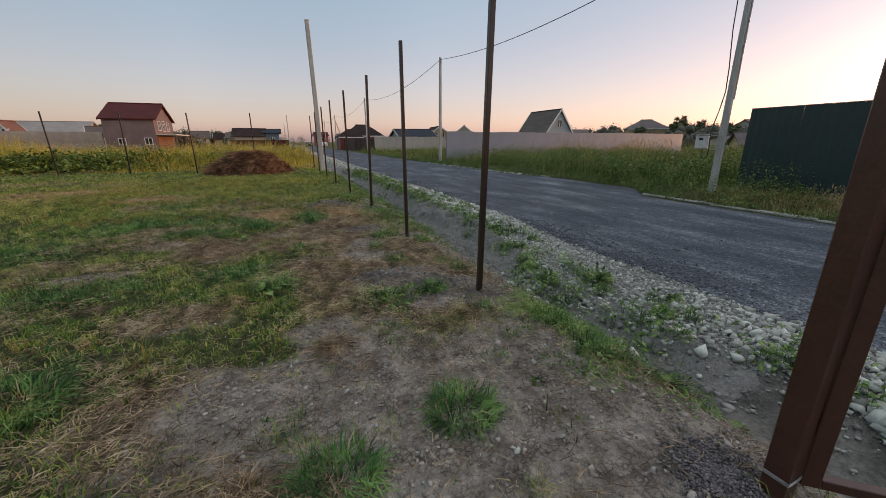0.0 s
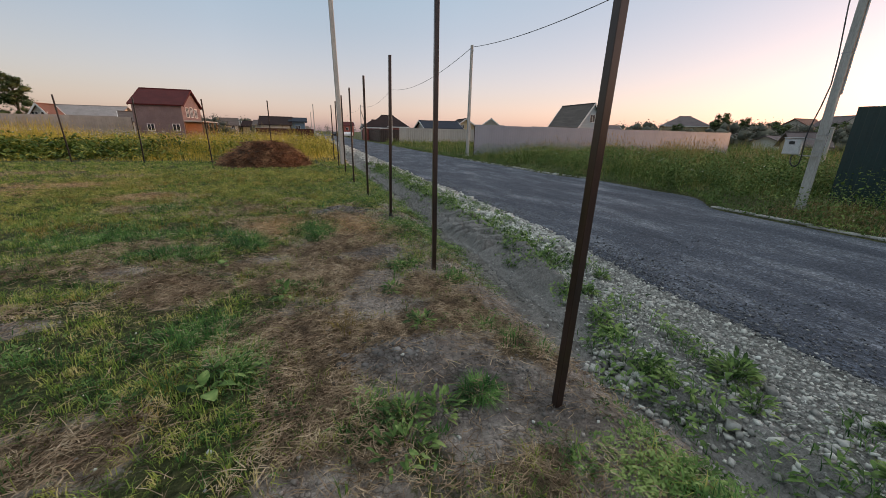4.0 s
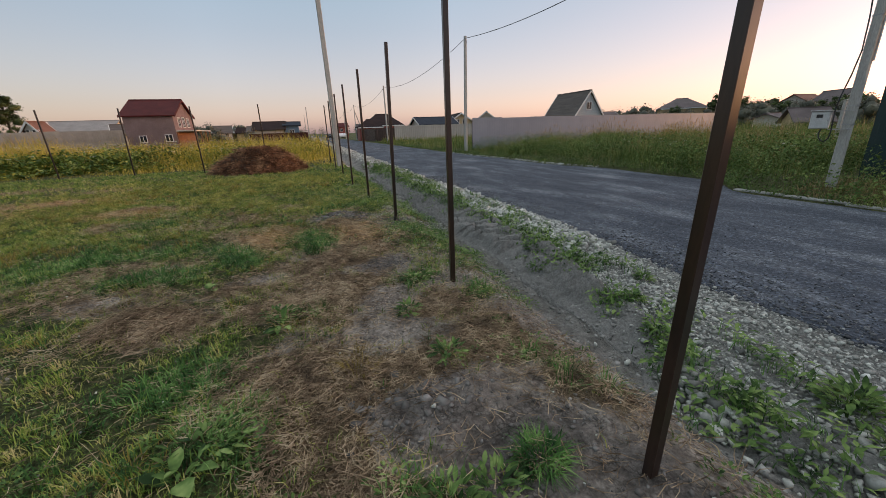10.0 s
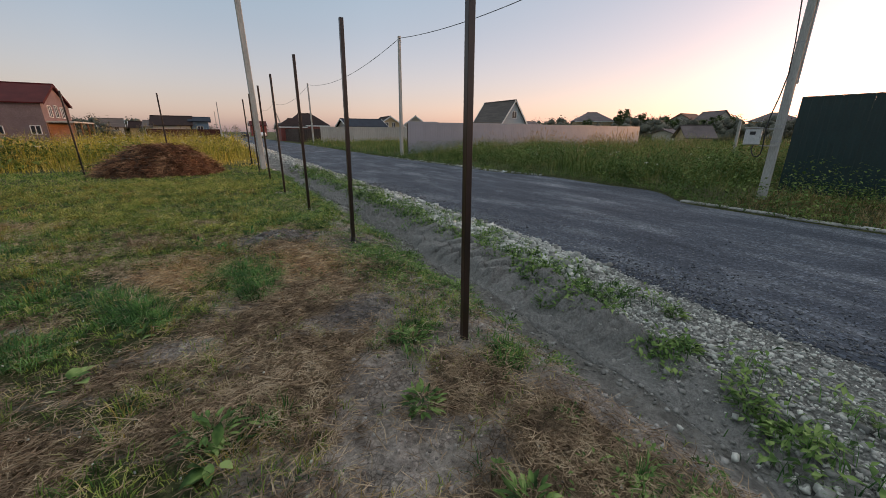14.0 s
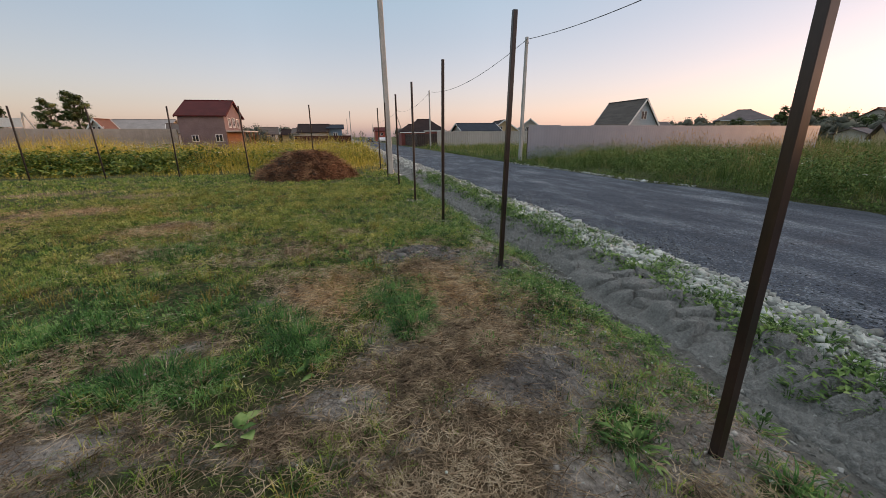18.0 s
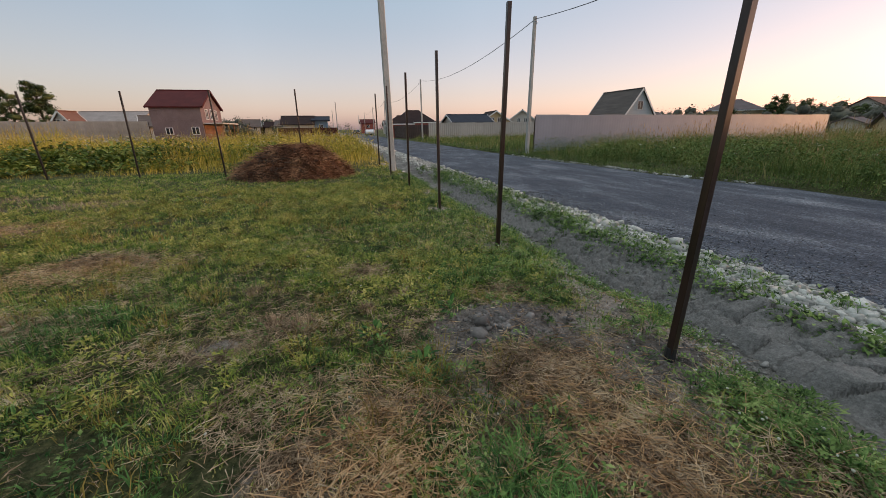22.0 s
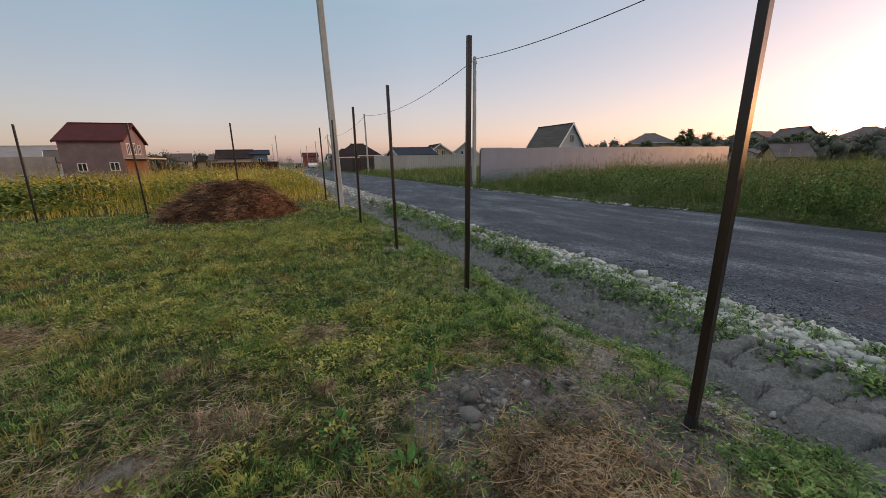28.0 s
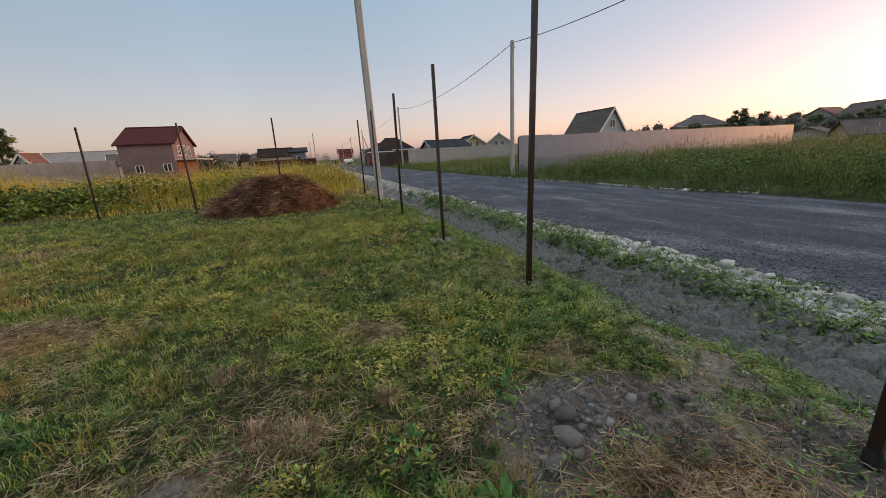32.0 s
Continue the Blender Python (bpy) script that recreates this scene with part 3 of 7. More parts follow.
LUSH = [(-0.9, 0.41, 0.22, 0.18), (-0.6, 0.17, 0.22, 0.16), (-1.96, 1.63, 0.4, 0.3), (0.3, -0.5, 0.14, 0.5), (-1.22, 4.4, 0.3, 0.42), (-1.96, 3.95, 0.35, 0.25), (-2.8, 3.7, 0.45, 0.3), (-1.32, 2.26, 0.3, 0.15), (-0.19, 2.68, 0.25, 0.2), (0.16, 2.2, 0.2, 0.3), (0.15, 4.3, 0.3, 0.7),
        (-3.75, 6.6, 0.5, 0.35), (-2.9, 4.9, 0.6, 0.4), (-3.7, 5.3, 0.6, 0.4), (-2.85, -0.2, 0.4, 0.4), (-1.7, 1.1, 0.25, 0.25), (-3.6, 4.6, 0.8, 0.5), (-0.55, 6.8, 0.4, 0.3), (-3.3, 1.5, 0.6, 0.3), (-4.6, 3.2, 0.8, 0.5), (-3.4, -0.2, 0.5, 0.6)]


def patches(x, y, table):
    v = np.zeros(np.shape(x))
    wob = 0.45 * (fractal(x, y, 3.0, 5) - 0.5) * 2
    for cx, cy, rx, ry in table:
        v = np.maximum(v, 1.3 - np.hypot((x - cx) / rx, (y - cy) / ry) + wob)
    return np.clip(v, 0, 1)


def stone_edge(y):
    """The x at which the pale stone shoulder begins above the ditch."""
    return 1.2 + 0.25 * (1 - step(y, -1.3, -0.8)) - 0.2 * step(y, 0.0, 0.3) * (1 - step(y, 0.7, 1.1)) + 0.45 * step(y, 0.5, 4.0) - 0.1 * step(y, 9, 14) + 0.16 * (smooth_noise(y, y * 0, 1.4, 3) - 0.5)


def lip(y):
    """The x at which the plot falls into the ditch."""
    return 0.2 + 0.14 * (smooth_noise(y, y * 0, 0.9, 8) - 0.5)


def road_left(y):
    """The x at which the road begins beside the stone shoulder."""
    return 2.42 + 0.2 * step(y, 1.5, 4.0)


def road_right(y):
    """The x at which the road ends on the far side: it widens into a turnout past the kerb."""
    return 7.95 + 1.25 * step(y, 4.9, 6.8) - 0.6 * step(y, 10.5, 13.5) - 0.3 * step(y, 15, 22)


def height(x, y):
    x, y = np.asarray(x, float), np.asarray(y, float)
    far = step(np.hypot(x, y - 8), 25, 60)
    lot = 0.05 * (fractal(x, y, 1.1, 11) - 0.5) + 0.025 * (fractal(x, y, 5.0, 21) - 0.5)
    lot = lot + 0.04 * np.exp(-(((x + 0.62) / 0.35) ** 2 + ((y - 0.98) / 0.22) ** 2)) + 0.1 * np.exp(-(((x + 0.66) / 0.36) ** 2 + ((y - 5.72) / 0.3) ** 2))
    bare = patches(x, y, SOIL)
    lot = lot + bare * (0.05 * (fractal(x, y, 11.0, 25) - 0.5) + 0.03 * np.abs(fractal(x, y, 6.0, 27) - 0.5))
    se, li = stone_edge(y), lip(y)
    depth = 0.27 + 0.06 * (fractal(x, y, 0.8, 31) - 0.5)
    floor_x = li + 0.72
    down = -depth * step(x, li, floor_x)
    rise = (depth - 0.14) * step(x, np.minimum(floor_x + 0.05, se - 0.25), se + 0.12)
    saw = (y * 3.4 + 1.6 * fractal(x, y, 1.5, 41) + x * 1.3) % 1.0
    ribs = 0.05 * (0.4 + 1.0 * fractal(x, y, 1.1, 45)) * (np.minimum(saw / 0.75, (1 - saw) / 0.25) - 0.5) * step(x, floor_x - 0.05, floor_x + 0.15) * (1 - step(x, se - 0.15, se + 0.1))
    lumps = 0.1 * (fractal(x, y, 3.2, 51) - 0.5) * step(x, li, floor_x) * (1 - step(x, se, se + 0.2))
    rl = road_left(y)
    shoulder = -0.06 * step(x, se + 0.35, rl + 0.05)
    rr = road_right(y)
    verge = (0.1 * step(x, rr, rr + 1.2) + 0.06 * (fractal(x, y, 0.7, 61) - 0.5)) * step(x, rr, rr + 0.4)
    fine = 0.028 * (fractal(x, y, 9.0, 71) - 0.5) * (1 - step(x, rl, rl + 0.15))
    mound_in = 0.04 * np.exp(-(((x - 0.0) / 0.35) ** 2 + ((y + 1.35) / 0.4) ** 2))
    z = lot * (1 - step(x, li, li + 0.3)) + down + rise + ribs + lumps + shoulder + verge + fine + mound_in
    inside = step(y, -30, -26) * 1.0
    z = np.where(x > rl + 0.05, np.minimum(z, np.where(x < rr - 0.08, -0.215, 9)), z)
    return z * inside * (1 - far) - 0.2 * (1 - inside * (1 - far))


def axis_steps(parts_, outer):
    """Grid lines: fine spans, then growing steps out to the far distance."""
    xs = [parts_[0][0]]
    for a, b, s in parts_:
        xs += list(np.arange(a, b, s)[1:]) + [b]
    lo, hi, s = xs[0], xs[-1], 0.3
    low, high = [], []
    while lo > -outer or hi < outer:
        s *= 1.22
        lo, hi = lo - s, hi + s
        low.append(lo), high.append(hi)
    return np.array(low[::-1] + xs + high)


gx = axis_steps([(-9, -4, 0.18), (-4, 0.7, 0.034), (0.7, 2.6, 0.05), (2.6, 9, 0.2)], 2500)
gy = axis_steps([(-5, -3, 0.18), (-3, 8, 0.04), (8, 12, 0.08), (12, 20, 0.18)], 2500)
GX, GY = np.meshgrid(gx, gy, indexing="ij")
GZ = height(GX, GY)
nx, ny = len(gx), len(gy)
idx = np.arange(nx * ny).reshape(nx, ny)
a, b, c, d = idx[:-1, :-1].ravel(), idx[1:, :-1].ravel(), idx[1:, 1:].ravel(), idx[:-1, 1:].ravel()
ground = tri_mesh("ground", np.stack([GX.ravel(), GY.ravel(), GZ.ravel()], 1), np.concatenate([np.stack([a, b, c], 1), np.stack([a, c, d], 1)]), M_EARTH, True)
tagged(ground, "uneven plot of dry soil, straw and trampled grass beside a clay ditch", "ground", kind="structure")


def cover(x, y):
    """How much of the ground is green, strawy, clay or bare, each 0 to 1."""
    soil, straw, lush = patches(x, y, SOIL), patches(x, y, STRAW), patches(x, y, LUSH)
    worn = step(x, -1.75 + 0.5 * (fractal(y, x * 0, 0.6, 81) - 0.5), -1.2) * (1 - step(y, 5.6, 6.6)) * (1 - step(x, 2.4, 2.6))
    li, se = lip(y), stone_edge(y)
    clay = step(x, li + 0.3, li + 0.62) * (1 - step(x, 2.6, 2.8))
    green = np.clip(0.78 + 0.2 * step(y, 4.6, 6.2) - 0.5 * worn + 0.75 * (fractal(x, y, 1.3, 91) - 0.5), 0, 1)
    bare = step(x, -0.1, 0.15) * step(fractal(x, y, 1.2, 93), 0.35, 0.6)
    green = np.maximum(green * (1 - np.maximum(np.maximum(0.95 * soil, 0.8 * straw), 0.8 * bare)), lush * 0.95 * (1 - soil)) * (1 - clay)
    green = np.where(x > 2.9, np.maximum(green, 0.8), green)
    dry = np.clip(np.maximum(straw, (0.75 - 0.5 * step(y, 4.8, 6.2)) * step(fractal(x, y, 1.7, 96), 0.55, 0.7)) * (1 - 0.85 * soil) + 0.12 * worn, 0, 1) * (1 - clay)
    return green, dry, clay


gc, dc, cc = cover(GX.ravel(), GY.ravel())
att = ground.data.attributes.new("cover", "FLOAT_COLOR", "POINT")
att.data.foreach_set("color", np.stack([gc, dc, cc, np.ones_like(gc)], 1).astype(np.float32).ravel())

lime = ground.data.attributes.new("limestone", "FLOAT", "POINT")
fx, fy = GX.ravel(), GY.ravel()
lime.data.foreach_set("value", (step(fx, stone_edge(fy) - 0.05, stone_edge(fy) + 0.2) * (1 - step(fx, 2.8, 3.1)) * 0.9).astype(np.float32))

dug = ground.data.attributes.new("dug", "FLOAT", "POINT")
dug.data.foreach_set("value", patches(fx, fy, DUG).astype(np.float32))

# the road, of crushed asphalt, with ragged edges
ry = axis_steps([(-12, 40, 0.25)], 170)
rx = np.concatenate([[0, 0.006, 0.03], np.linspace(0.08, 0.92, 13), [0.97, 0.994, 1]])
RX, RY = np.meshgrid(rx, ry, indexing="ij")
left = road_left(RY) + 0.1 * (fractal(RY, RY * 0, 1.3, 101) - 0.5) * 2
right = road_right(RY) - 0.05 + 0.12 * (fractal(RY, RY * 0, 0.9, 111) - 0.5) * 2
WX = left + (right - left) * RX
WZ = -0.203 + 0.033 * np.sin(np.pi * RX) + 0.012 * (fractal(WX, RY, 1.2, 121) - 0.5)
WZ[0, :], WZ[-1, :] = -0.24, -0.24
ridx = np.arange(WX.size).reshape(WX.shape)
a, b, c, d = ridx[:-1, :-1].ravel(), ridx[1:, :-1].ravel(), ridx[1:, 1:].ravel(), ridx[:-1, 1:].ravel()
road = tri_mesh("road", np.stack([WX.ravel(), RY.ravel(), WZ.ravel()], 1), np.concatenate([np.stack([a, b, c], 1), np.stack([a, c, d], 1)]), M_ROAD, True)
tagged(road, "dark grey village road of compacted crushed asphalt", "road", kind="structure")


def hz(x, y):
    return float(height(np.array([x]), np.array([y]))[0])


# ---- fence posts of the plot ----
def square_tube(side, wall, length, bevel=0.004):
    """An open-topped square steel tube standing on z = 0."""
    bm = bmesh.new()
    o, i = side / 2, side / 2 - wall
    prof_o = [(o - bevel, o), (-o + bevel, o), (-o, o - bevel), (-o, -o + bevel), (-o + bevel, -o), (o - bevel, -o), (o, -o + bevel), (o, o - bevel)]
    rings = []
    for z in (0, length * 0.35, length * 0.7, length):
        rings.append([bm.verts.new((x, y, z)) for x, y in prof_o])
    rings.append([bm.verts.new((x * i / o, y * i / o, length)) for x, y in prof_o])
    rings.append([bm.verts.new((x * i / o, y * i / o, length - 0.25)) for x, y in prof_o])
    for r0, r1 in zip(rings, rings[1:]):
        for k in range(8):
            bm.faces.new((r0[k], r0[(k + 1) % 8], r1[(k + 1) % 8], r1[k]))
    bm.faces.new(rings[-1])
    bm.faces.new(rings[0][::-1])
    bmesh.ops.recalc_face_normals(bm, faces=bm.faces)
    return bm


post = part("fence_post", square_tube(0.043, 0.003, 2.62, 0.003), M_POST)
tagged(post, "dark brown square steel fence post set in bare soil", "fence post", "unfinished fence posts")
post_spots = [(0.058, 0.257, 0.03, -0.04, 2.0), (0.037, 2.43, 0.0, 0.02, -2.5), (0.08, 5.075, 0.035, -0.02, 3.0), (0.02, 7.5, -0.01, -0.1, 0.0), (-0.068, 9.8, 0.0, 0.05, -2.0), (-0.09, 12.48, -0.02, -0.15, 2.0), (-0.15, 15.1, 0.0, -0.05, 0.0), (-0.2, 17.65, 0.0, -0.05, 0.0),
              (-2.74, 16.3, 0.02, -0.03, 4.0), (-5.12, 16.85, -0.04, 0.0, -3.0), (-7.7, 17.48, 0.05, 0.0, 2.0), (-10.18, 17.74, -0.05, 0.0, 0.0), (-12.7, 18.1, 0.03, 0.0, 0.0), (-15.2, 18.4, 0.0, 0.0, 0.0), (-17.7, 18.8, 0.03, 0.0, 0.0)]
for n, (x, y, dx, dy, turn) in enumerate(post_spots):
    m = pose(x, y, hz(x, y) - 0.1) @ pose(0, 0, 0, -math.degrees(math.atan2(dy, 2.5)), math.degrees(math.atan2(dx, 2.5)), turn)
    if n == 0:
        post.matrix_basis = m
    else:
        copy_thing(post, m)

bm = bmesh.new()
for k in range(3):
    add_rod(bm, (0, 0, -0.08 + 0.05 * k), (0.003, 0.002, -0.02 + 0.05 * k), 0.038 - 0.003 * k, 0.035 - 0.003 * k, 9)
collar = part("post_footing", bm, M_DARK)
collar.location = (0.08, 5.075, hz(0.08, 5.075))
tagged(collar, "rough dark tar collar round the foot of a fence post", "footing")

# ---- the gate beside the start of the walk ----
gate = thing("gate_post", 0.165, -1.98, 0, "red-brown painted steel gate post with a wire tie", "gate post")
part("tube", square_tube(0.08, 0.003, 2.3), M_GATE, gate).location = (0, 0, -0.1)
bm = bmesh.new()
for k in range(3):
    add_rod(bm, (-0.043, -0.045, 0.1 + 0.006 * k), (0.043, -0.043, 0.104 + 0.006 * k), 0.0015, sides=6)
    add_rod(bm, (-0.043, -0.045, 0.1 + 0.006 * k), (-0.045, 0.043, 0.1 + 0.006 * k), 0.0015, sides=6)
add_rod(bm, (0.043, -0.043, 0.104), (0.2, -0.2, 0.05), 0.0015, sides=6)
part("wire_tie", bm, M_STEEL, gate, "thin galvanised wire tie")
leaf = thing("gate_leaf", 0.215, -2.01, 0, "red-brown painted steel gate frame, open, without its sheet", "gate", rz=-42)
for name, a in (("hinge_stile", (0.0, 0.06, -0.02, 0.02, 0.08, 2.1)), ("lock_stile", (0.94, 1.0, -0.02, 0.02, 0.08, 2.1)), ("bottom_rail", (0.06, 0.94, -0.02, 0.02, 0.08, 0.12)), ("top_rail", (0.06, 0.94, -0.02, 0.02, 2.06, 2.1)), ("middle_rail", (0.06, 0.94, -0.02, 0.02, 1.08, 1.12))):
    part(name, box_bm(*a, bevel=0.003), M_GATE, leaf)
for z in (0.35, 1.85):
    bm = bmesh.new()
    add_rod(bm, (-0.012, 0, z - 0.05), (-0.012, 0, z + 0.05), 0.011, sides=10)
    part("hinge", bm, M_GATE, leaf)


# ---- utility poles and cables ----
def tapered_shaft(w0, d0, w1, d1, length, chamfer=0.018):
    bm = bmesh.new()
    rings = []
    for z, w, dd in ((0, w0, d0), (length * 0.5, (w0 + w1) / 2, (d0 + d1) / 2), (length, w1, d1)):
        hw, hd = w / 2, dd / 2
        pts = [(hw - chamfer, hd), (-hw + chamfer, hd), (-hw, hd - chamfer), (-hw, -hd + chamfer), (-hw + chamfer, -hd), (hw - chamfer, -hd), (hw, -hd + chamfer), (hw, hd - chamfer)]
        rings.append([bm.verts.new((x, y, z)) for x, y in pts])
    for r0, r1 in zip(rings, rings[1:]):
        for k in range(8):
            bm.faces.new((r0[k], r0[(k + 1) % 8], r1[(k + 1) % 8], r1[k]))
    bm.faces.new(rings[-1])
    bm.faces.new(rings[0][::-1])
    bmesh.ops.recalc_face_normals(bm, faces=bm.faces)
    return bm


def hook_bm():
    bm = bmesh.new()
    add_rod(bm, (0, 0, 0), (0.0, -0.14, 0.0), 0.012, sides=8)
    add_rod(bm, (0, -0.14, 0), (0.0, -0.14, -0.09), 0.012, sides=8)
    add_box(bm, -0.03, 0.03, -0.17, -0.11, -0.16, -0.08, 0.008)
    return bm


def utility_pole(x, y, tall, label, lean=(0, 0), rz=0.0, hook=True, bands=(), base=0.24, top=0.17):
    p = thing("utility_pole", x, y, hz(x, y) - 0.05, label, "utility pole", "street poles")
    p.matrix_basis = pose(x, y, hz(x, y) - 0.05, lean[0], lean[1], rz)
    part("shaft", tapered_shaft(base * 0.72, base, top * 0.85, top, tall), M_CONCRETE, p)
    if hook:
        part("cable_hook", hook_bm(), M_STEEL, p, "galvanised cable hook").location = (0, -top / 2, tall - 0.25)
        part("clamp_band", box_bm(-top * 0.46, top * 0.46, -top * 0.53, top * 0.53, tall - 0.28, tall - 0.25), M_STEEL, p)
    for z in bands:
        k = base + (top - base) * z / tall
        part("steel_band", box_bm(-k * 0.72 / 2 - 0.006, k * 0.72 / 2 + 0.006, -k / 2 - 0.004, k / 2 + 0.004, z, z + 0.025), M_STEEL, p)
    return p


P_LABEL = "pale grey concrete utility pole beside the road"
utility_pole(0.1, 16.4, 6.4, "pale grey concrete pole leaning slightly at the plot's edge", (0.5, -1.0), 0, False, (), 0.26, 0.2)
utility_pole(9.5, 4.27, 7.4, "pale grey concrete utility pole carrying a meter box", (0, 0), 0, True, (1.33, 1.69, 3.3), 0.17, 0.115)
utility_pole(9.15, 23.85, 7.1, P_LABEL, (0, 0.4), 0, True, (1.6,))
utility_pole(9.35, 52.0, 7.3, P_LABEL, (0, -0.6))
strutted = utility_pole(9.2, 86.0, 7.2, "concrete utility pole with a slanted strut", (0, 0))
bm = bmesh.new()
add_rod(bm, (0, 0, 6.2), (2.2, 1.5, 0), 0.09, 0.12, 6)
part("strut", bm, M_CONCRETE, strutted)
for x, y in ((9.0, 108.0), (9.2, 138.0), (9.0, 165.0), (-0.6, 87.0), (-1.2, 124.0), (-46.0, 62.0)):
    utility_pole(x, y, 7.0 if y > 63 else 5.2, P_LABEL)


def cable(name, points, r, label, sag=0.0, steps_=24, mat=M_CABLE, category="cable"):
    cu = bpy.data.curves.new(name, "CURVE")
    cu.dimensions, cu.bevel_depth, cu.bevel_resolution = "3D", r, 1
    pts = []
    for p, q in zip(points, points[1:]):
        for k in range(steps_):
            u = k / steps_
            v = Vector(p).lerp(Vector(q), u)
            v.z -= sag * 4 * u * (1 - u)
            pts.append(v)
    pts.append(Vector(points[-1]))
    sp = cu.splines.new("POLY")
    sp.points.add(len(pts) - 1)
    for s, v in zip(sp.points, pts):
        s.co = (*v, 1)
    cu.materials.append(mat)
    return tagged(new(name, cu), label, category)


tops = [(9.45, -24.0, 6.7), (9.55, 4.16, 6.62), (9.15, 23.7, 6.78), (9.35, 51.85, 6.9), (9.2, 85.8, 6.8), (9.0, 107.8, 6.6), (9.2, 137.8, 6.6)]
for p, q in zip(tops, tops[1:]):
    cable("overhead_cable", [p, q], 0.016, "twisted black overhead power cable", sag=0.031 * (q[1] - p[1]))

# meter box held off the pole by two brackets, with its drop cable
box = thing("meter_box", 9.5, 4.27, 0, "light grey electric meter box strapped to a concrete pole", "meter box", rz=-70.9)
part("body", box_bm(-0.57, -0.27, -0.16, 0.02, 1.1, 1.455, bevel=0.012), M_BOX, box)
part("lid", box_bm(-0.562, -0.278, -0.178, -0.162, 1.112, 1.44, bevel=0.006), M_BOX, box)
part("rain_hood", box_bm(-0.59, -0.25, -0.2, 0.03, 1.458, 1.472, bevel=0.004), M_BOX, box)
part("window", box_bm(-0.48, -0.38, -0.186, -0.18, 1.32, 1.39, bevel=0.003), M_DARK, box, "dark meter window")
part("lock", box_bm(-0.3, -0.285, -0.188, -0.18, 1.25, 1.29, bevel=0.002), M_STEEL, box)
for z in (1.085, 1.445):
    part("bracket", box_bm(-0.268, 0.07, -0.128, -0.1, z - 0.012, z + 0.012), M_STEEL, box, "flat galvanised bracket")
bx, by = Vector((0.327, -0.945, 0)), Vector((0.945, 0.327, 0))


def by_pole(u, w, z):
    """A spot beside the meter pole: u to its right, w behind it, z up."""
    return Vector((9.5, 4.27, z)) + bx * u + by * w


cable("meter_cable", [by_pole(-0.22, -0.2, 6.6), by_pole(-0.2, -0.2, 5.2), by_pole(-0.175, -0.2, 4.0), by_pole(-0.1, -0.19, 3.1), by_pole(-0.08, -0.18, 2.54), by_pole(-0.13, -0.2, 2.1), by_pole(-0.2, -0.22, 1.7), by_pole(-0.22, -0.22, 1.45), by_pole(-0.2, -0.22, 1.05), by_pole(-0.21, -0.22, 0.91), by_pole(-0.26, -0.22, 0.845), by_pole(-0.32, -0.21, 0.86), by_pole(-0.37, -0.18, 0.93), by_pole(-0.39, -0.12, 1.02), by_pole(-0.37, -0.08, 1.1)], 0.013, "black service cable looping down to the meter box", steps_=4)
cable("service_pipe", [by_pole(0.1, -0.02, 2.35), by_pole(0.085, -0.02, 4.6)], 0.018, "grey conduit strapped along the pole", mat=M_STEEL, category="pipe")
marker = thing("marker_post", 20.97, 9.8, -0.2, "short pale concrete post standing in the weeds", "post")
part("shaft", tapered_shaft(0.13, 0.13, 0.11, 0.11, 2.15), M_CONCRETE, marker)
part("cap", box_bm(-0.075, 0.075, -0.075, 0.075, 2.152, 2.2, bevel=0.02), M_CONCRETE, marker)


# ---- profiled sheet fences ----
def sheet_mesh(width, tall, pitch=0.2, depth=0.02):
    """One trapezoid-profiled sheet, 1 mm steel, standing along +x."""
    xs = []
    n = round(width / pitch)
    for k in range(n):
        x0 = k * pitch
        xs += [(x0, 0), (x0 + pitch * 0.4, 0), (x0 + pitch * 0.5, depth), (x0 + pitch * 0.9, depth)]
    xs.append((n * pitch, 0))
    bm = bmesh.new()
    rows = [[bm.verts.new((x, y + off, z)) for x, y in xs] for off in (0, 0.0015) for z in (0, tall)]
    for r0, r1, flip in ((rows[0], rows[1], False), (rows[2], rows[3], True)):
        for k in range(len(xs) - 1):
            f = (r0[k], r0[k + 1], r1[k + 1], r1[k])
            bm.faces.new(f[::-1] if flip else f)
    for k in range(len(xs) - 1):
        bm.faces.new((rows[1][k], rows[1][k + 1], rows[3][k + 1], rows[3][k]))
    me = bpy.data.meshes.new("sheet")
    bm.to_mesh(me)
    bm.free()
    return me


def sheet_fence(name, start, end, tall, mat, label, z0, wobble=0.0, seed=1, pitch=0.2, cap=False, width=1.2, depth=0.02):
    r = random.Random(seed)
    dx, dy = end[0] - start[0], end[1] - start[1]
    length = math.hypot(dx, dy)
    f = thing(name, start[0], start[1], z0, label, "fence", rz=math.degrees(math.atan2(dy, dx)))
    me = sheet_mesh(width, tall, pitch, depth)
    me.materials.append(mat)
    n = int(length / width)
    for k in range(n):
        s = new("sheet", me)
        s.parent = f
        s.matrix_basis = pose(k * width, 0.003 * (k % 2), 0.06 + r.uniform(-wobble, wobble))
    for z in (0.45, tall - 0.35):
        part("rail", box_bm(0, n * width, 0.03, 0.05, z, z + 0.04), M_POST, f)
    for k in range(int(n * width / 2.4) + 1):
        part("post", box_bm(k * 2.4, k * 2.4 + 0.06, 0.052, 0.112, -0.1, tall - 0.02), M_POST, f)
    if cap:
        part("top_strip", box_bm(0, n * width, -0.01, 0.03, tall + 0.062, tall + 0.075), mat, f)
    return f


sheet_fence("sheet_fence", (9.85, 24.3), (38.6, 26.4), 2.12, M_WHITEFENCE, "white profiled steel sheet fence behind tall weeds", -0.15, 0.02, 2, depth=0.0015)
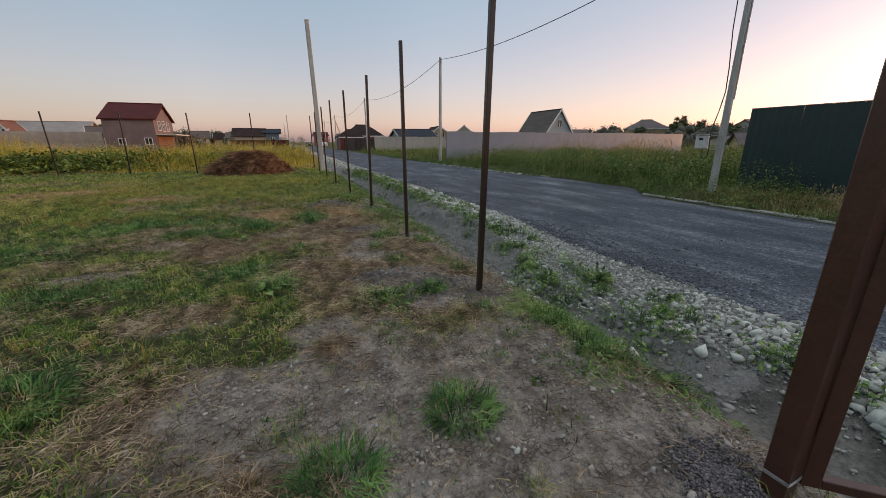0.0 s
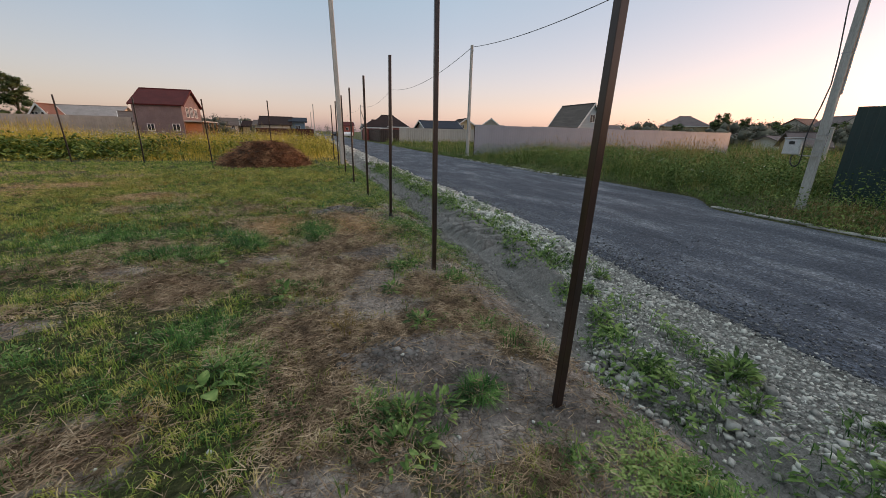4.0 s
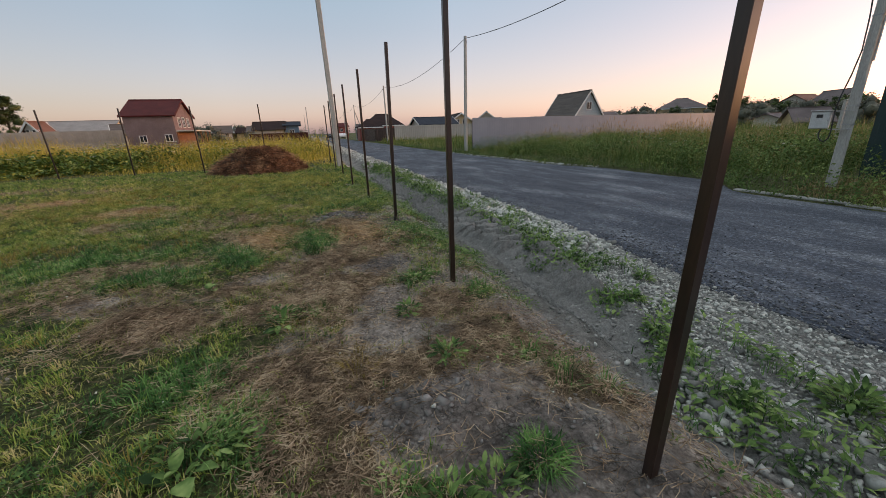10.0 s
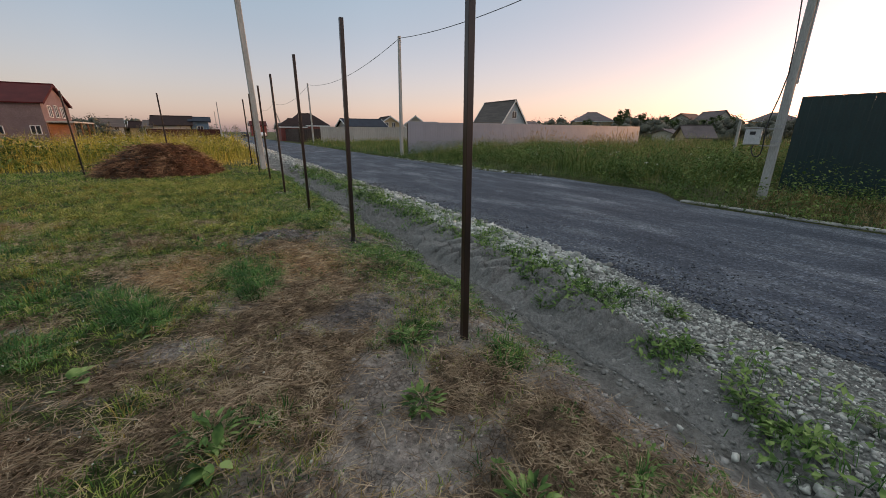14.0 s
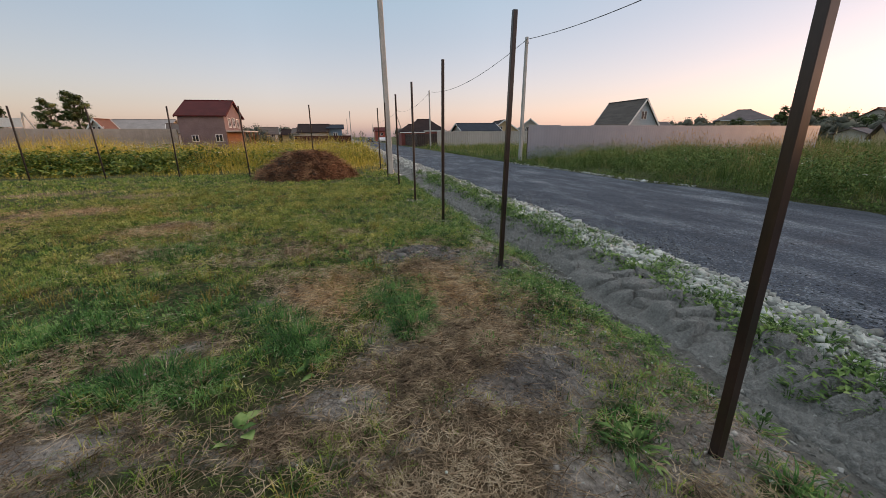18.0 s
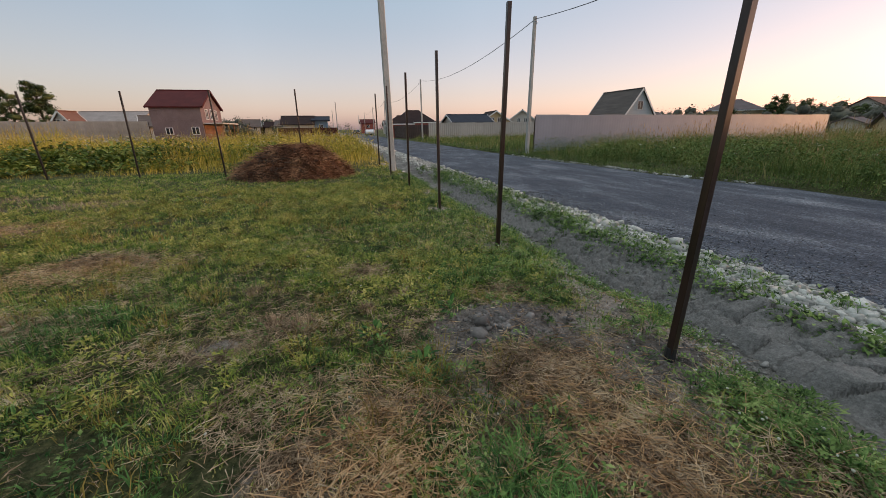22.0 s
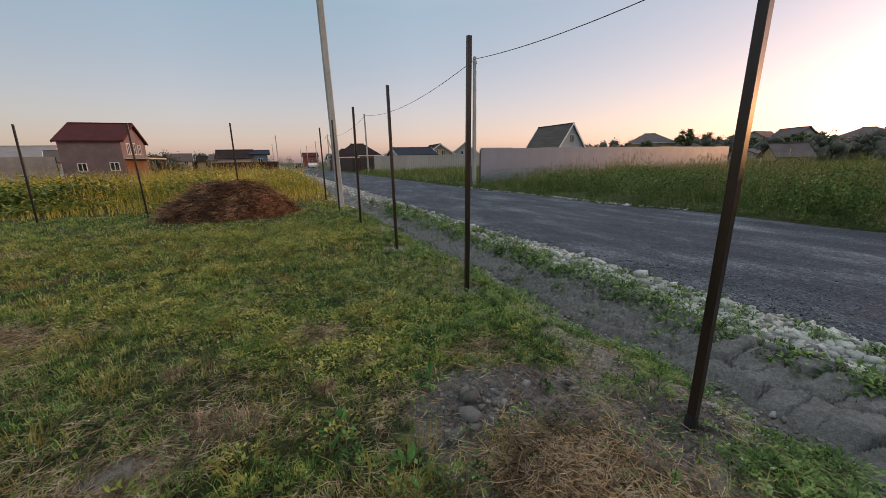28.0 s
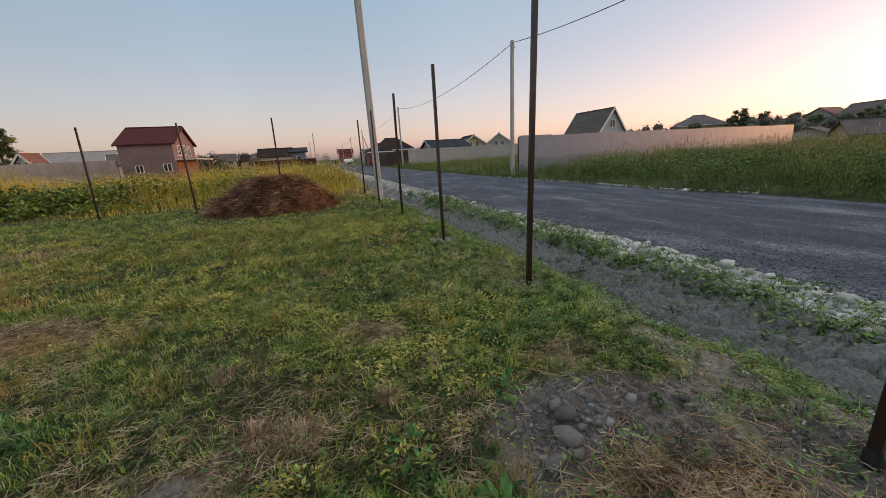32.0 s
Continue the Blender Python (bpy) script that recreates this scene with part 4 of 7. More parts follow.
sheet_fence("sheet_fence", (10.85, 4.45), (11.0, -19.0), 2.2, M_GREENFENCE, "dark green profiled steel sheet fence", -0.1, 0.0, 3, cap=True, depth=0.011)
sheet_fence("sheet_fence", (25.0, 5.1), (10.87, 4.5), 2.2, M_GREENFENCE, "dark green profiled steel sheet fence, side run", -0.1, 0.0, 4, cap=True, depth=0.011)
sheet_fence("sheet_fence", (11.8, 58.6), (31.0, 58.0), 2.25, M_PALEFENCE, "cream profiled steel sheet fence before low houses", -0.2, 0.02, 5, 0.3, depth=0.012)
sheet_fence("sheet_fence", (9.3, 62.0), (12.9, 62.0), 2.0, M_BROWNFENCE, "dark brown profiled steel sheet fence", -0.2, 0.0, 6, 0.3)
sheet_fence("sheet_fence", (9.3, 86.0), (9.3, 62.0), 2.0, M_BROWNFENCE, "dark brown profiled steel sheet fence along the road", -0.2, 0.0, 7, 0.3)
sheet_fence("board_fence", (-9.0, 62.0), (0.2, 64.5), 1.6, M_REDFENCE, "low dark red fence beyond the meadow", 0.0, 0.0, 8, 0.3)
sheet_fence("sheet_fence", (-45.0, 44.0), (-18.7, 48.0), 2.55, M_GREYFENCE, "weathered grey slab fence beyond the meadow", -0.2, 0.06, 10, 0.6, width=2.4, depth=0.006)


# ---- houses ----
def gable_walls(length, width, eave, ridge):
    """A closed shell of walls with two gables, ridge along x."""
    bm = bmesh.new()
    hl, hw = length / 2, width / 2
    v = {}
    for s in (-1, 1):
        for k, (y, z) in enumerate(((-hw, 0), (hw, 0), (hw, eave), (0, ridge), (-hw, eave))):
            v[s, k] = bm.verts.new((s * hl, y, z))
    bm.faces.new([v[1, k] for k in range(5)])
    bm.faces.new([v[-1, k] for k in range(5)][::-1])
    for k in range(5):
        q = (k + 1) % 5
        bm.faces.new((v[-1, k], v[-1, q], v[1, q], v[1, k]))
    bmesh.ops.recalc_face_normals(bm, faces=bm.faces)
    return bm


def roof_slab(length, width, eave, ridge, side, over=0.45, thick=0.12):
    hl, hw = length / 2 + over, width / 2
    slope = (ridge - eave) / hw
    y1, z1 = side * (hw + over), eave - slope * over
    lift = 0.03
    bm = bmesh.new()
    c = [(0, ridge + lift), (y1, z1 + lift), (y1, z1 + lift + thick), (0, ridge + lift + thick)]
    rows = [[bm.verts.new((x, y, z)) for y, z in c] for x in (-hl, hl)]
    bm.faces.new(rows[0])
    bm.faces.new(rows[1][::-1])
    for k in range(4):
        q = (k + 1) % 4
        bm.faces.new((rows[0][k], rows[1][k], rows[1][q], rows[0][q]))
    bmesh.ops.recalc_face_normals(bm, faces=bm.faces)
    return bm


def window_on(house_ob, side, u, z, w, h, half, panes=2):
    """A framed window set on a wall: side f or b (long walls), r or l (gables)."""
    rot = {"f": 0, "r": 90, "b": 180, "l": -90}[side]
    e = part("window", box_bm(-w / 2, w / 2, -0.02, 0.05, 0, h), M_GLASS, house_ob, "dark window pane in a white frame")
    e.matrix_basis = pose(0, 0, 0, 0, 0, rot) @ pose(u, -half, z)
    t = 0.06
    for n, a in (("frame", (-w / 2 - t, w / 2 + t, -0.06, 0.02, -t, 0)), ("frame", (-w / 2 - t, w / 2 + t, -0.06, 0.02, h, h + t)), ("frame", (-w / 2 - t, -w / 2, -0.06, 0.02, 0, h)), ("frame", (w / 2, w / 2 + t, -0.06, 0.02, 0, h))):
        part(n, box_bm(*a), M_TRIM, e)
    for k in range(1, panes):
        x = -w / 2 + w * k / panes
        part("mullion", box_bm(x - 0.03, x + 0.03, -0.05, -0.021, 0, h), M_TRIM, e)


def house(x, y, rz, length, width, eave, ridge, wall, roof, label, windows=(), z=-0.2, trim=True, chimney=None, over=0.45, name="house"):
    h = thing(name, x, y, z, label, name, rz=rz)
    part("wall", gable_walls(length, width, eave, ridge), wall, h)
    for s in (-1, 1):
        part("roof", roof_slab(length, width, eave, ridge, s, over), roof, h)
    part("ridge_cap", box_bm(-length / 2 - over - 0.02, length / 2 + over + 0.02, -0.13, 0.13, ridge + 0.1, ridge + 0.2), roof, h)
    if trim:
        slope = math.atan2(ridge - eave, width / 2)
        for sx in (-1, 1):
            for sy in (-1, 1):
                bm = bmesh.new()
                n = math.hypot(width / 2, ridge - eave) + over
                add_box(bm, -0.03, 0.03, 0, n, -0.12, 0.1)
                bmesh.ops.transform(bm, verts=bm.verts, matrix=pose(sx * (length / 2 + over + 0.035), 0, ridge + 0.06) @ pose(0, 0, 0, 0, 0, 0 if sy > 0 else 180) @ pose(0, 0, 0, -math.degrees(slope)))
                part("barge_board", bm, M_TRIM if trim is True else trim, h)
    for w in windows:
        window_on(h, *w, width / 2 if w[0] in "fb" else length / 2)
    if chimney:
        part("chimney", box_bm(chimney - 0.3, chimney + 0.3, -0.9, -0.4, ridge - 0.6, ridge + 0.7, bevel=0.02), M_BLOCK, h)
    return h


def hip_house(x, y, rz, length, width, eave, ridge, ridge_len, wall, roof, label, windows=(), over=0.5, z=-0.2):
    """A house under a hipped roof, with a white fascia board under the eaves."""
    h = thing("house", x, y, z, label, "house", rz=rz)
    hl, hw = length / 2, width / 2
    part("wall", box_bm(-hl, hl, -hw, hw, 0, eave), wall, h)
    bm = bmesh.new()
    low = [bm.verts.new((sx * (hl + over), sy * (hw + over), eave - 0.1)) for sx, sy in ((-1, -1), (1, -1), (1, 1), (-1, 1))]
    brim = [bm.verts.new((v.co.x, v.co.y, v.co.z + 0.12)) for v in low]
    top = [bm.verts.new((s * ridge_len / 2, 0, ridge)) for s in (-1, 1)]
    bm.faces.new(low[::-1])
    for k in range(4):
        bm.faces.new((low[k], low[(k + 1) % 4], brim[(k + 1) % 4], brim[k]))
    bm.faces.new((brim[0], brim[1], top[1], top[0]))
    bm.faces.new((brim[2], brim[3], top[0], top[1]))
    bm.faces.new((brim[1], brim[2], top[1]))
    bm.faces.new((brim[3], brim[0], top[0]))
    bmesh.ops.recalc_face_normals(bm, faces=bm.faces)
    part("roof", bm, roof, h)
    part("ridge_cap", box_bm(-ridge_len / 2 - 0.1, ridge_len / 2 + 0.1, -0.12, 0.12, ridge - 0.06, ridge + 0.08), roof, h)
    part("fascia", box_bm(-hl - over, hl + over, -hw - over - 0.04, -hw - over - 0.004, eave - 0.22, eave - 0.04), M_TRIM, h)
    for w in windows:
        window_on(h, *w, hw if w[0] in "fb" else hl)
    return h


red = house(-17.7, 56.0, 0, 4.8, 8.0, 4.1, 5.95, M_BLOCK, M_REDROOF, "taupe block house with a dark red metal roof and white windows", [("f", -0.9, 1.3, 0.6, 0.65), ("f", 1.6, 1.3, 0.65, 0.7), ("r", -2.0, 2.9, 0.9, 1.0), ("r", -0.2, 2.9, 0.9, 1.1), ("r", 1.6, 2.9, 0.9, 1.0)], trim=M_REDROOF, over=0.24)
part("porch_roof", box_bm(2.42, 4.4, -3.9, 3.5, 2.35, 2.47), M_PALEWALL, red, "pale flat porch roof")
part("timber_front", box_bm(2.403, 2.48, -3.8, 3.6, 0.1, 2.3), M_WOODWALL, red, "varnished timber cladding under the porch")
for y in (-3.6, -1.2, 1.2, 3.3):
    part("porch_post", box_bm(4.2, 4.32, y, y + 0.12, 0.0, 2.35), M_WOODWALL, red)

house(43.0, 56.6, 90, 8.2, 6.0, 2.6, 6.7, M_GREYWALL, M_GREYROOF, "grey-sided house with a steep grey shingle roof behind a fence", [("l", 0.0, 3.9, 0.9, 1.1)], over=0.3)
house(46.6, 61.0, 90, 5.0, 4.0, 2.6, 5.4, M_GREYWALL, M_GREYROOF, "grey outbuilding with a steep shingle roof")
house(23.6, 75.5, 0, 7.4, 7.0, 2.6, 3.9, M_PALEWALL, M_BLUEROOF, "low house with a blue-grey metal roof behind a fence")
house(30.1, 79.0, 82, 8.0, 6.0, 2.6, 4.55, M_BEIGEWALL, M_BROWNROOF, "beige-sided house with a dark gable roof", [("l", -0.7, 2.5, 0.6, 0.9), ("l", 0.7, 2.5, 0.6, 0.9)])
house(38.4, 81.0, 62, 7.0, 6.0, 2.7, 4.9, M_PALEWALL, M_BROWNROOF, "pale house with a brown gable roof", [("l", -0.7, 2.6, 0.5, 0.7), ("l", 0.7, 2.6, 0.5, 0.7)])
hip_house(13.7, 79.0, 0, 6.4, 6.5, 2.75, 4.9, 2.4, M_REDWALL, M_BROWNROOF, "house with a tall dark brown hipped roof behind a brown fence")
hip_house(10.7, 77.0, 0, 4.2, 4.0, 2.5, 3.9, 0.8, M_REDWALL, M_BROWNROOF, "low annexe with a dark brown hipped roof", over=0.35)
house(13.0, 172.0, 0, 5.4, 7.0, 4.0, 5.4, M_REDWALL, M_REDROOF, "red-clad building far down the road", [("f", 0.0, 2.2, 1.0, 1.0)])
house(20.0, 140.0, 0, 8.0, 7.0, 2.6, 4.2, M_PALEWALL, M_GREYROOF, "pale house far down the road")
house(-7.5, 80.0, 0, 4.9, 6.0, 2.6, 3.9, M_PALEWALL, M_BROWNROOF, "low shed with a dark roof beyond the meadow", trim=False)
house(-3.6, 80.5, 0, 2.4, 5.0, 3.2, 3.8, M_BLUEWALL, M_BLUEROOF, "small bright blue shed beyond the meadow", [("f", 0.0, 1.6, 0.7, 0.8)], trim=False)
house(-11.6, 96.0, 0, 3.0, 5.0, 2.5, 3.5, M_GREYWALL, M_GREYROOF, "small grey house in the distance", trim=False)
house(-24.6, 130.0, 10, 4.6, 5.0, 2.8, 4.6, M_PALEWALL, M_GREYROOF, "pale house in the distance", [("f", -1.1, 1.6, 0.8, 0.9), ("f", 1.0, 1.6, 0.8, 0.9)])
house(-19.3, 134.0, 0, 3.8, 5.0, 2.6, 4.0, M_BEIGEWALL, M_BROWNROOF, "beige house in the distance", [("f", 0.5, 1.4, 0.8, 0.9)])
house(-37.7, 72.0, 80, 2.5, 2.8, 2.7, 4.45, M_PALEWALL, M_ORANGEROOF, "small pale house with a faded orange roof and white gable trim", [("l", -0.6, 1.9, 0.8, 1.5), ("l", 0.6, 1.9, 0.8, 1.5)], over=0.35)
house(-36.3, 82.0, 0, 9.0, 7.0, 3.3, 4.8, M_PALEWALL, M_PALEROOF, "long pale barn with a light roof", trim=False)
house(-24.5, 68.0, 20, 5.0, 5.0, 2.4, 3.6, M_PALEWALL, M_GREYROOF, "small shed with a dark roof", [("f", 0.8, 1.6, 0.8, 0.8)])
hip_house(88.0, 73.0, -40, 9.0, 8.0, 4.6, 6.9, 2.5, M_BEIGEWALL, M_HAZEROOF, "distant beige house with a brown hipped roof")
house(99.8, 54.0, 0, 6.2, 6.0, 4.3, 6.0, M_PALEWALL, M_ORANGEROOF, "distant pale two-storey house with a faded red roof", [("f", -1.6, 3.2, 0.8, 0.8), ("f", 1.6, 3.2, 0.8, 0.8)], trim=False)
house(74.0, 51.0, 30, 5.0, 4.0, 2.0, 2.9, M_PALEWALL, M_GREYROOF, "distant low white shed", trim=False)
house(64.0, 38.0, 10, 3.6, 3.0, 1.5, 2.1, M_PALEWALL, M_HAZEROOF, "white garden cabin beyond the weeds", [("f", -0.9, 0.8, 0.6, 0.6)], trim=False)
house(97.0, 47.0, 60, 7.0, 5.5, 3.6, 6.2, M_PALEWALL, M_HAZEROOF, "distant pale house with a grey-brown gable roof among trees", [("l", 0.0, 3.6, 0.8, 0.9)], trim=False)
hip_house(115.0, 42.0, -60, 8.5, 8.0, 4.4, 6.3, 2.0, M_BEIGEWALL, M_HAZEROOF, "distant tall house with a brown hipped roof above the hedge", [("f", -2.0, 2.9, 1.0, 1.1), ("f", 2.0, 2.9, 1.0, 1.1)])
house(56.5, 29.8, -35, 3.4, 3.0, 1.2, 2.5, M_BEIGEWALL, M_HAZEROOF, "small beige garden shed with a haze-paled brown roof beyond the weeds", trim=False)
house(70.0, 80.0, 0, 7.0, 6.0, 2.6, 4.3, M_PALEWALL, M_HAZEROOF, "distant house with a brown roof")


# ---- cars far down the road ----
def car(x, y, rz, paint, label):
    c = thing("car", x, y, -0.19, label, "car", "parked cars", rz=rz)
    bm = bmesh.new()
    prof = [(-2.1, 0.35), (-2.15, 0.75), (-2.0, 0.95), (-1.1, 1.0), (-0.55, 1.45), (0.9, 1.48), (1.6, 1.05), (2.05, 0.95), (2.1, 0.4)]
    rows = []
    for yy, k in ((-0.86, 0.0), (-0.8, 1.0), (0.8, 1.0), (0.86, 0.0)):
        rows.append([bm.verts.new((px, yy * (0.86 if pz > 1.1 else 1.0), pz - (0.0 if k else 0.03))) for px, pz in prof])
    for r0, r1 in zip(rows, rows[1:]):
        for k in range(len(prof) - 1):
            bm.faces.new((r0[k], r0[k + 1], r1[k + 1], r1[k]))
    bm.faces.new(rows[0])
    bm.faces.new(rows[-1][::-1])
    bmesh.ops.recalc_face_normals(bm, faces=bm.faces)
    part("body", bm, paint, c)
    bm = bmesh.new()
    for k in (-1, 1):
        add_box(bm, -0.85, 1.05, k * 0.755, k * 0.775, 1.03, 1.38)
    part("side_glass", bm, M_GLASS, c)
    part("windscreen", box_bm(-0.02, 0.0, -0.62, 0.62, 0, 0.5), M_GLASS, c).matrix_basis = pose(-1.0, 0, 1.0, 0, 48, 0)
    for wx in (-1.35, 1.3):
        for wy in (-0.8, 0.8):
            bm = bmesh.new()
            add_rod(bm, (wx, wy - 0.09, 0.31), (wx, wy + 0.09, 0.31), 0.31, sides=16)
            w = part("wheel", bm, M_TYRE, c)
            bm = bmesh.new()
            add_rod(bm, (wx, wy - 0.1, 0.31), (wx, wy + 0.1, 0.31), 0.18, sides=12)
            part("rim", bm, M_STEEL, w)
    for wy in (-0.6, 0.6):
        part("headlight", box_bm(-2.15, -2.1, wy - 0.16, wy + 0.16, 0.68, 0.82, bevel=0.015), M_TRIM, c)


car(5.0, 118.0, 90, M_CARDARK, "dark car on the road far away")
car(8.6, 121.0, 90, M_CARWHITE, "white car parked at the roadside far away")
car(10.4, 128.0, 80, M_CARWHITE, "white van-like car parked far away")


# ---- kerb stones along the far road edge ----
kerb = thing("kerb", 0, 0, 0, "pale concrete kerb strip along the road edge", "kerb", kind="structure")
me = bpy.data.meshes.new("kerb_stone")
bm = box_bm(-0.08, 0.08, -0.495, 0.495, -0.12, 0.03, bevel=0.015)
bm.to_mesh(me)
bm.free()
me.materials.append(M_CURB)
rr = random.Random(5)
for k in range(14):
    s = new("kerb_stone", me)
    s.parent = kerb
    s.matrix_basis = pose(8.12 - 0.02 * k + rr.uniform(-0.02, 0.02), 4.8 - k * 1.0, -0.2 + rr.uniform(-0.015, 0.01), 0, 0, rr.uniform(-2, 2))


# ---- plants, stones and loose stuff: generators ----
def blade_arrays(p, h, w, yaw, lean):
    """Grass blades: a bent strip of three triangles at each point p."""
    n = len(p)
    side = np.stack([np.cos(yaw), np.sin(yaw), 0 * yaw], 1) * (w / 2)[:, None]
    ahead = np.stack([-np.sin(yaw), np.cos(yaw), 0 * yaw], 1)
    up = np.array([0, 0, 1.0])
    mid = p + ahead * (h * 0.55 * np.sin(lean) * 0.5)[:, None] + up * (h * 0.55 * np.cos(lean * 0.5))[:, None]
    tip = p + ahead * (h * np.sin(lean))[:, None] + up * (h * (0.55 * np.cos(lean * 0.5) + 0.45 * np.cos(np.minimum(lean * 1.3, 1.7))))[:, None]
    v = np.stack([p - side, p + side, mid - side * 0.7, mid + side * 0.7, tip], 1).reshape(-1, 3)
    k = np.arange(n)[:, None] * 5
    t = np.concatenate([k + [0, 1, 3], k + [0, 3, 2], k + [2, 3, 4]], 1).reshape(-1, 3)
    return v, t


def leaf_arrays(p, length, width, yaw, pitch):
    """Folded diamond leaves, each from its stalk end p."""
    n = len(p)
    ahead = np.stack([np.cos(yaw) * np.cos(pitch), np.sin(yaw) * np.cos(pitch), np.sin(pitch)], 1)
    side = np.stack([-np.sin(yaw), np.cos(yaw), 0 * yaw], 1)
    up = np.cross(ahead, side)
    m = p + ahead * (length * 0.45)[:, None]
    lift = up * (width * 0.18)[:, None]
    tip = p + ahead * length[:, None] - np.array([0, 0, 1.0]) * (length * 0.12)[:, None]
    v = np.stack([p, m - side * (width / 2)[:, None] + lift, m, m + side * (width / 2)[:, None] + lift, tip], 1).reshape(-1, 3)
    k = np.arange(n)[:, None] * 5
    t = np.concatenate([k + [0, 2, 1], k + [0, 3, 2], k + [1, 2, 4], k + [2, 3, 4]], 1).reshape(-1, 3)
    return v, t


def fine_leaf_arrays(p, length, width, yaw, pitch):
    """Broad pointed leaves with a midrib fold and a drooping tip."""
    n = len(p)
    ahead = np.stack([np.cos(yaw) * np.cos(pitch), np.sin(yaw) * np.cos(pitch), np.sin(pitch)], 1)
    side = np.stack([-np.sin(yaw), np.cos(yaw), 0 * yaw], 1)
    up = np.cross(ahead, side)
    rows = []
    for u, k in ((0.0, 0.06), (0.22, 0.72), (0.48, 1.0), (0.75, 0.66), (1.0, 0.04)):
        m = p + ahead * (length * u)[:, None] - np.array([0, 0, 1.0]) * (length * 0.28 * u * u)[:, None]
        e = side * (width * 0.5 * k)[:, None]
        lift = up * (width * 0.14 * k)[:, None]
        rows += [m - e + lift, m, m + e + lift]
    v = np.stack(rows, 1).reshape(-1, 3)
    base = np.arange(n)[:, None] * 15
    t = []
    for r in range(4):
        q = 3 * r
        t += [base + [q, q + 1, q + 4], base + [q, q + 4, q + 3], base + [q + 1, q + 2, q + 5], base + [q + 1, q + 5, q + 4]]
    return v, np.concatenate(t, 1).reshape(-1, 3)


def straw_arrays(p, length, w, yaw, rise):
    """Lying stalks: thin three-sided sticks with a kink."""
    n = len(p)
    ahead = np.stack([np.cos(yaw), np.sin(yaw), rise], 1)
    side = np.stack([-np.sin(yaw), np.cos(yaw), 0 * yaw], 1) * (w / 2)[:, None]
    up = np.array([0, 0, 1.0]) * w[:, None]
    bend = side * rng.uniform(-8, 8, n)[:, None]
    q = p + ahead * (length * 0.5)[:, None] + bend
    r = p + ahead * length[:, None]
    v = np.stack([p - side, p + side, q - side, q + side, q + up, r], 1).reshape(-1, 3)
    k = np.arange(n)[:, None] * 6
    t = np.concatenate([k + [0, 1, 3], k + [0, 3, 2], k + [2, 4, 5], k + [4, 3, 5], k + [0, 2, 4]], 1).reshape(-1, 3)
    return v, t


ICO_V = np.array([(-1, 1.618, 0), (1, 1.618, 0), (-1, -1.618, 0), (1, -1.618, 0), (0, -1, 1.618), (0, 1, 1.618), (0, -1, -1.618), (0, 1, -1.618), (1.618, 0, -1), (1.618, 0, 1), (-1.618, 0, -1), (-1.618, 0, 1)]) / 1.902
ICO_T = np.array([(0, 11, 5), (0, 5, 1), (0, 1, 7), (0, 7, 10), (0, 10, 11), (1, 5, 9), (5, 11, 4), (11, 10, 2), (10, 7, 6), (7, 1, 8), (3, 9, 4), (3, 4, 2), (3, 2, 6), (3, 6, 8), (3, 8, 9), (4, 9, 5), (2, 4, 11), (6, 2, 10), (8, 6, 7), (9, 8, 1)])


def stone_arrays(p, size, flat=0.65, jitter=0.28):
    """Angular stones of twenty faces each, every one of its own shape."""
    n = len(p)
    v = ICO_V[None] * (1 + rng.uniform(-jitter, jitter, (n, 12, 1))) * np.stack([rng.uniform(0.7, 1.25, n), rng.uniform(0.7, 1.25, n), rng.uniform(0.75, 1.1, n) * flat], 1)[:, None]
    a, b = rng.uniform(0, 6.283, n), rng.uniform(-0.5, 0.5, n)
    y, z = v[..., 1] * np.cos(b)[:, None] - v[..., 2] * np.sin(b)[:, None], v[..., 1] * np.sin(b)[:, None] + v[..., 2] * np.cos(b)[:, None]
    x = v[..., 0]
    v = np.stack([x * np.cos(a)[:, None] - y * np.sin(a)[:, None], x * np.sin(a)[:, None] + y * np.cos(a)[:, None], z], -1) * (size / 2)[:, None, None] + p[:, None]
    t = ICO_T[None] + np.arange(n)[:, None, None] * 12
    return v.reshape(-1, 3), t.reshape(-1, 3)


BOX_V = np.array([(x, y, z) for x in (-1, 1) for y in (-1, 1) for z in (-1, 1)]) * 0.62
BOX_T = np.array([(0, 1, 3), (0, 3, 2), (4, 6, 7), (4, 7, 5), (0, 4, 5), (0, 5, 1), (2, 3, 7), (2, 7, 6), (0, 2, 6), (0, 6, 4), (1, 5, 7), (1, 7, 3)])


def rock_arrays(p, size, flat=0.7, jitter=0.34):
    """Sharp broken stones of twelve faces, corners knocked about."""
    n = len(p)
    v = (BOX_V[None] + rng.uniform(-jitter, jitter, (n, 8, 3))) * np.stack([rng.uniform(0.75, 1.3, n), rng.uniform(0.7, 1.1, n), rng.uniform(0.7, 1.1, n) * flat], 1)[:, None]
    a, b = rng.uniform(0, 6.283, n), rng.uniform(-0.7, 0.7, n)
    y, z = v[..., 1] * np.cos(b)[:, None] - v[..., 2] * np.sin(b)[:, None], v[..., 1] * np.sin(b)[:, None] + v[..., 2] * np.cos(b)[:, None]
    x = v[..., 0]
    v = np.stack([x * np.cos(a)[:, None] - y * np.sin(a)[:, None], x * np.sin(a)[:, None] + y * np.cos(a)[:, None], z], -1) * (size / 2)[:, None, None] + p[:, None]
    t = BOX_T[None] + np.arange(n)[:, None, None] * 8
    return v.reshape(-1, 3), t.reshape(-1, 3)


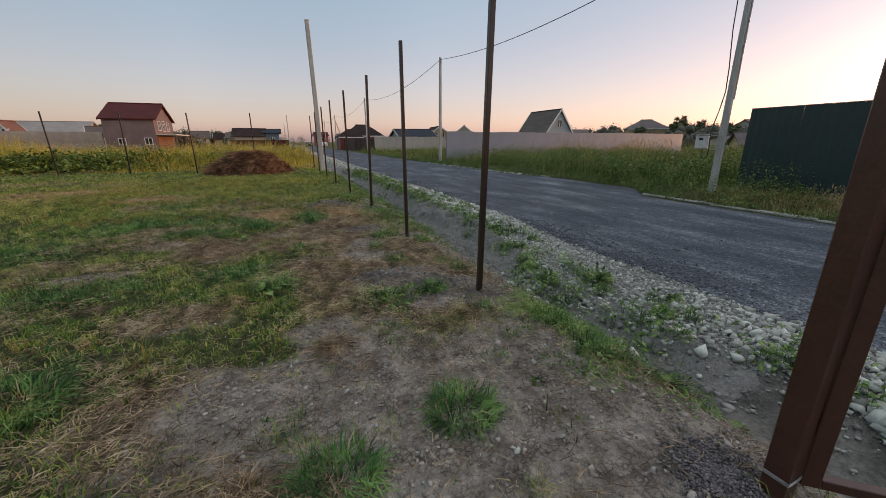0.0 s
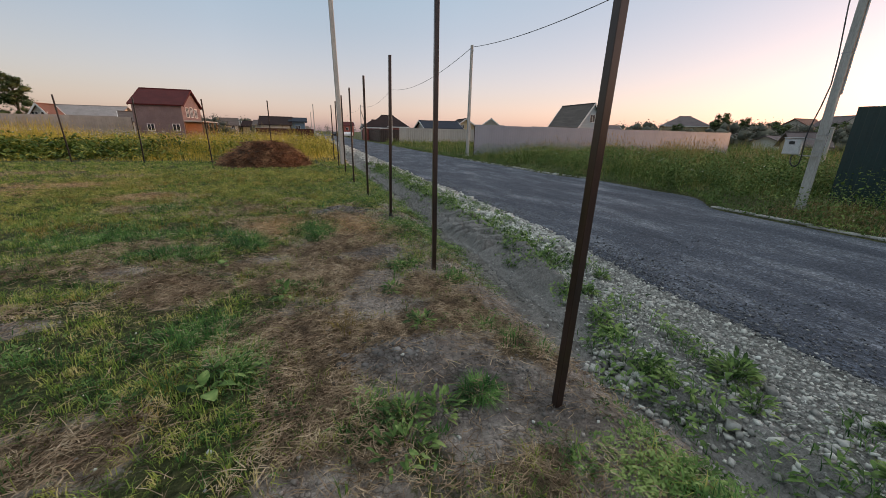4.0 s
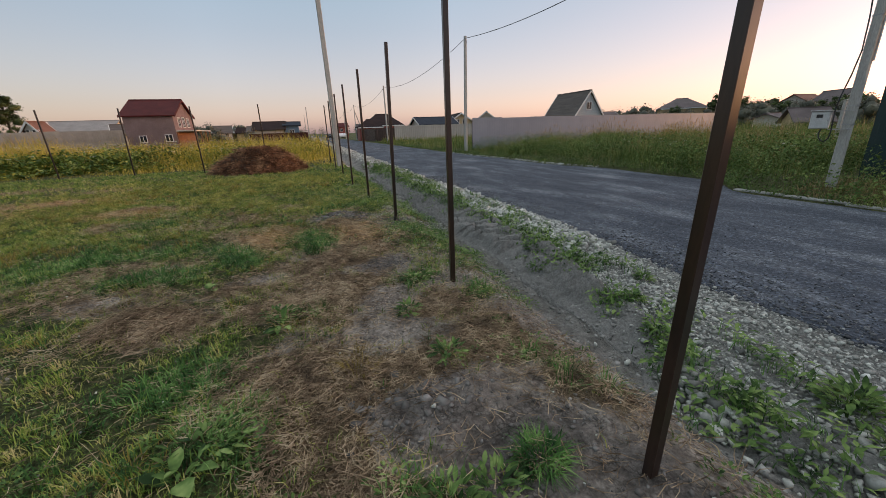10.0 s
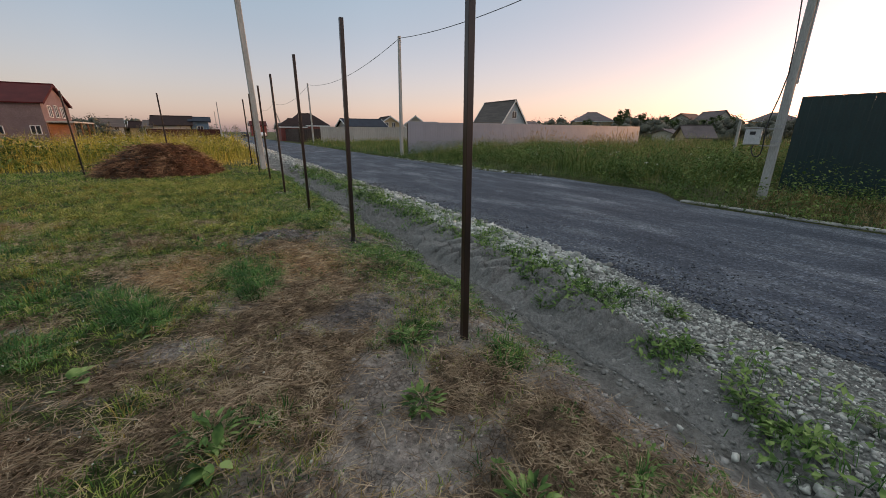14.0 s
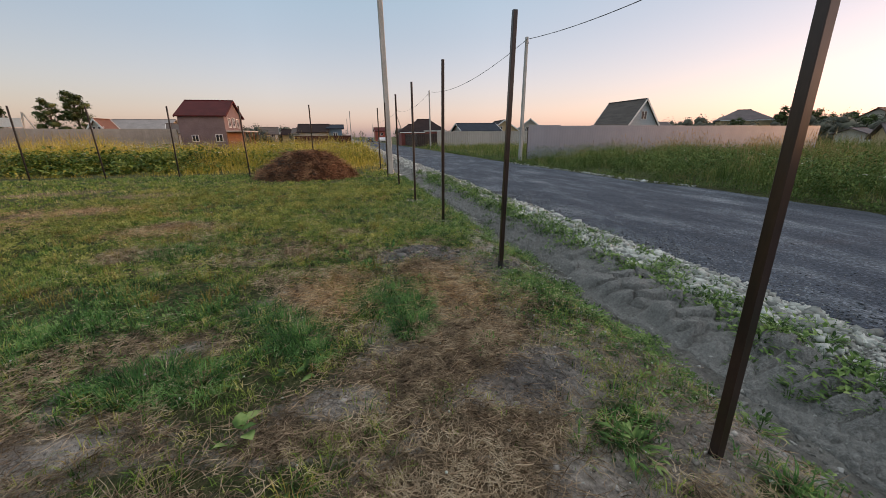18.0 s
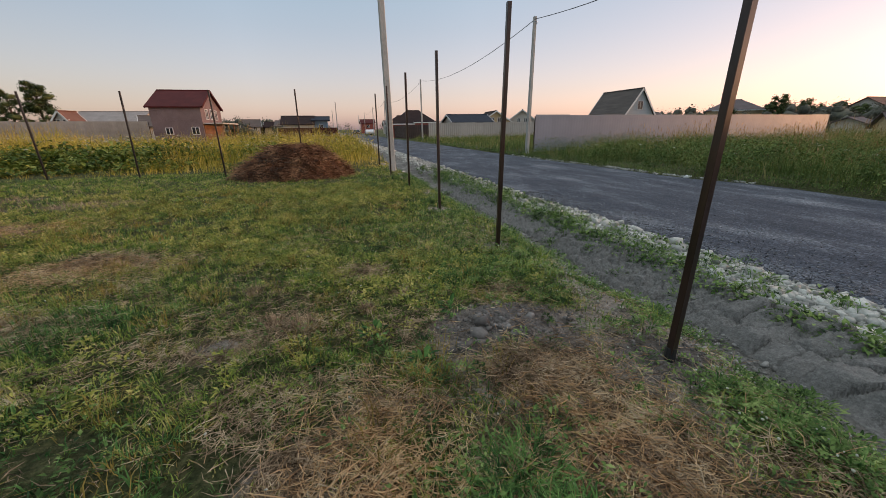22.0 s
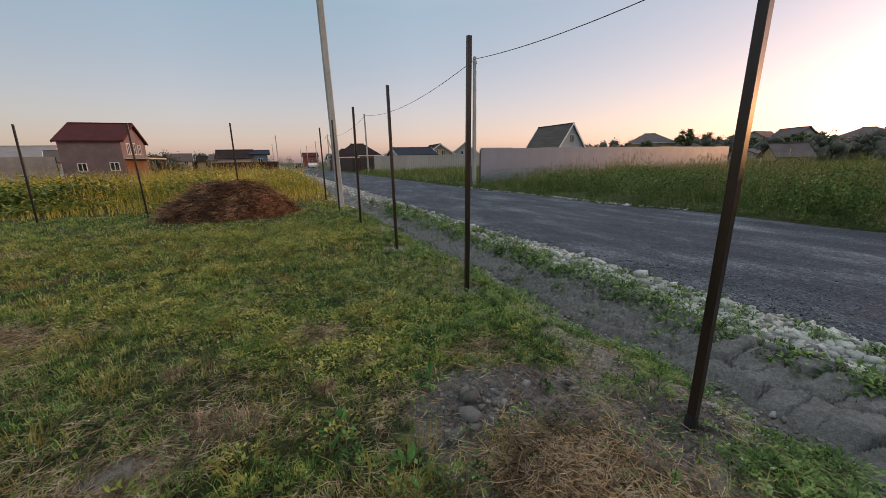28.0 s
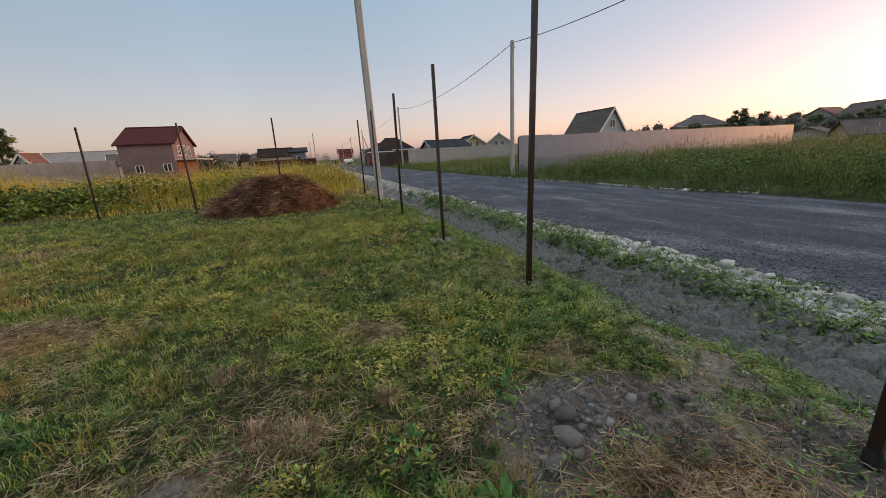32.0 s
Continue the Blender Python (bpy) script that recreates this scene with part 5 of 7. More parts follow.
def join_arrays(*pairs):
    vs, ts, off = [], [], 0
    for v, t in pairs:
        vs.append(v), ts.append(t + off)
        off += len(v)
    return np.concatenate(vs), np.concatenate(ts)


def scatter(n, x0, x1, y0, y1):
    return rng.uniform(x0, x1, n), rng.uniform(y0, y1, n)


def on_ground(x, y, lift=0.0):
    return np.stack([x, y, height(x, y) + lift], 1)


def stuff(name, arrays, mat, label, category, smooth=False):
    return tagged(tri_mesh(name, *arrays, mat, smooth), label, category, kind="stuff")


# ---- lawn ----
def tuft_lawn(label, n, per, x0, x1, y0, y1, hs, ws, r):
    """Low uneven tufts; thicker and fresher where the cover is green."""
    x, y = scatter(n, x0, x1, y0, y1)
    g, dr, cl = cover(x, y)
    clump = fractal(x, y, 2.6, 131)
    keep = rng.uniform(0, 1, n) < np.clip(g * (0.98 + 2.1 * (clump - 0.5)) - 0.08, 0.006, 1) * (1 - 0.96 * cl) * (1 - 0.7 * patches(x, y, DUG))
    x, y, clump = x[keep], y[keep], clump[keep]
    lush = patches(x, y, LUSH)
    size = rng.gamma(4, 0.25, len(x)) * (0.5 + clump) * (1 + 0.25 * lush)
    k = np.repeat(np.arange(len(x)), per)
    m = len(k)
    a, d_ = rng.uniform(0, 6.283, m), r * np.sqrt(rng.uniform(0, 1, m)) * np.clip(size[k], 0.5, 2)
    px, py = x[k] + d_ * np.cos(a), y[k] + d_ * np.sin(a)
    h = rng.uniform(*hs, m) * np.clip(size[k], 0.4, 1.7)
    yaw = a - 1.5708 + rng.uniform(-0.9, 0.9, m)
    w, lean = rng.uniform(*ws, m) * (1 + 0.3 * lush[k]), rng.uniform(0.3, 1.65, m)
    fresh = (rng.uniform(0, 1, len(x)) < 0.12 + 0.85 * lush)[k]
    p = on_ground(px, py, -0.004)
    stuff("lawn_grass", blade_arrays(p[~fresh], h[~fresh], w[~fresh], yaw[~fresh], lean[~fresh]), M_GRASS, label, "grass")
    stuff("lush_grass", blade_arrays(p[fresh], h[fresh] * 1.15, w[fresh] * 1.1, yaw[fresh], lean[fresh]), M_LUSH, "patches of fresh dark green grass in the lawn", "grass")


tuft_lawn("short mown grass, partly yellowed, over dry soil", 38000, 10, -5.5, 0.4, -3.2, 9.0, (0.022, 0.075), (0.0028, 0.0066), 0.036)
tuft_lawn("mown yellowed grass at the back of the plot", 17000, 9, -14, 0.3, 8.5, 18.0, (0.03, 0.085), (0.006, 0.013), 0.055)
tuft_lawn("rough grass at the side of the plot", 7500, 7, -16, -5.3, -9.0, 9.0, (0.04, 0.09), (0.007, 0.014), 0.06)
tuft_lawn("rough grass behind the start of the walk", 5000, 8, -5.6, 0.3, -9.0, -3.0, (0.05, 0.12), (0.008, 0.016), 0.06)

# small-leaved weeds in low bushy sprigs: through the lawn, and thick on the lip of the ditch
def sprigs(name, cx, cy, per, r, h, leaf, mat, label):
    k = np.repeat(np.arange(len(cx)), per)
    m = len(k)
    big_ = rng.gamma(5, 0.2, len(cx))[k]
    a, q = rng.uniform(0, 6.283, m), np.sqrt(rng.uniform(0, 1, m))
    x, y = cx[k] + r * big_ * q * np.cos(a), cy[k] + r * big_ * q * np.sin(a)
    z = h * np.clip(big_, 0.5, 1.7) * (1 - 0.75 * q * q) * rng.uniform(0.15, 1, m)
    s = rng.uniform(*leaf, m)
    stuff(name, leaf_arrays(on_ground(x, y, z), s, s * rng.uniform(0.3, 0.55, m), a + rng.uniform(-1, 1, m), rng.uniform(-0.15, 0.9, m)), mat, label, "weeds")


x, y = scatter(6000, -5.5, 0.3, -3.0, 14.0)
g, dr, cl = cover(x, y)
leafy = step(fractal(x, y, 1.1, 151), 0.42, 0.62) * (0.2 + 0.8 * step(x + 0.25 * y, -1.2, 1.2)) + 0.4 * patches(x, y, LUSH)
keep = rng.uniform(0, 1, len(x)) < np.clip(0.75 * g * leafy, 0, 1) * (1 - 0.95 * patches(x, y, SOIL)) * (1 - cl)
sprigs("lawn_weeds", x[keep], y[keep], 52, 0.1, 0.085, (0.015, 0.04), M_WEED, "low leafy knotweed and clover sprigs among the grass")
x, y = scatter(4800, -7.5, 0.1, 5.4, 13.5)
g, dr, cl = cover(x, y)
keep = rng.uniform(0, 1, len(x)) < np.clip(g * (0.1 + 1.3 * step(fractal(x, y, 0.9, 153), 0.35, 0.65)) * (0.35 + 0.65 * step(y, 5.6, 7.5)) - 0.1, 0, 1) * (1 - step(x + 0.4 * (8 - y), -0.2, 1.0) * (y < 8)) * (1 - cl)
sprigs("lawn_sprigs", x[keep], y[keep], 44, 0.1, 0.1, (0.018, 0.045), M_LEAFY, "low yellow-green leafy sprigs through the lawn")
y = rng.uniform(-1.6, 15, 2700)
x = lip(y) + rng.normal(0.1, 0.32, len(y))
thick = (0.12 + 0.75 * (1 - step(y, -0.2, 0.3)) + 0.88 * step(y, 2.2, 3.6)) * step(fractal(x, y, 1.5, 145), 0.3, 0.55)
keep = rng.uniform(0, 1, len(y)) < thick * (1 - step(x, 0.6, 0.95)) * (1 - 0.9 * patches(x, y, SOIL))
sprigs("ditch_edge_weeds", x[keep], y[keep], 52, 0.09, 0.075, (0.014, 0.036), M_WEED, "leafy green weeds along the lip of the ditch")

y = rng.uniform(-1.0, 14, 20000)
x = lip(y) + rng.normal(0.0, 0.3, len(y))
keep = rng.uniform(0, 1, len(y)) < (0.07 + 0.93 * step(y, 2.2, 3.4)) * step(fractal(x, y, 2.1, 149), 0.3, 0.6) * (1 - step(x, 0.5, 0.85)) * (1 - 0.95 * patches(x, y, SOIL))
x, y = x[keep], y[keep]
m = len(x)
stuff("ditch_edge_grass", blade_arrays(on_ground(x, y, -0.005), rng.uniform(0.025, 0.08, m), rng.uniform(0.003, 0.006, m), rng.uniform(0, 6.283, m), rng.uniform(0.3, 1.6, m)), M_GRASS, "short mixed grass on the lip of the ditch", "grass")

# white clover heads dotted through the grass
x, y = scatter(260, -5, 0.3, -1, 13)
y = np.append(y, rng.uniform(2.6, 9, 130))
x = np.append(x, 0.15 + rng.normal(0, 0.17, 130))
stuff("clover_flowers", stone_arrays(on_ground(x, y, 0.07), rng.uniform(0.008, 0.016, len(x)), 1.0), M_UMBEL, "tiny white clover flowers in the lawn", "flowers")

# mown hay lying on the soil
x, y = scatter(330000, -4.6, 0.5, -3.0, 9.0)
g, dr, cl = cover(x, y)
keep = rng.uniform(0, 1, len(x)) < np.clip((0.045 + dr * 0.9) * step(fractal(x, y, 2.6, 161), 0.12, 0.42), 0.015, 1) * (1 - cl) * (1 - 0.7 * patches(x, y, SOIL))
pick = rng.permutation(int(keep.sum()))[:92000]
x, y = x[keep][pick], y[keep][pick]
m = len(x)
stuff("straw_litter", straw_arrays(on_ground(x, y, rng.uniform(0.003, 0.035, m)), rng.gamma(3, 0.021, m) + 0.022, rng.uniform(0.002, 0.005, m), rng.uniform(0, 6.283, m), rng.uniform(-0.05, 0.25, m)), M_DRY, "pale brown mown hay lying on the soil", "straw")
x, y = scatter(40000, -12, -0.2, 5.0, 16.5)
g, dr, cl = cover(x, y)
keep = rng.uniform(0, 1, len(x)) < np.clip(dr - 0.1, 0.06, 1)
x, y = x[keep], y[keep]
m = len(x)
stuff("dry_grass", blade_arrays(on_ground(x, y), rng.uniform(0.06, 0.16, m), np.clip(0.0009 * y - 0.003, 0.0022, 0.009) * rng.uniform(0.7, 1.2, m), rng.uniform(0, 6.283, m), rng.uniform(0.6, 1.6, m)), M_DRY, "yellowed dry grass stalks standing in the lawn", "grass")


# dry brown patches of mown grass, with warm sunlight put into their colour
q = rng.normal(0, 1, (9000, 2))
c = np.array([(-4.4, 7.95, 0.4, 0.24), (-7.6, 8.9, 0.9, 0.4), (-0.65, 4.6, 0.25, 0.4), (-1.7, 4.75, 0.2, 0.3), (-6.8, 10.3, 0.8, 0.35)])[rng.integers(0, 5, 9000)]
x, y = c[:, 0] + c[:, 2] * q[:, 0], c[:, 1] + c[:, 3] * q[:, 1]
stuff("dried_clippings", straw_arrays(on_ground(x, y, rng.uniform(0.01, 0.06, 9000)), rng.uniform(0.05, 0.16, 9000), rng.uniform(0.002, 0.005, 9000), rng.uniform(0, 6.283, 9000), rng.uniform(-0.2, 0.3, 9000)), M_LITCLIPPINGS, "dry grass clippings on the lawn, coloured orange as if sunlit", "straw")


# yellowed tufts dotted through the lawn, and a row of fresh ones on the lip of the ditch
def tufts(cx, cy, per, r, hs, w, mat, name, label):
    ok = patches(cx, cy, SOIL) < 0.3
    cx, cy = cx[ok], cy[ok]
    k = np.repeat(np.arange(len(cx)), per)
    m = len(k)
    x, y = cx[k] + rng.normal(0, r, m), cy[k] + rng.normal(0, r, m)
    big_ = rng.uniform(0.5, 1.2, len(cx))[k]
    stuff(name, blade_arrays(on_ground(x, y, -0.006), rng.uniform(*hs, m) * big_, rng.uniform(*w, m), np.arctan2(y - cy[k], x - cx[k]) - 1.5708 + rng.uniform(-0.7, 0.7, m), rng.uniform(0.2, 1.5, m)), mat, label, "grass")


tufts(rng.uniform(-6, -0.6, 230), rng.uniform(4.8, 13, 230), 60, 0.07, (0.06, 0.17), (0.003, 0.007), M_GOLD, "yellow_tufts", "yellowed grass tufts dotted through the lawn")
tufts(rng.uniform(-3.2, -0.5, 26), rng.uniform(-1.5, 4.5, 26), 45, 0.06, (0.05, 0.14), (0.003, 0.006), M_GOLD, "yellow_tufts", "small yellowed grass tufts beside the worn path")
cy = np.append(rng.uniform(-1.6, 2.4, 14), rng.uniform(-1.75, 0.1, 26))
tufts(0.26 + rng.normal(0, 0.08, 40), cy, 45, 0.04, (0.06, 0.15), (0.003, 0.007), M_LUSH, "lip_tufts", "fresh grass tufts along the lip of the ditch")
cy = rng.uniform(5.4, 12, 40)
tufts(0.25 + rng.normal(0, 0.12, 40), cy, 45, 0.06, (0.06, 0.16), (0.004, 0.009), M_GRASS, "lip_tufts", "grass tufts leaning over the ditch")


# ---- tussocks, hay clumps and leafy plants as single things ----
def tussock(x, y, r, h, n, mat, label, name="grass_tussock", category="grass", lean=(0.3, 1.3), w=(0.007, 0.013)):
    ob = thing(name, x, y, hz(x, y), label, category)
    for part_name, count, m, size in (("foliage", n, mat, 1.0), ("withered_foliage", n // 14, M_DRY if mat is M_LUSH else M_GOLD, 0.8)):
        a, d_ = rng.uniform(0, 6.283, count), r * 0.55 * np.sqrt(rng.uniform(0, 1, count))
        p = np.stack([d_ * np.cos(a), d_ * np.sin(a), np.full(count, -0.01)], 1)
        yaw = a - 1.5708 + rng.normal(0, 0.8, count)
        o = tri_mesh(part_name, *blade_arrays(p, rng.uniform(0.3, 1.0, count) * h * size, rng.uniform(*w, count), yaw, rng.uniform(*lean, count)), m)
        o.parent = ob
        tagged(o, kind="stuff")
    return ob


for x, y, r, h in ((-0.76, -1.12, 0.28, 0.16), (-1.38, -1.3, 0.28, 0.17), (-2.85, -0.25, 0.35, 0.22), (-1.15, 4.6, 0.28, 0.19), (-1.08, 4.25, 0.3, 0.21), (-1.1, 3.9, 0.26, 0.19), (-1.35, 4.35, 0.24, 0.16), (-2.06, 4.25, 0.3, 0.19), (-1.92, 3.95, 0.3, 0.2), (-2.28, 4.5, 0.28, 0.17), (-1.8, 3.74, 0.2, 0.15), (-2.72, 3.66, 0.36, 0.21), (-2.44, 3.58, 0.28, 0.19), (-0.75, 6.6, 0.2, 0.15), (-0.3, 0.48, 0.16, 0.14)):
    tussock(x, y, r * 1.1, h, 460, M_LUSH, "dense tussock of fresh dark green grass", lean=(0.5, 1.8), w=(0.004, 0.009))
for x, y, r, h in ((-1.3, -0.27, 0.1, 0.11), (-2.1, 6.1, 0.13, 0.17), (-2.3, 6.2, 0.1, 0.15), (-1.64, 6.27, 0.1, 0.12), (-2.55, 6.87, 0.1, 0.13), (-1.72, -1.2, 0.12, 0.1)):
    tussock(x, y, r, h, 260, M_DRY, "dry straw-coloured grass tussock", "dry_tussock", lean=(0.2, 1.4), w=(0.003, 0.006))


def hay_clump(x, y, r, h, n, label, mat=M_DRY):
    a, q = rng.uniform(0, 6.283, n), np.sqrt(rng.uniform(0, 1, n))
    p = np.stack([r * q * np.cos(a), r * q * np.sin(a) * 0.7, h * (1 - q**2) * rng.uniform(0.3, 1, n)], 1)
    ob = new("hay_clump")
    ob.location = (x, y, hz(x, y) + 0.01)
    k = n * 2 // 3
    for name, q0, q1, rise in (("matted_hay", 0, k, (-0.35, 0.1)), ("loose_hay", k, n, (-0.2, 0.4))):
        m = q1 - q0
        o = tri_mesh(name, *straw_arrays(p[q0:q1], rng.uniform(0.07, 0.2, m), rng.uniform(0.0018, 0.004, m), rng.uniform(0, 6.283, m), rng.uniform(*rise, m)), mat)
        o.parent = ob
        tagged(o, "", kind="stuff")
    tagged(ob, label, "hay")


hay_clump(-2.45, 2.6, 0.36, 0.16, 1500, "loose heap of brown mown hay on the lawn")
hay_clump(-1.3, -0.27, 0.1, 0.1, 160, "small matted bunch of dry roots and straw")
hay_clump(-0.8, 5.28, 0.3, 0.07, 700, "matted brown hay on bare soil")
hay_clump(-0.75, 3.75, 0.38, 0.08, 900, "matted brown hay beside the worn path")


def leafy_plant(x, y, r, h, n, size, label, mat=M_WEED, name="weed_plant", wide=None):
    a, q = rng.uniform(0, 6.283, n), np.sqrt(rng.uniform(0, 1, n))
    zz = h * rng.uniform(0.05, 1, n) * (1 - 0.5 * q)
    p = np.stack([r * 0.7 * q * np.cos(a), r * 0.7 * q * np.sin(a), zz], 1)
    s = size * rng.uniform(0.6, 1.2, n)
    leaves = fine_leaf_arrays(p, s, s * rng.uniform(0.2, 0.34, n) * (1.0 if wide is None else wide), a + rng.uniform(-0.7, 0.7, n), rng.uniform(0.0, 1.1, n))
    k = max(4, n // 8)
    stems = blade_arrays(np.stack([0.3 * r * np.cos(a[:k]), 0.3 * r * np.sin(a[:k]), np.full(k, -0.02)], 1), np.full(k, h * 1.05), np.full(k, 0.006), a[:k] - 1.57, rng.uniform(0.1, 0.7, k))
    ob = new(name)
    ob.location = (x, y, hz(x, y))
    l = tri_mesh("foliage", *leaves, mat)
    s_ = tri_mesh("stalk", *stems, mat)
    l.parent = s_.parent = ob
    tagged(s_, "thin green stalks", kind="stuff")
    return tagged(ob, label, "plant")


for x, y, r, h in ((-1.68, 1.05, 0.22, 0.13), (-0.55, 0.4, 0.15, 0.09), (-0.75, 0.4, 0.17, 0.09), (-0.42, 1.3, 0.13, 0.09), (-0.5, 2.0, 0.12, 0.08), (-0.3, 2.55, 0.17, 0.1), (-1.43, 2.3, 0.2, 0.1), (-0.8, 0.2, 0.2, 0.1)):
    leafy_plant(x, y, r, h, 70, 0.07, "leafy green plantain-like weed in bare soil")
for x, y in ((-1.62, 5.84), (-1.38, 5.42), (-1.02, 6.05)):
    leafy_plant(x, y, 0.11, 0.11, 34, 0.085, "rosette of upright bright green leaves in thin grass", M_LUSH, "dock_plant", 1.1)
for x, y in ((-1.41, 2.13), (-2.11, 3.12), (-1.75, 0.9), (-1.9, 3.5)):
    leafy_plant(x, y, 0.1, 0.08, 8, 0.105, "young burdock with a few broad pale green leaves", M_WEED, "burdock", 2.1)
for k in range(110):
    y = -2.2 + k * 0.19 + rng.uniform(-0.2, 0.2)
    se = float(stone_edge(np.array([y]))[0])
    x = se + rng.uniform(-0.22, 0.75) * (1 if k % 3 else 0.3)
    if y < 2.5 and k % 2:
        continue
    r = rng.uniform(0.08, 0.2) * (0.75 + 0.4 * (y > 3))
    leafy_plant(x, y, r, r * rng.uniform(0.7, 1.1), 85, rng.uniform(0.045, 0.08), "bushy green weed growing through pale stones")
leafy_plant(1.45, 0.25, 0.17, 0.2, 150, 0.085, "large bright green weed on the stony road edge")
for k in range(70):
    y = 6 + rng.uniform(0, 12) if k < 40 else rng.uniform(2.4, 9)
    x = float(lip(np.array([y]))[0]) + rng.uniform(-0.1, 1.3)
    leafy_plant(x, y, 0.15, 0.12, 80, 0.055, "green weed in the ditch")

cy = np.where(rng.uniform(0, 1, 330) < 0.1, rng.uniform(-2.2, 1.4, 330), rng.uniform(1.7, 16, 330))
cx = np.minimum(stone_edge(cy) + rng.normal(-0.04, 0.1, 330) + rng.uniform(0.2, 0.7, 330) * (rng.uniform(0, 1, 330) < 0.3), 2.5)
k = np.repeat(np.arange(330), 60)
m = len(k)
x, y = cx[k] + rng.normal(0, 0.065, m), cy[k] + rng.normal(0, 0.09, m)
half = m // 2
pick = rng.permutation(m)
pa, pb = pick[:half], pick[half:]
stuff("bank_weeds", leaf_arrays(on_ground(x[pa], y[pa], rng.uniform(0.02, 0.13, half)), rng.uniform(0.035, 0.085, half), rng.uniform(0.016, 0.036, half), rng.uniform(0, 6.283, half), rng.uniform(-0.2, 1.0, half)), M_WEED, "leafy weeds between the clay bank and the stones", "weeds")
stuff("bank_grass", blade_arrays(on_ground(x[pb], y[pb], -0.01), rng.uniform(0.06, 0.18, m - half), rng.uniform(0.004, 0.008, m - half), rng.uniform(0, 6.283, m - half), rng.uniform(0.2, 1.4, m - half)), M_LUSH, "green grass growing among the roadside stones", "grass")

# ---- stones ----
shoulder = thing("gravel_shoulder", 0, 0, 0, "band of pale crushed limestone along the road edge", "gravel", kind="structure")


def on_shoulder(n, y0, y1):
    y = rng.uniform(y0, y1, n)
    se = stone_edge(y)
    u = rng.beta(1.15, 1.15, n)
    x = se - 0.1 + (road_left(y) + 0.12 - se) * u + 0.06 * rng.normal(0, 1, n)
    return x, y


def coarse(y):
    return 0.5 + 0.5 * np.maximum(0.3 * (1 - step(y, -0.6, 0.3)), step(y, 3.0, 4.2))


x, y = on_shoulder(13000, -3.5, 10)
s = rng.gamma(5, 0.2, len(x)) * 0.05 * coarse(y)
dusty = y < 2.6 + rng.normal(0, 0.8, len(y))
stuff("dusty_stones", rock_arrays(on_ground(x[dusty], y[dusty], s[dusty] * 0.1), s[dusty]), M_CHIP, "dusty crushed limestone pieces", "").parent = shoulder
v_near = rock_arrays(on_ground(x[~dusty], y[~dusty], s[~dusty] * 0.12), s[~dusty])
x2, y2 = on_shoulder(4600, 3.0, 10)
s2 = rng.gamma(6, 0.167, len(x2)) * 0.058
v_near = join_arrays(v_near, rock_arrays(on_ground(x2, y2, s2 * 0.3), s2, 0.8, 0.36))
x3, y3 = on_shoulder(2600, -12, -3.3)
s3 = rng.gamma(6, 0.2, len(x3)) * 0.05
v_near = join_arrays(v_near, rock_arrays(on_ground(x3, y3, s3 * 0.2), s3))
x4, y4 = on_shoulder(1300, -2.9, -0.4)
s4 = rng.gamma(6, 0.167, len(x4)) * 0.054 * (1 - 0.35 * step(y4, -1.3, -0.6))
v_near = join_arrays(v_near, rock_arrays(on_ground(x4, y4, s4 * 0.28), s4, 0.8, 0.36))
x, y = on_shoulder(5000, 10, 60)
s = rng.gamma(5, 0.2, len(x)) * 0.075
stuff("stones", join_arrays(v_near, rock_arrays(on_ground(x, y, s * 0.1), s)), M_STONE, "pale crushed limestone pieces", "").parent = shoulder
x, y = on_shoulder(10000, -2.5, 5)
x = x + rng.choice([0, 0, -0.12, 0.12], len(x))
s = rng.uniform(0.01, 0.026, len(x))
stuff("stone_chips", rock_arrays(on_ground(x, y, 0.002), s), M_CHIP, "small pale limestone chips", "").parent = shoulder
stone_meshes = []
for k in range(14):
    v, t = rock_arrays(np.zeros((1, 3)), np.array([1.0]), 0.7, 0.3)
    o = tri_mesh("stone", v, t, M_STONE)
    stone_meshes.append(o.data)
    bpy.data.objects.remove(o)
x, y = on_shoulder(290, -2.2, 7.5)
# the largest ones lie where the stones spill into the ditch
large = ((1.08, 0.1, 0.085), (1.18, 0.22, 0.075), (1.23, 0.1, 0.06), (1.55, 0.08, 0.11), (0.8, 0.53, 0.09), (0.92, 0.44, 0.06))
x[:6], y[:6] = [q[0] for q in large], [q[1] for q in large]
for k in range(290):
    s = large[k][2] if k < 6 else float(rng.uniform(0.04, 0.075) * (0.6 + 0.5 * coarse(np.array([y[k]]))[0]))
    o = new("stone", stone_meshes[k % 14])
    o.parent = shoulder
    o.matrix_basis = pose(x[k], y[k], hz(x[k], y[k]) + s * 0.16, 0, 0, rng.uniform(0, 360)) @ Matrix.Scale(s, 4)

# pebbles and clods on the bare soil
x, y = scatter(60000, -4, 0.5, -3, 8)
keep = rng.uniform(0, 1, len(x)) < patches(x, y, SOIL) * (0.2 + fractal(x, y, 3.5, 171))
x, y = x[keep], y[keep]
s = rng.gamma(1.6, 0.006, len(x)) + 0.004
grey = patches(x, y, DUG) > 0.35
for dark_, mat, label in ((True, M_CLOD, "crumbly clods of dug grey soil"), (False, M_SANDCLOD, "crumbly clods of pale sandy soil")):
    k = grey == dark_
    stuff("soil_clods", rock_arrays(on_ground(x[k], y[k], s[k] * 0.15), s[k], 0.8, 0.3), mat, label, "soil")
x, y = np.concatenate([rng.normal(-0.68, 0.22, 70), rng.normal(-0.85, 0.17, 90), rng.normal(-0.5, 0.22, 60)]), np.concatenate([rng.normal(0.98, 0.13, 70), rng.normal(5.72, 0.17, 90), rng.normal(5.7, 0.18, 60)])
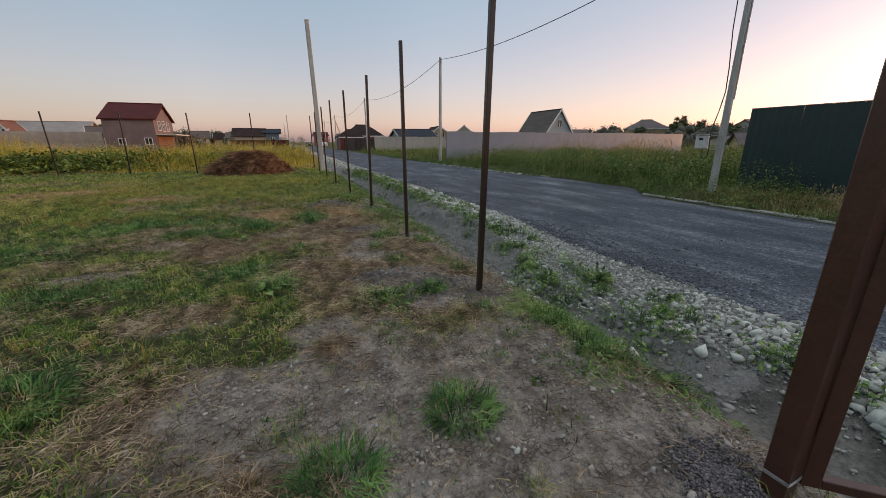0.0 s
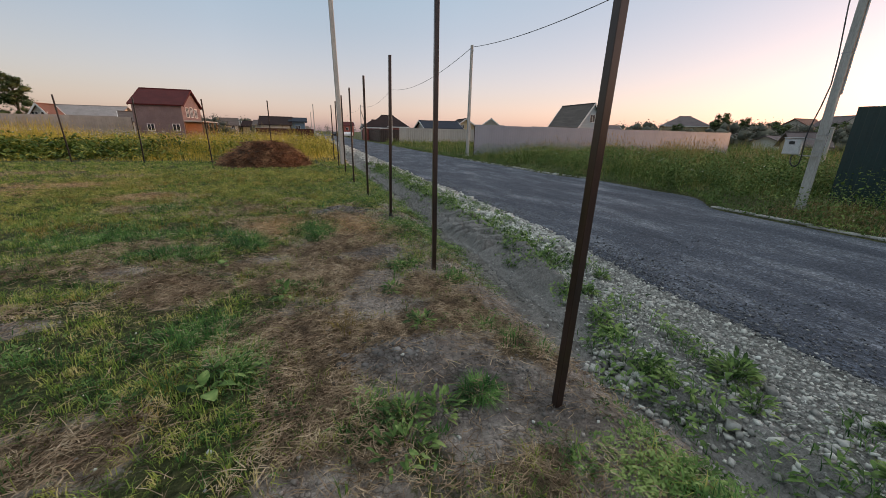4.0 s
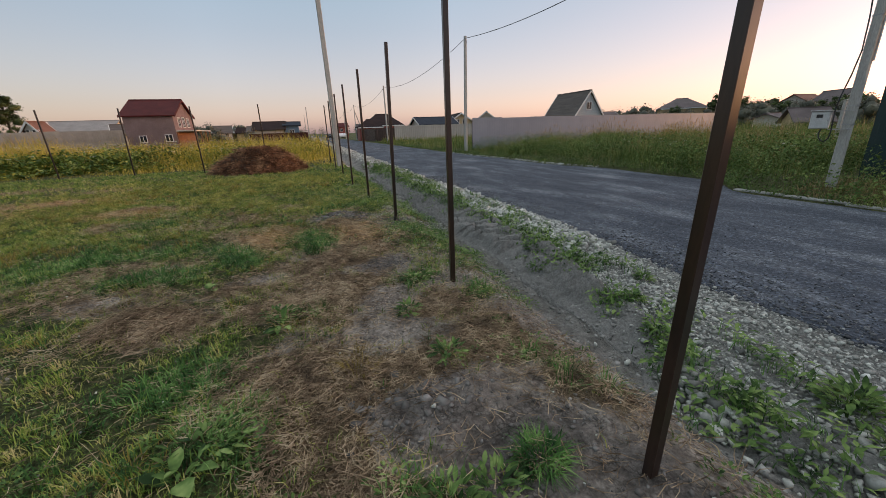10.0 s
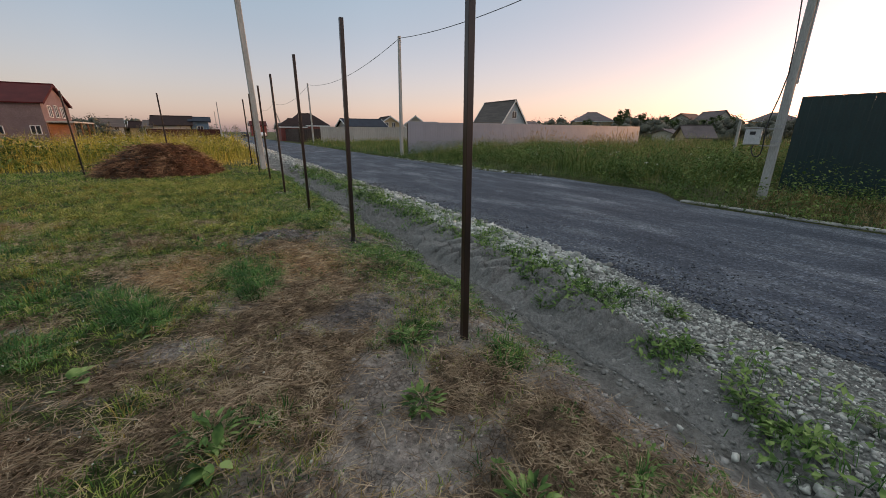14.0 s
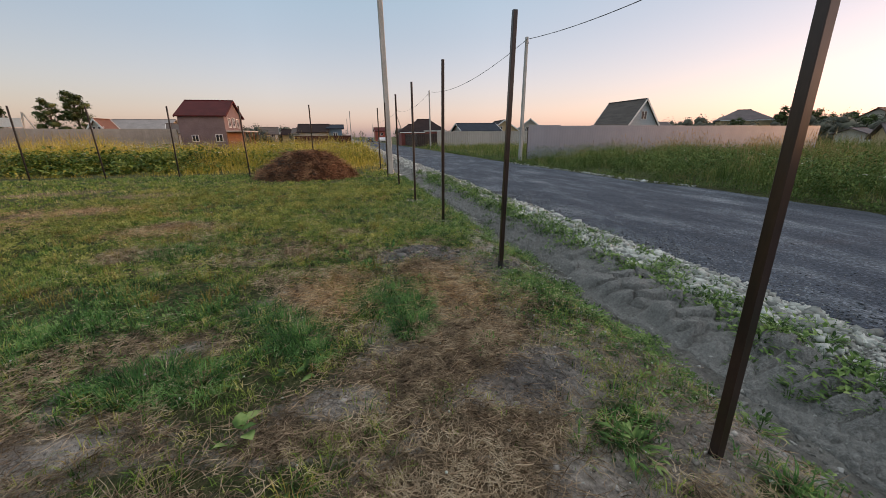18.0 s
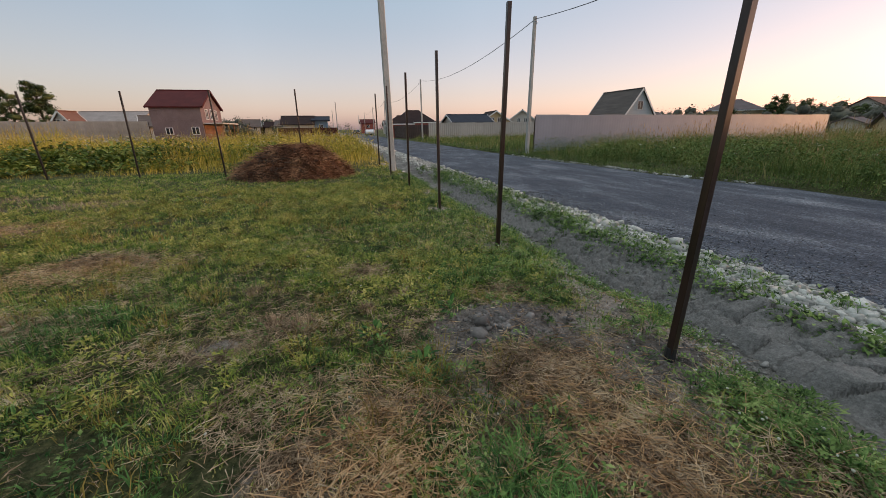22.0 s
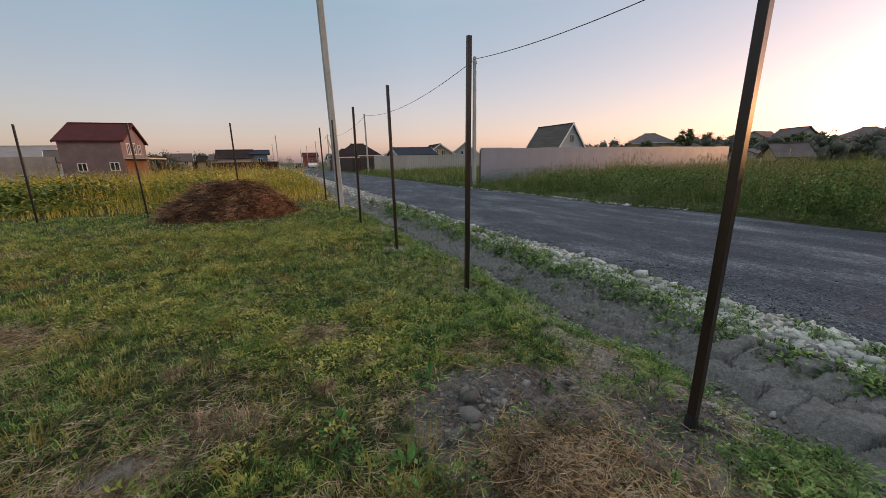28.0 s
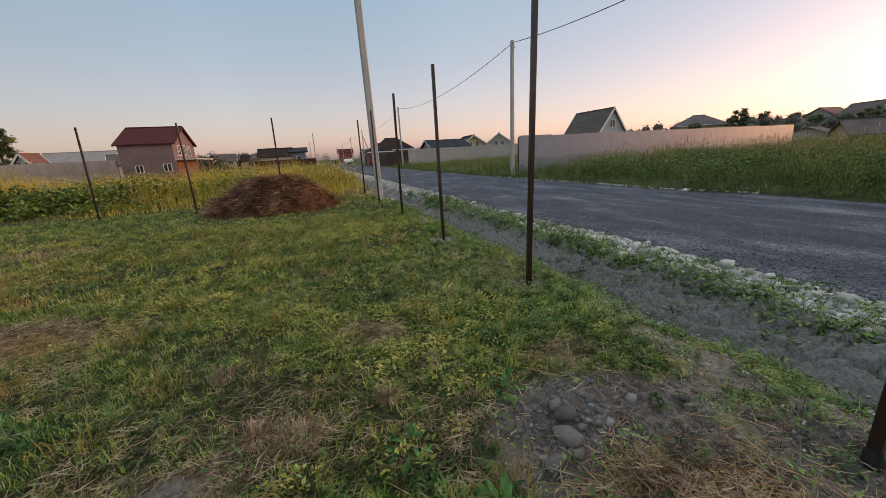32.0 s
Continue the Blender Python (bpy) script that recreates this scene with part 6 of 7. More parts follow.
s = rng.gamma(2, 0.013, len(x)) + 0.01
stuff("soil_lumps", rock_arrays(on_ground(x, y, s * 0.02), s, 0.75, 0.3), M_CLOD, "large lumps of dug grey soil", "soil")
x, y = scatter(170, -2.5, 0.4, -2.6, 3)
s = rng.gamma(2, 0.006, len(x)) + 0.006
stuff("scattered_pebbles", rock_arrays(on_ground(x, y, s * 0.1), s), M_STONE, "scattered pale pebbles on soil", "stones")

clod = tri_mesh("soil_clod", *stone_arrays(np.zeros((1, 3)), np.array([0.14]), 0.6, 0.2), M_CLOD, True)
clod.location = (-0.95, 5.62, hz(-0.95, 5.62) + 0.015)
tagged(clod, "single large clod of dry grey soil", "clod")

# clay lumps and crumbs in the ditch
def cracked(x, y, sx, sy, seed):
    """Cracked cells: height offset and tilt of the nearest cell, and how near its border is."""
    u, v = x / sx, y / sy
    iu, iv = np.floor(u), np.floor(v)
    best, second, val = np.full(x.shape, 9.0), np.full(x.shape, 9.0), np.zeros(x.shape)

    def h(a, b, k):
        q = np.sin(a * 127.1 + b * 311.7 + (seed + k) * 74.7) * 43758.5453
        return q - np.floor(q)

    for du in (-1, 0, 1):
        for dv in (-1, 0, 1):
            a, b = iu + du, iv + dv
            ox, oy = u - a - 0.15 - 0.7 * h(a, b, 0), v - b - 0.15 - 0.7 * h(a, b, 1)
            d = np.hypot(ox, oy)
            tilt = h(a, b, 2) - 0.5 + 0.6 * (h(a, b, 3) - 0.5) * ox + 0.9 * (h(a, b, 4) - 0.5) * oy
            near = d < best
            second = np.where(near, best, np.minimum(second, d))
            val = np.where(near, tilt, val)
            best = np.minimum(best, d)
    return val, second - best


# the cut bank of the ditch: grey clay broken by the digger's teeth
by_ = np.concatenate([np.arange(-1.6, 8.4, 0.0125), np.arange(8.4, 13.5, 0.03)])
bu = np.linspace(0, 1, 72)
BU, BY = np.meshgrid(bu, by_, indexing="ij")
x0, x1 = np.minimum(lip(BY) + 0.72, stone_edge(BY) - 0.35), stone_edge(BY) + 0.12
BX = x0 + (x1 - x0) * BU
wx, wy = BX + 0.05 * (fractal(BX, BY, 6, 231) - 0.5), BY + 0.35 * BX + 0.1 * (fractal(BX, BY, 4, 233) - 0.5)
big, gap = cracked(wx, wy, 0.3, 0.2, 3)
small, gap2 = cracked(wx, wy, 0.075, 0.06, 9)
strong = step(BU + 0.25 * (fractal(BX, BY, 2.0, 243) - 0.5), 0.08, 0.25) * (1 - step(BU, 0.8, 1.0))
blocky = step(BY, 2.9, 3.5) * (1 - 0.85 * step(BY, 5.2, 6.0))
flat = np.clip(0.085 + 0.13 * big, 0.02, 0.18) + 0.02 * (fractal(BX, BY, 9, 237) - 0.5) + 0.014 * (fractal(BX, BY, 28, 239) - 0.5)
teeth = (BY * 6.4 + BX * 2.6 + 0.9 * fractal(BX, BY, 1.7, 245)) % 1.0
ribs_ = 0.1 * np.minimum(teeth / 0.75, (1 - teeth) / 0.25) * step(BY, 1.6, 2.1) * (1 - step(BY, 3.0, 3.5)) * step(BU, 0.3, 0.5) * (1 - step(BU, 0.8, 1.0))
crumbly = (0.035 + 0.04 * step(BY, 5.2, 6.0)) * (small + 0.6) * step(gap2, 0.0, 0.2) * (0.3 + 0.7 * step(BY, 1.4, 2.4))
relief = flat * step(gap, 0.02, 0.1) * strong * blocky + ribs_ + crumbly * (1 - 0.7 * blocky) + 0.018 * np.abs(fractal(BX, BY, 14, 241) - 0.5)
edge = np.minimum(np.minimum(step(BU, 0, 0.1), 1 - step(BU, 0.92, 1.0)), np.minimum(step(BY, -1.6, -1.3), 1 - step(BY, 13.2, 13.5)))
BZ = height(BX, BY) + 0.004 + relief - 0.1 * (1 - edge)
bi = np.arange(BX.size).reshape(BX.shape)
a, b, c, d = bi[:-1, :-1].ravel(), bi[1:, :-1].ravel(), bi[1:, 1:].ravel(), bi[:-1, 1:].ravel()
bank = tri_mesh("clay_bank", np.stack([BX.ravel(), BY.ravel(), BZ.ravel()], 1), np.concatenate([np.stack([a, b, c], 1), np.stack([a, c, d], 1)]), M_CLAY)
tagged(bank, "cut bank of cracked grey clay above a shallow ditch", "ditch bank", kind="structure")
y = np.append(rng.uniform(-2.5, 12, 5000), rng.uniform(4.8, 12, 6500))
m = len(y)
x = lip(y) + 0.15 + rng.uniform(0, 1, m) * (stone_edge(y) - lip(y))
s = rng.gamma(1.5, 0.011, m) + 0.006
stuff("clay_crumbs", rock_arrays(on_ground(x, y, 0.012 * step(x, lip(y) + 0.6, lip(y) + 0.8)), s, 0.65, 0.34), M_CLAYCRUMB, "grey clay crumbs and lumps in the ditch", "clay")

# loose dark gravel on the road, thicker at its edge
y = rng.uniform(-3, 12, 12000)
x = road_left(y) - 0.02 + np.minimum(rng.exponential(0.6, 12000), 5.0)
s = (rng.gamma(3, 0.004, 12000) + 0.005) * (1.15 - 0.4 * step(x, 2.4, 3.6))
on_road = -0.205 + 0.035 * np.sin(np.pi * np.clip((x - road_left(y)) / 5.3, 0, 1)) + 0.004
stuff("road_gravel", rock_arrays(np.stack([x, y, on_road], 1), s, 0.7), M_GRAVEL, "loose dark crushed stone on the road", "gravel")
y = rng.uniform(11, 24, 260)
x = road_right(y) + rng.normal(0.05, 0.08, 260)
s = rng.uniform(0.03, 0.12, 260)
stuff("verge_stones", rock_arrays(on_ground(x, y, s * 0.2), s), M_STONE, "pale stones along the far road edge", "stones")
# broken stones and chips that rolled down the bank
y = np.append(rng.normal(0.5, 0.3, 330), rng.uniform(-1.4, 3.2, 130))
x = stone_edge(y) - 0.02 - rng.exponential(0.1, 460)
ok = x > lip(y) + 0.35
x, y = x[ok], y[ok]
s = rng.gamma(1.6, 0.013, len(x)) + 0.012
stuff("bank_stones", rock_arrays(on_ground(x, y, s * 0.2 + 0.02), s, 0.75, 0.3), M_CHIP, "pale broken stones that rolled down the ditch bank", "stones")
# purple-grey gravel spilled by the gate
q = rng.normal(0, 1, (2400, 2))
x, y = 0.04 + 0.08 * q[:, 0], -1.84 + 0.07 * q[:, 1]
s = rng.uniform(0.009, 0.018, 2400)
stuff("granite_gravel", rock_arrays(on_ground(x, y, rng.uniform(0.0, 0.015, 2400)), s), M_PURPLE, "small spill of purple-grey granite gravel by the gate", "gravel")

# ---- the heap of hay and roots ----
heap = thing("compost_heap", -3.0, 15.85, hz(-3.0, 15.85), "brown heap of old hay, roots and weeds on the grass", "compost heap")


def heap_z(x, y):
    q = ((x - 0.22 * (1 - np.minimum(np.abs(x) / 1.9, 1))) / 1.74) ** 2 + (y / 1.2) ** 2
    lobes = 0.5 + 0.7 * fractal(x, y, 1.3, 181) + 0.35 * np.abs(fractal(x, y, 2.6, 187) - 0.5)
    return 1.1 * np.clip(1 - q, 0, 1) ** 0.95 * lobes + 0.32 * (fractal(x, y, 3.4, 183) - 0.5) * np.clip(1.1 - q, 0, 1) - 0.03


hx, hy = np.meshgrid(np.linspace(-2.2, 2.2, 60), np.linspace(-1.3, 1.3, 36), indexing="ij")
hi = np.arange(hx.size).reshape(hx.shape)
a, b, c, d = hi[:-1, :-1].ravel(), hi[1:, :-1].ravel(), hi[1:, 1:].ravel(), hi[:-1, 1:].ravel()
core = tri_mesh("core", np.stack([hx.ravel(), hy.ravel(), heap_z(hx, hy).ravel()], 1), np.concatenate([np.stack([a, b, c], 1), np.stack([a, c, d], 1)]), surface("rotted_hay", (0.07, 0.035, 0.022), (0.17, 0.09, 0.055), 3, 0.95, 0, 0.8, 30), True)
core.parent = heap
n = 20000
x, y = rng.uniform(-2.1, 2.1, n), rng.uniform(-1.25, 1.25, n)
k = heap_z(x, y) > 0.0
x, y = x[k], y[k]
n = len(x)
hay = tri_mesh("hay", *straw_arrays(np.stack([x, y, heap_z(x, y) + rng.uniform(-0.02, 0.06, n)], 1), rng.uniform(0.1, 0.45, n), rng.uniform(0.004, 0.014, n), rng.uniform(0, 6.283, n), rng.uniform(-0.8, 0.3, n)), M_HAY)
hay.parent = heap
# bark-dark stalks over the left flank paint the heap's shaded side
n = 1700
x, y = rng.normal(-0.9, 0.6, n), rng.uniform(-1.25, 1.1, n)
k = heap_z(x, y) > 0.0
x, y = x[k], y[k]
n = len(x)
rot = tri_mesh("shade_side_litter", *straw_arrays(np.stack([x, y, heap_z(x, y) + rng.uniform(0.0, 0.09, n)], 1), rng.uniform(0.1, 0.4, n), rng.uniform(0.006, 0.018, n), rng.uniform(0, 6.283, n), rng.uniform(-0.8, 0.3, n)), M_BARK)
rot.parent = heap
tagged(rot, "dark stalks on the heap's left, standing in for its shaded side", kind="stuff")


# ---- tall meadow behind the plot and across the road ----
def meadow(name, n, x0, x1, y0, y1, hs, ws, mat, label, heads=0.25, keep=None, top=M_TALLDRY, rise=None):
    x, y = scatter(n, x0, x1, y0, y1)
    clump = fractal(x, y, 0.6, 191)
    ok = rng.uniform(0, 1, n) < 0.35 + 0.9 * clump
    if keep is not None:
        ok &= keep(x, y)
    x, y, clump = x[ok], y[ok], clump[ok]
    m = len(x)
    h = rng.uniform(*hs, m) * (0.15 + 0.8 * clump + 1.1 * step(fractal(x, y, 0.3, 195), 0.3, 0.8) ** 1.3)
    if rise is not None:
        h = h * (0.22 + 0.78 * rise(x, y))
    yaw, lean = rng.uniform(0, 6.283, m), rng.uniform(0.1, 1.15, m)
    p = on_ground(x, y, -0.02)
    stuff(name, blade_arrays(p, h, rng.uniform(*ws, m), yaw, lean), mat, label, "tall grass")
    k = rng.uniform(0, 1, m) < heads
    p2, mm = p[k] + np.array([0, 0, 1.0]) * (h[k] * 0.8)[:, None], int(k.sum())
    stuff("seed_heads", leaf_arrays(p2, h[k] * rng.uniform(0.15, 0.3, mm), rng.uniform(0.012, 0.03, mm), rng.uniform(0, 6.283, mm), rng.uniform(0.9, 1.5, mm)), top, "dry grass seed heads over the meadow", "tall grass")


def leafage(name, n, x0, x1, y0, y1, hs, size, mat, label, keep=None, rise=None):
    x, y = scatter(n, x0, x1, y0, y1)
    clump = fractal(x, y, 0.8, 201)
    ok = rng.uniform(0, 1, n) < step(clump, 0.35, 0.65)
    if keep is not None:
        ok &= keep(x, y)
    x, y, clump = x[ok], y[ok], clump[ok]
    m = len(x)
    s = rng.uniform(*size, m)
    hs = hs if rise is None else hs * (0.2 + 0.8 * rise(x, y))
    stuff(name, leaf_arrays(on_ground(x, y, rng.uniform(0.1, 1.0, m) * hs * (0.5 + clump)), s, s * rng.uniform(0.4, 0.75, m), rng.uniform(0, 6.283, m), rng.uniform(-0.5, 0.9, m)), mat, label, "weeds")


def verge(x, y):
    return (x > road_right(y) + 0.1 + 0.3 * fractal(y, y * 0, 0.8, 211)) & ((np.abs(y - 4.27) > 0.16) | (np.abs(x - 9.45) > 0.25))


def from_road(x, y):
    return step(x - road_right(y), 0.0, 2.4)


def behind_plot(x, y):
    return step(y - 17.6 + 0.13 * x, 0.0, 4.0)


def open_verge(x, y):
    return verge(x, y) & ~((x > 10.6) & (y < 5.2)) & (y < 24.1)


meadow("verge_grass", 70000, 8.1, 26.0, 2.5, 25.0, (0.45, 0.95), (0.006, 0.014), M_TALL, "tall wild grass and weeds across the road", 0.05, open_verge, rise=from_road)
leafage("verge_weeds", 60000, 8.2, 20.0, 2.5, 25.0, 0.85, (0.04, 0.11), M_NETTLE, "leafy green weeds along the verge", open_verge, from_road)
meadow("verge_grass", 14000, 8.1, 10.7, -8.0, 4.5, (0.15, 0.55), (0.006, 0.014), M_TALLDRY, "dry weeds below the green fence", 0.2, verge)
meadow("verge_grass", 13000, 13.5, 27.0, 6.0, 25.0, (0.7, 1.15), (0.006, 0.015), M_TAN, "dry tan grass tops across the road", 0.3, open_verge, rise=from_road)
leafage("verge_weeds", 7000, 8.5, 10.7, -8.0, 4.5, 0.42, (0.03, 0.08), M_NETTLE, "leafy weeds below the green fence", verge)
meadow("verge_grass", 18000, 26.0, 60.0, 8.0, 45.0, (0.6, 1.2), (0.02, 0.045), M_TALL, "far part of the wild meadow", 0.25, lambda x, y: (y < 24.0) | (x > 40))
meadow("verge_grass", 24000, 8.2, 31.0, 25.0, 58.0, (0.35, 0.75), (0.015, 0.035), M_TALL, "grass strip beside the road", 0.12, lambda x, y: x > road_right(y) + 0.2)
meadow("back_meadow", 44000, -30.0, 0.4, 17.0, 34.0, (0.6, 1.15), (0.01, 0.024), M_MEADOW, "tall yellow-green meadow behind the plot", 0.18, lambda x, y: y > 17.2 - 0.12 * x, rise=behind_plot)
leafage("hogweed_leaves", 19000, -26.0, -3.5, 17.4, 24.0, 0.7, (0.12, 0.3), M_HOGWEED, "broad green hogweed leaves behind the plot", lambda x, y: y > 17.8 - 0.12 * x, behind_plot)
leafage("meadow_leaves", 26000, -27.0, 0.2, 17.6, 31.0, 0.95, (0.06, 0.17), M_MEADOW, "bushy yellow-green weeds of the back meadow", lambda x, y: y > 17.6 - 0.12 * x, behind_plot)
meadow("back_meadow", 22000, -60.0, 0.6, 34.0, 62.0, (0.9, 1.45), (0.03, 0.06), M_MEADOW, "far yellow-green meadow", 0.2, lambda x, y: ~((x > -23) & (x < -12.5) & (y > 50)))
meadow("left_meadow", 18000, -45.0, -14.0, 2.0, 19.0, (0.4, 0.9), (0.015, 0.03), M_MEADOW, "rough meadow beside the plot", 0.2)


def crown_arrays(blobs, n, size):
    vs = []
    for cx, cy, cz, r, rz_ in blobs:
        q = rng.normal(0, 1, (n, 3))
        q /= np.linalg.norm(q, axis=1)[:, None]
        q *= (rng.uniform(0.25, 1, n) ** 0.4 * (0.75 + 0.5 * rng.uniform(0, 1, n)))[:, None]
        vs.append(q * [r, r, rz_] + [cx, cy, cz])
    p = np.concatenate(vs)
    m = len(p)
    s = rng.uniform(0.6, 1.3, m) * size
    return leaf_arrays(p, s, s * 0.7, rng.uniform(0, 6.283, m), rng.uniform(-0.9, 0.9, m))


def dense_crown(blobs, n, size):
    """A crown of leaf clumps: an uneven dark inside with loose leaves all over it."""
    b_ = np.array(blobs)
    return join_arrays(stone_arrays(b_[:, :3], 1.45 * b_[:, 3], float(np.mean(b_[:, 4] / b_[:, 3])), 0.3), crown_arrays(blobs, n, size))


# low weeds creeping out to the far edge of the road
y = rng.uniform(-8, 40, 15000)
x = road_right(y) + rng.gamma(2.0, 0.16, len(y)) - 0.08
keep = rng.uniform(0, 1, len(y)) < 0.25 + step(fractal(x, y, 1.3, 213), 0.35, 0.65)
x, y = x[keep], y[keep]
m = len(x)
stuff("edge_weeds", leaf_arrays(on_ground(x, y, rng.uniform(0.0, 0.16, m)), rng.uniform(0.04, 0.11, m), rng.uniform(0.02, 0.05, m), rng.uniform(0, 6.283, m), rng.uniform(-0.2, 1.1, m)), M_NETTLE, "low weeds creeping over the far road edge", "weeds")


# bushy weeds standing out of the verge and the back meadow
def weed_bushes(n, x0, x1, y0, y1, rs, leaf, per, label, keep=None, mat=M_NETTLE):
    blobs_ = []
    while len(blobs_) < n:
        x, y = float(rng.uniform(x0, x1)), float(rng.uniform(y0, y1))
        if keep is not None and not bool(keep(np.array([x]), np.array([y]))[0]):
            continue
        r = rng.uniform(*rs)
        blobs_.append((x, y, hz(x, y) + 0.75 * r, r, r * rng.uniform(0.8, 1.2)))
    stuff("weed_bushes", crown_arrays(blobs_, per, leaf), mat, label, "weeds")


weed_bushes(240, 9.4, 21.0, 5.0, 23.6, (0.2, 0.62), 0.08, 190, "bushy dark green nettles and weeds across the road", lambda x, y: (x > road_right(y) + 0.5) & ~((x > 10.4) & (y < 5.4)))
weed_bushes(22, 8.7, 10.5, -7.0, 4.2, (0.12, 0.3), 0.05, 180, "low bushy weeds below the green fence", lambda x, y: (x > road_right(y) + 0.4) & (np.abs(y - 3.9) > 0.9))
weed_bushes(60, -24.0, -4.0, 18.8, 23.0, (0.25, 0.6), 0.17, 130, "rounded clumps of broad-leaved weeds behind the plot", lambda x, y: (y > 18.8 - 0.13 * x) & (fractal(x, y, 0.35, 203) > 0.45), M_HOGWEED)
# umbels
x, y = scatter(420, -28, -1.5, 18.5, 45)
p = on_ground(x, y, rng.uniform(0.75, 1.2, len(x)))
k = np.repeat(p, 7, 0) + rng.normal(0, 0.05, (7 * len(p), 3)) * [1, 1, 0.25]
stuff("umbel_flowers", leaf_arrays(k, np.full(len(k), 0.05), np.full(len(k), 0.05), rng.uniform(0, 6.283, len(k)), rng.uniform(-0.3, 0.3, len(k))), M_UMBEL, "white umbel flower heads over the meadow", "flowers")
x, y = scatter(60, 8.8, 18, 6, 22)
p = on_ground(x, y, rng.uniform(0.5, 0.9, len(x)))
k = np.repeat(p, 7, 0) + rng.normal(0, 0.035, (7 * len(p), 3)) * [1, 1, 0.25]
stuff("umbel_flowers", leaf_arrays(k, np.full(len(k), 0.04), np.full(len(k), 0.04), rng.uniform(0, 6.283, len(k)), rng.uniform(-0.3, 0.3, len(k))), M_UMBEL, "white umbel flowers in the verge weeds", "flowers")


# ---- trees ----
def tree(x, y, h, r, shape, label, n=230, leaf=0.03):
    t = thing("tree", x, y, -0.25, label, "tree")
    bm = bmesh.new()
    add_rod(bm, (0, 0, 0), (0.05 * h * 0.3, 0, h * 0.55), 0.035 * h * 0.7, 0.02 * h * 0.7, 8)
    add_rod(bm, (0.05 * h * 0.3, 0, h * 0.55), (0.0, 0.1, h * 0.9), 0.02 * h * 0.7, 0.006 * h, 6)
    blobs = []
    for k in range(16):
        a = k * 2.4 + rng.uniform(-0.4, 0.4)
        u = (k + 0.5) / 16
        if shape == "pine":
            z, rr_ = h * (0.5 + 0.44 * u), r * (1.1 - 0.55 * u) * rng.uniform(0.6, 1.1)
        elif shape == "cone":
            z, rr_ = h * (0.12 + 0.84 * u), r * (1.05 - 0.9 * u) * rng.uniform(0.7, 1.1)
        else:
            z, rr_ = h * (0.25 + 0.68 * u), r * math.sin(math.pi * (0.18 + 0.72 * u)) * rng.uniform(0.6, 1.1)
        cx, cy = rr_ * 0.75 * math.cos(a), rr_ * 0.75 * math.sin(a)
        blobs.append((cx, cy, z, max(0.25 * r, rr_ * 0.55), max(0.2 * r, rr_ * 0.34)))
        add_rod(bm, (0, 0, max(0.1 * h, z - 0.12 * h)), (cx, cy, z), 0.007 * h, 0.003 * h, 5)
    part("trunk", bm, M_BARK, t)
    c = tri_mesh("crown", *dense_crown(blobs, n, leaf * h), M_TREE)
    c.parent = t


tree(-45.5, 80.5, 9.6, 2.2, "pine", "tall pine with a flat open crown beside small houses")
tree(-48.3, 79.0, 8.4, 2.1, "round", "dense dark broadleaf tree behind a grey fence")
tree(-54.4, 78.5, 7.1, 1.6, "cone", "young spruce behind a grey fence")
tree(-56.4, 78.0, 7.3, 2.0, "round", "broadleaf tree behind a grey fence")
tree(-58.6, 77.0, 6.0, 2.2, "round", "low bushy tree behind a grey fence")
tree(-43.6, 78.5, 4.4, 1.8, "round", "bush beside a small house")
tree(-34.0, 95.0, 6.0, 2.0, "round", "tree behind a pale barn")
for x, y, h, r, s in ((89.0, 64.0, 7.7, 2.6, "round"), (95.0, 63.0, 6.8, 2.4, "round"), (97.0, 58.0, 5.8, 2.6, "round"), (82.0, 47.0, 4.6, 2.4, "round"), (78.0, 40.0, 4.2, 2.6, "round"), (84.0, 38.0, 4.8, 2.6, "round"), (92.0, 44.0, 5.4, 2.4, "round"), (84.0, 60.0, 5.6, 1.4, "cone"), (78.0, 66.0, 5.0, 2.2, "round"), (104.0, 66.0, 6.0, 2.4, "round")):
    tree(x, y, h, r, s, "distant broadleaf tree behind the houses" if s == "round" else "distant young spruce behind the houses", 80, 0.055)

# far hedges and woods, in leaf colours greyed to imitate haze
blobs = []


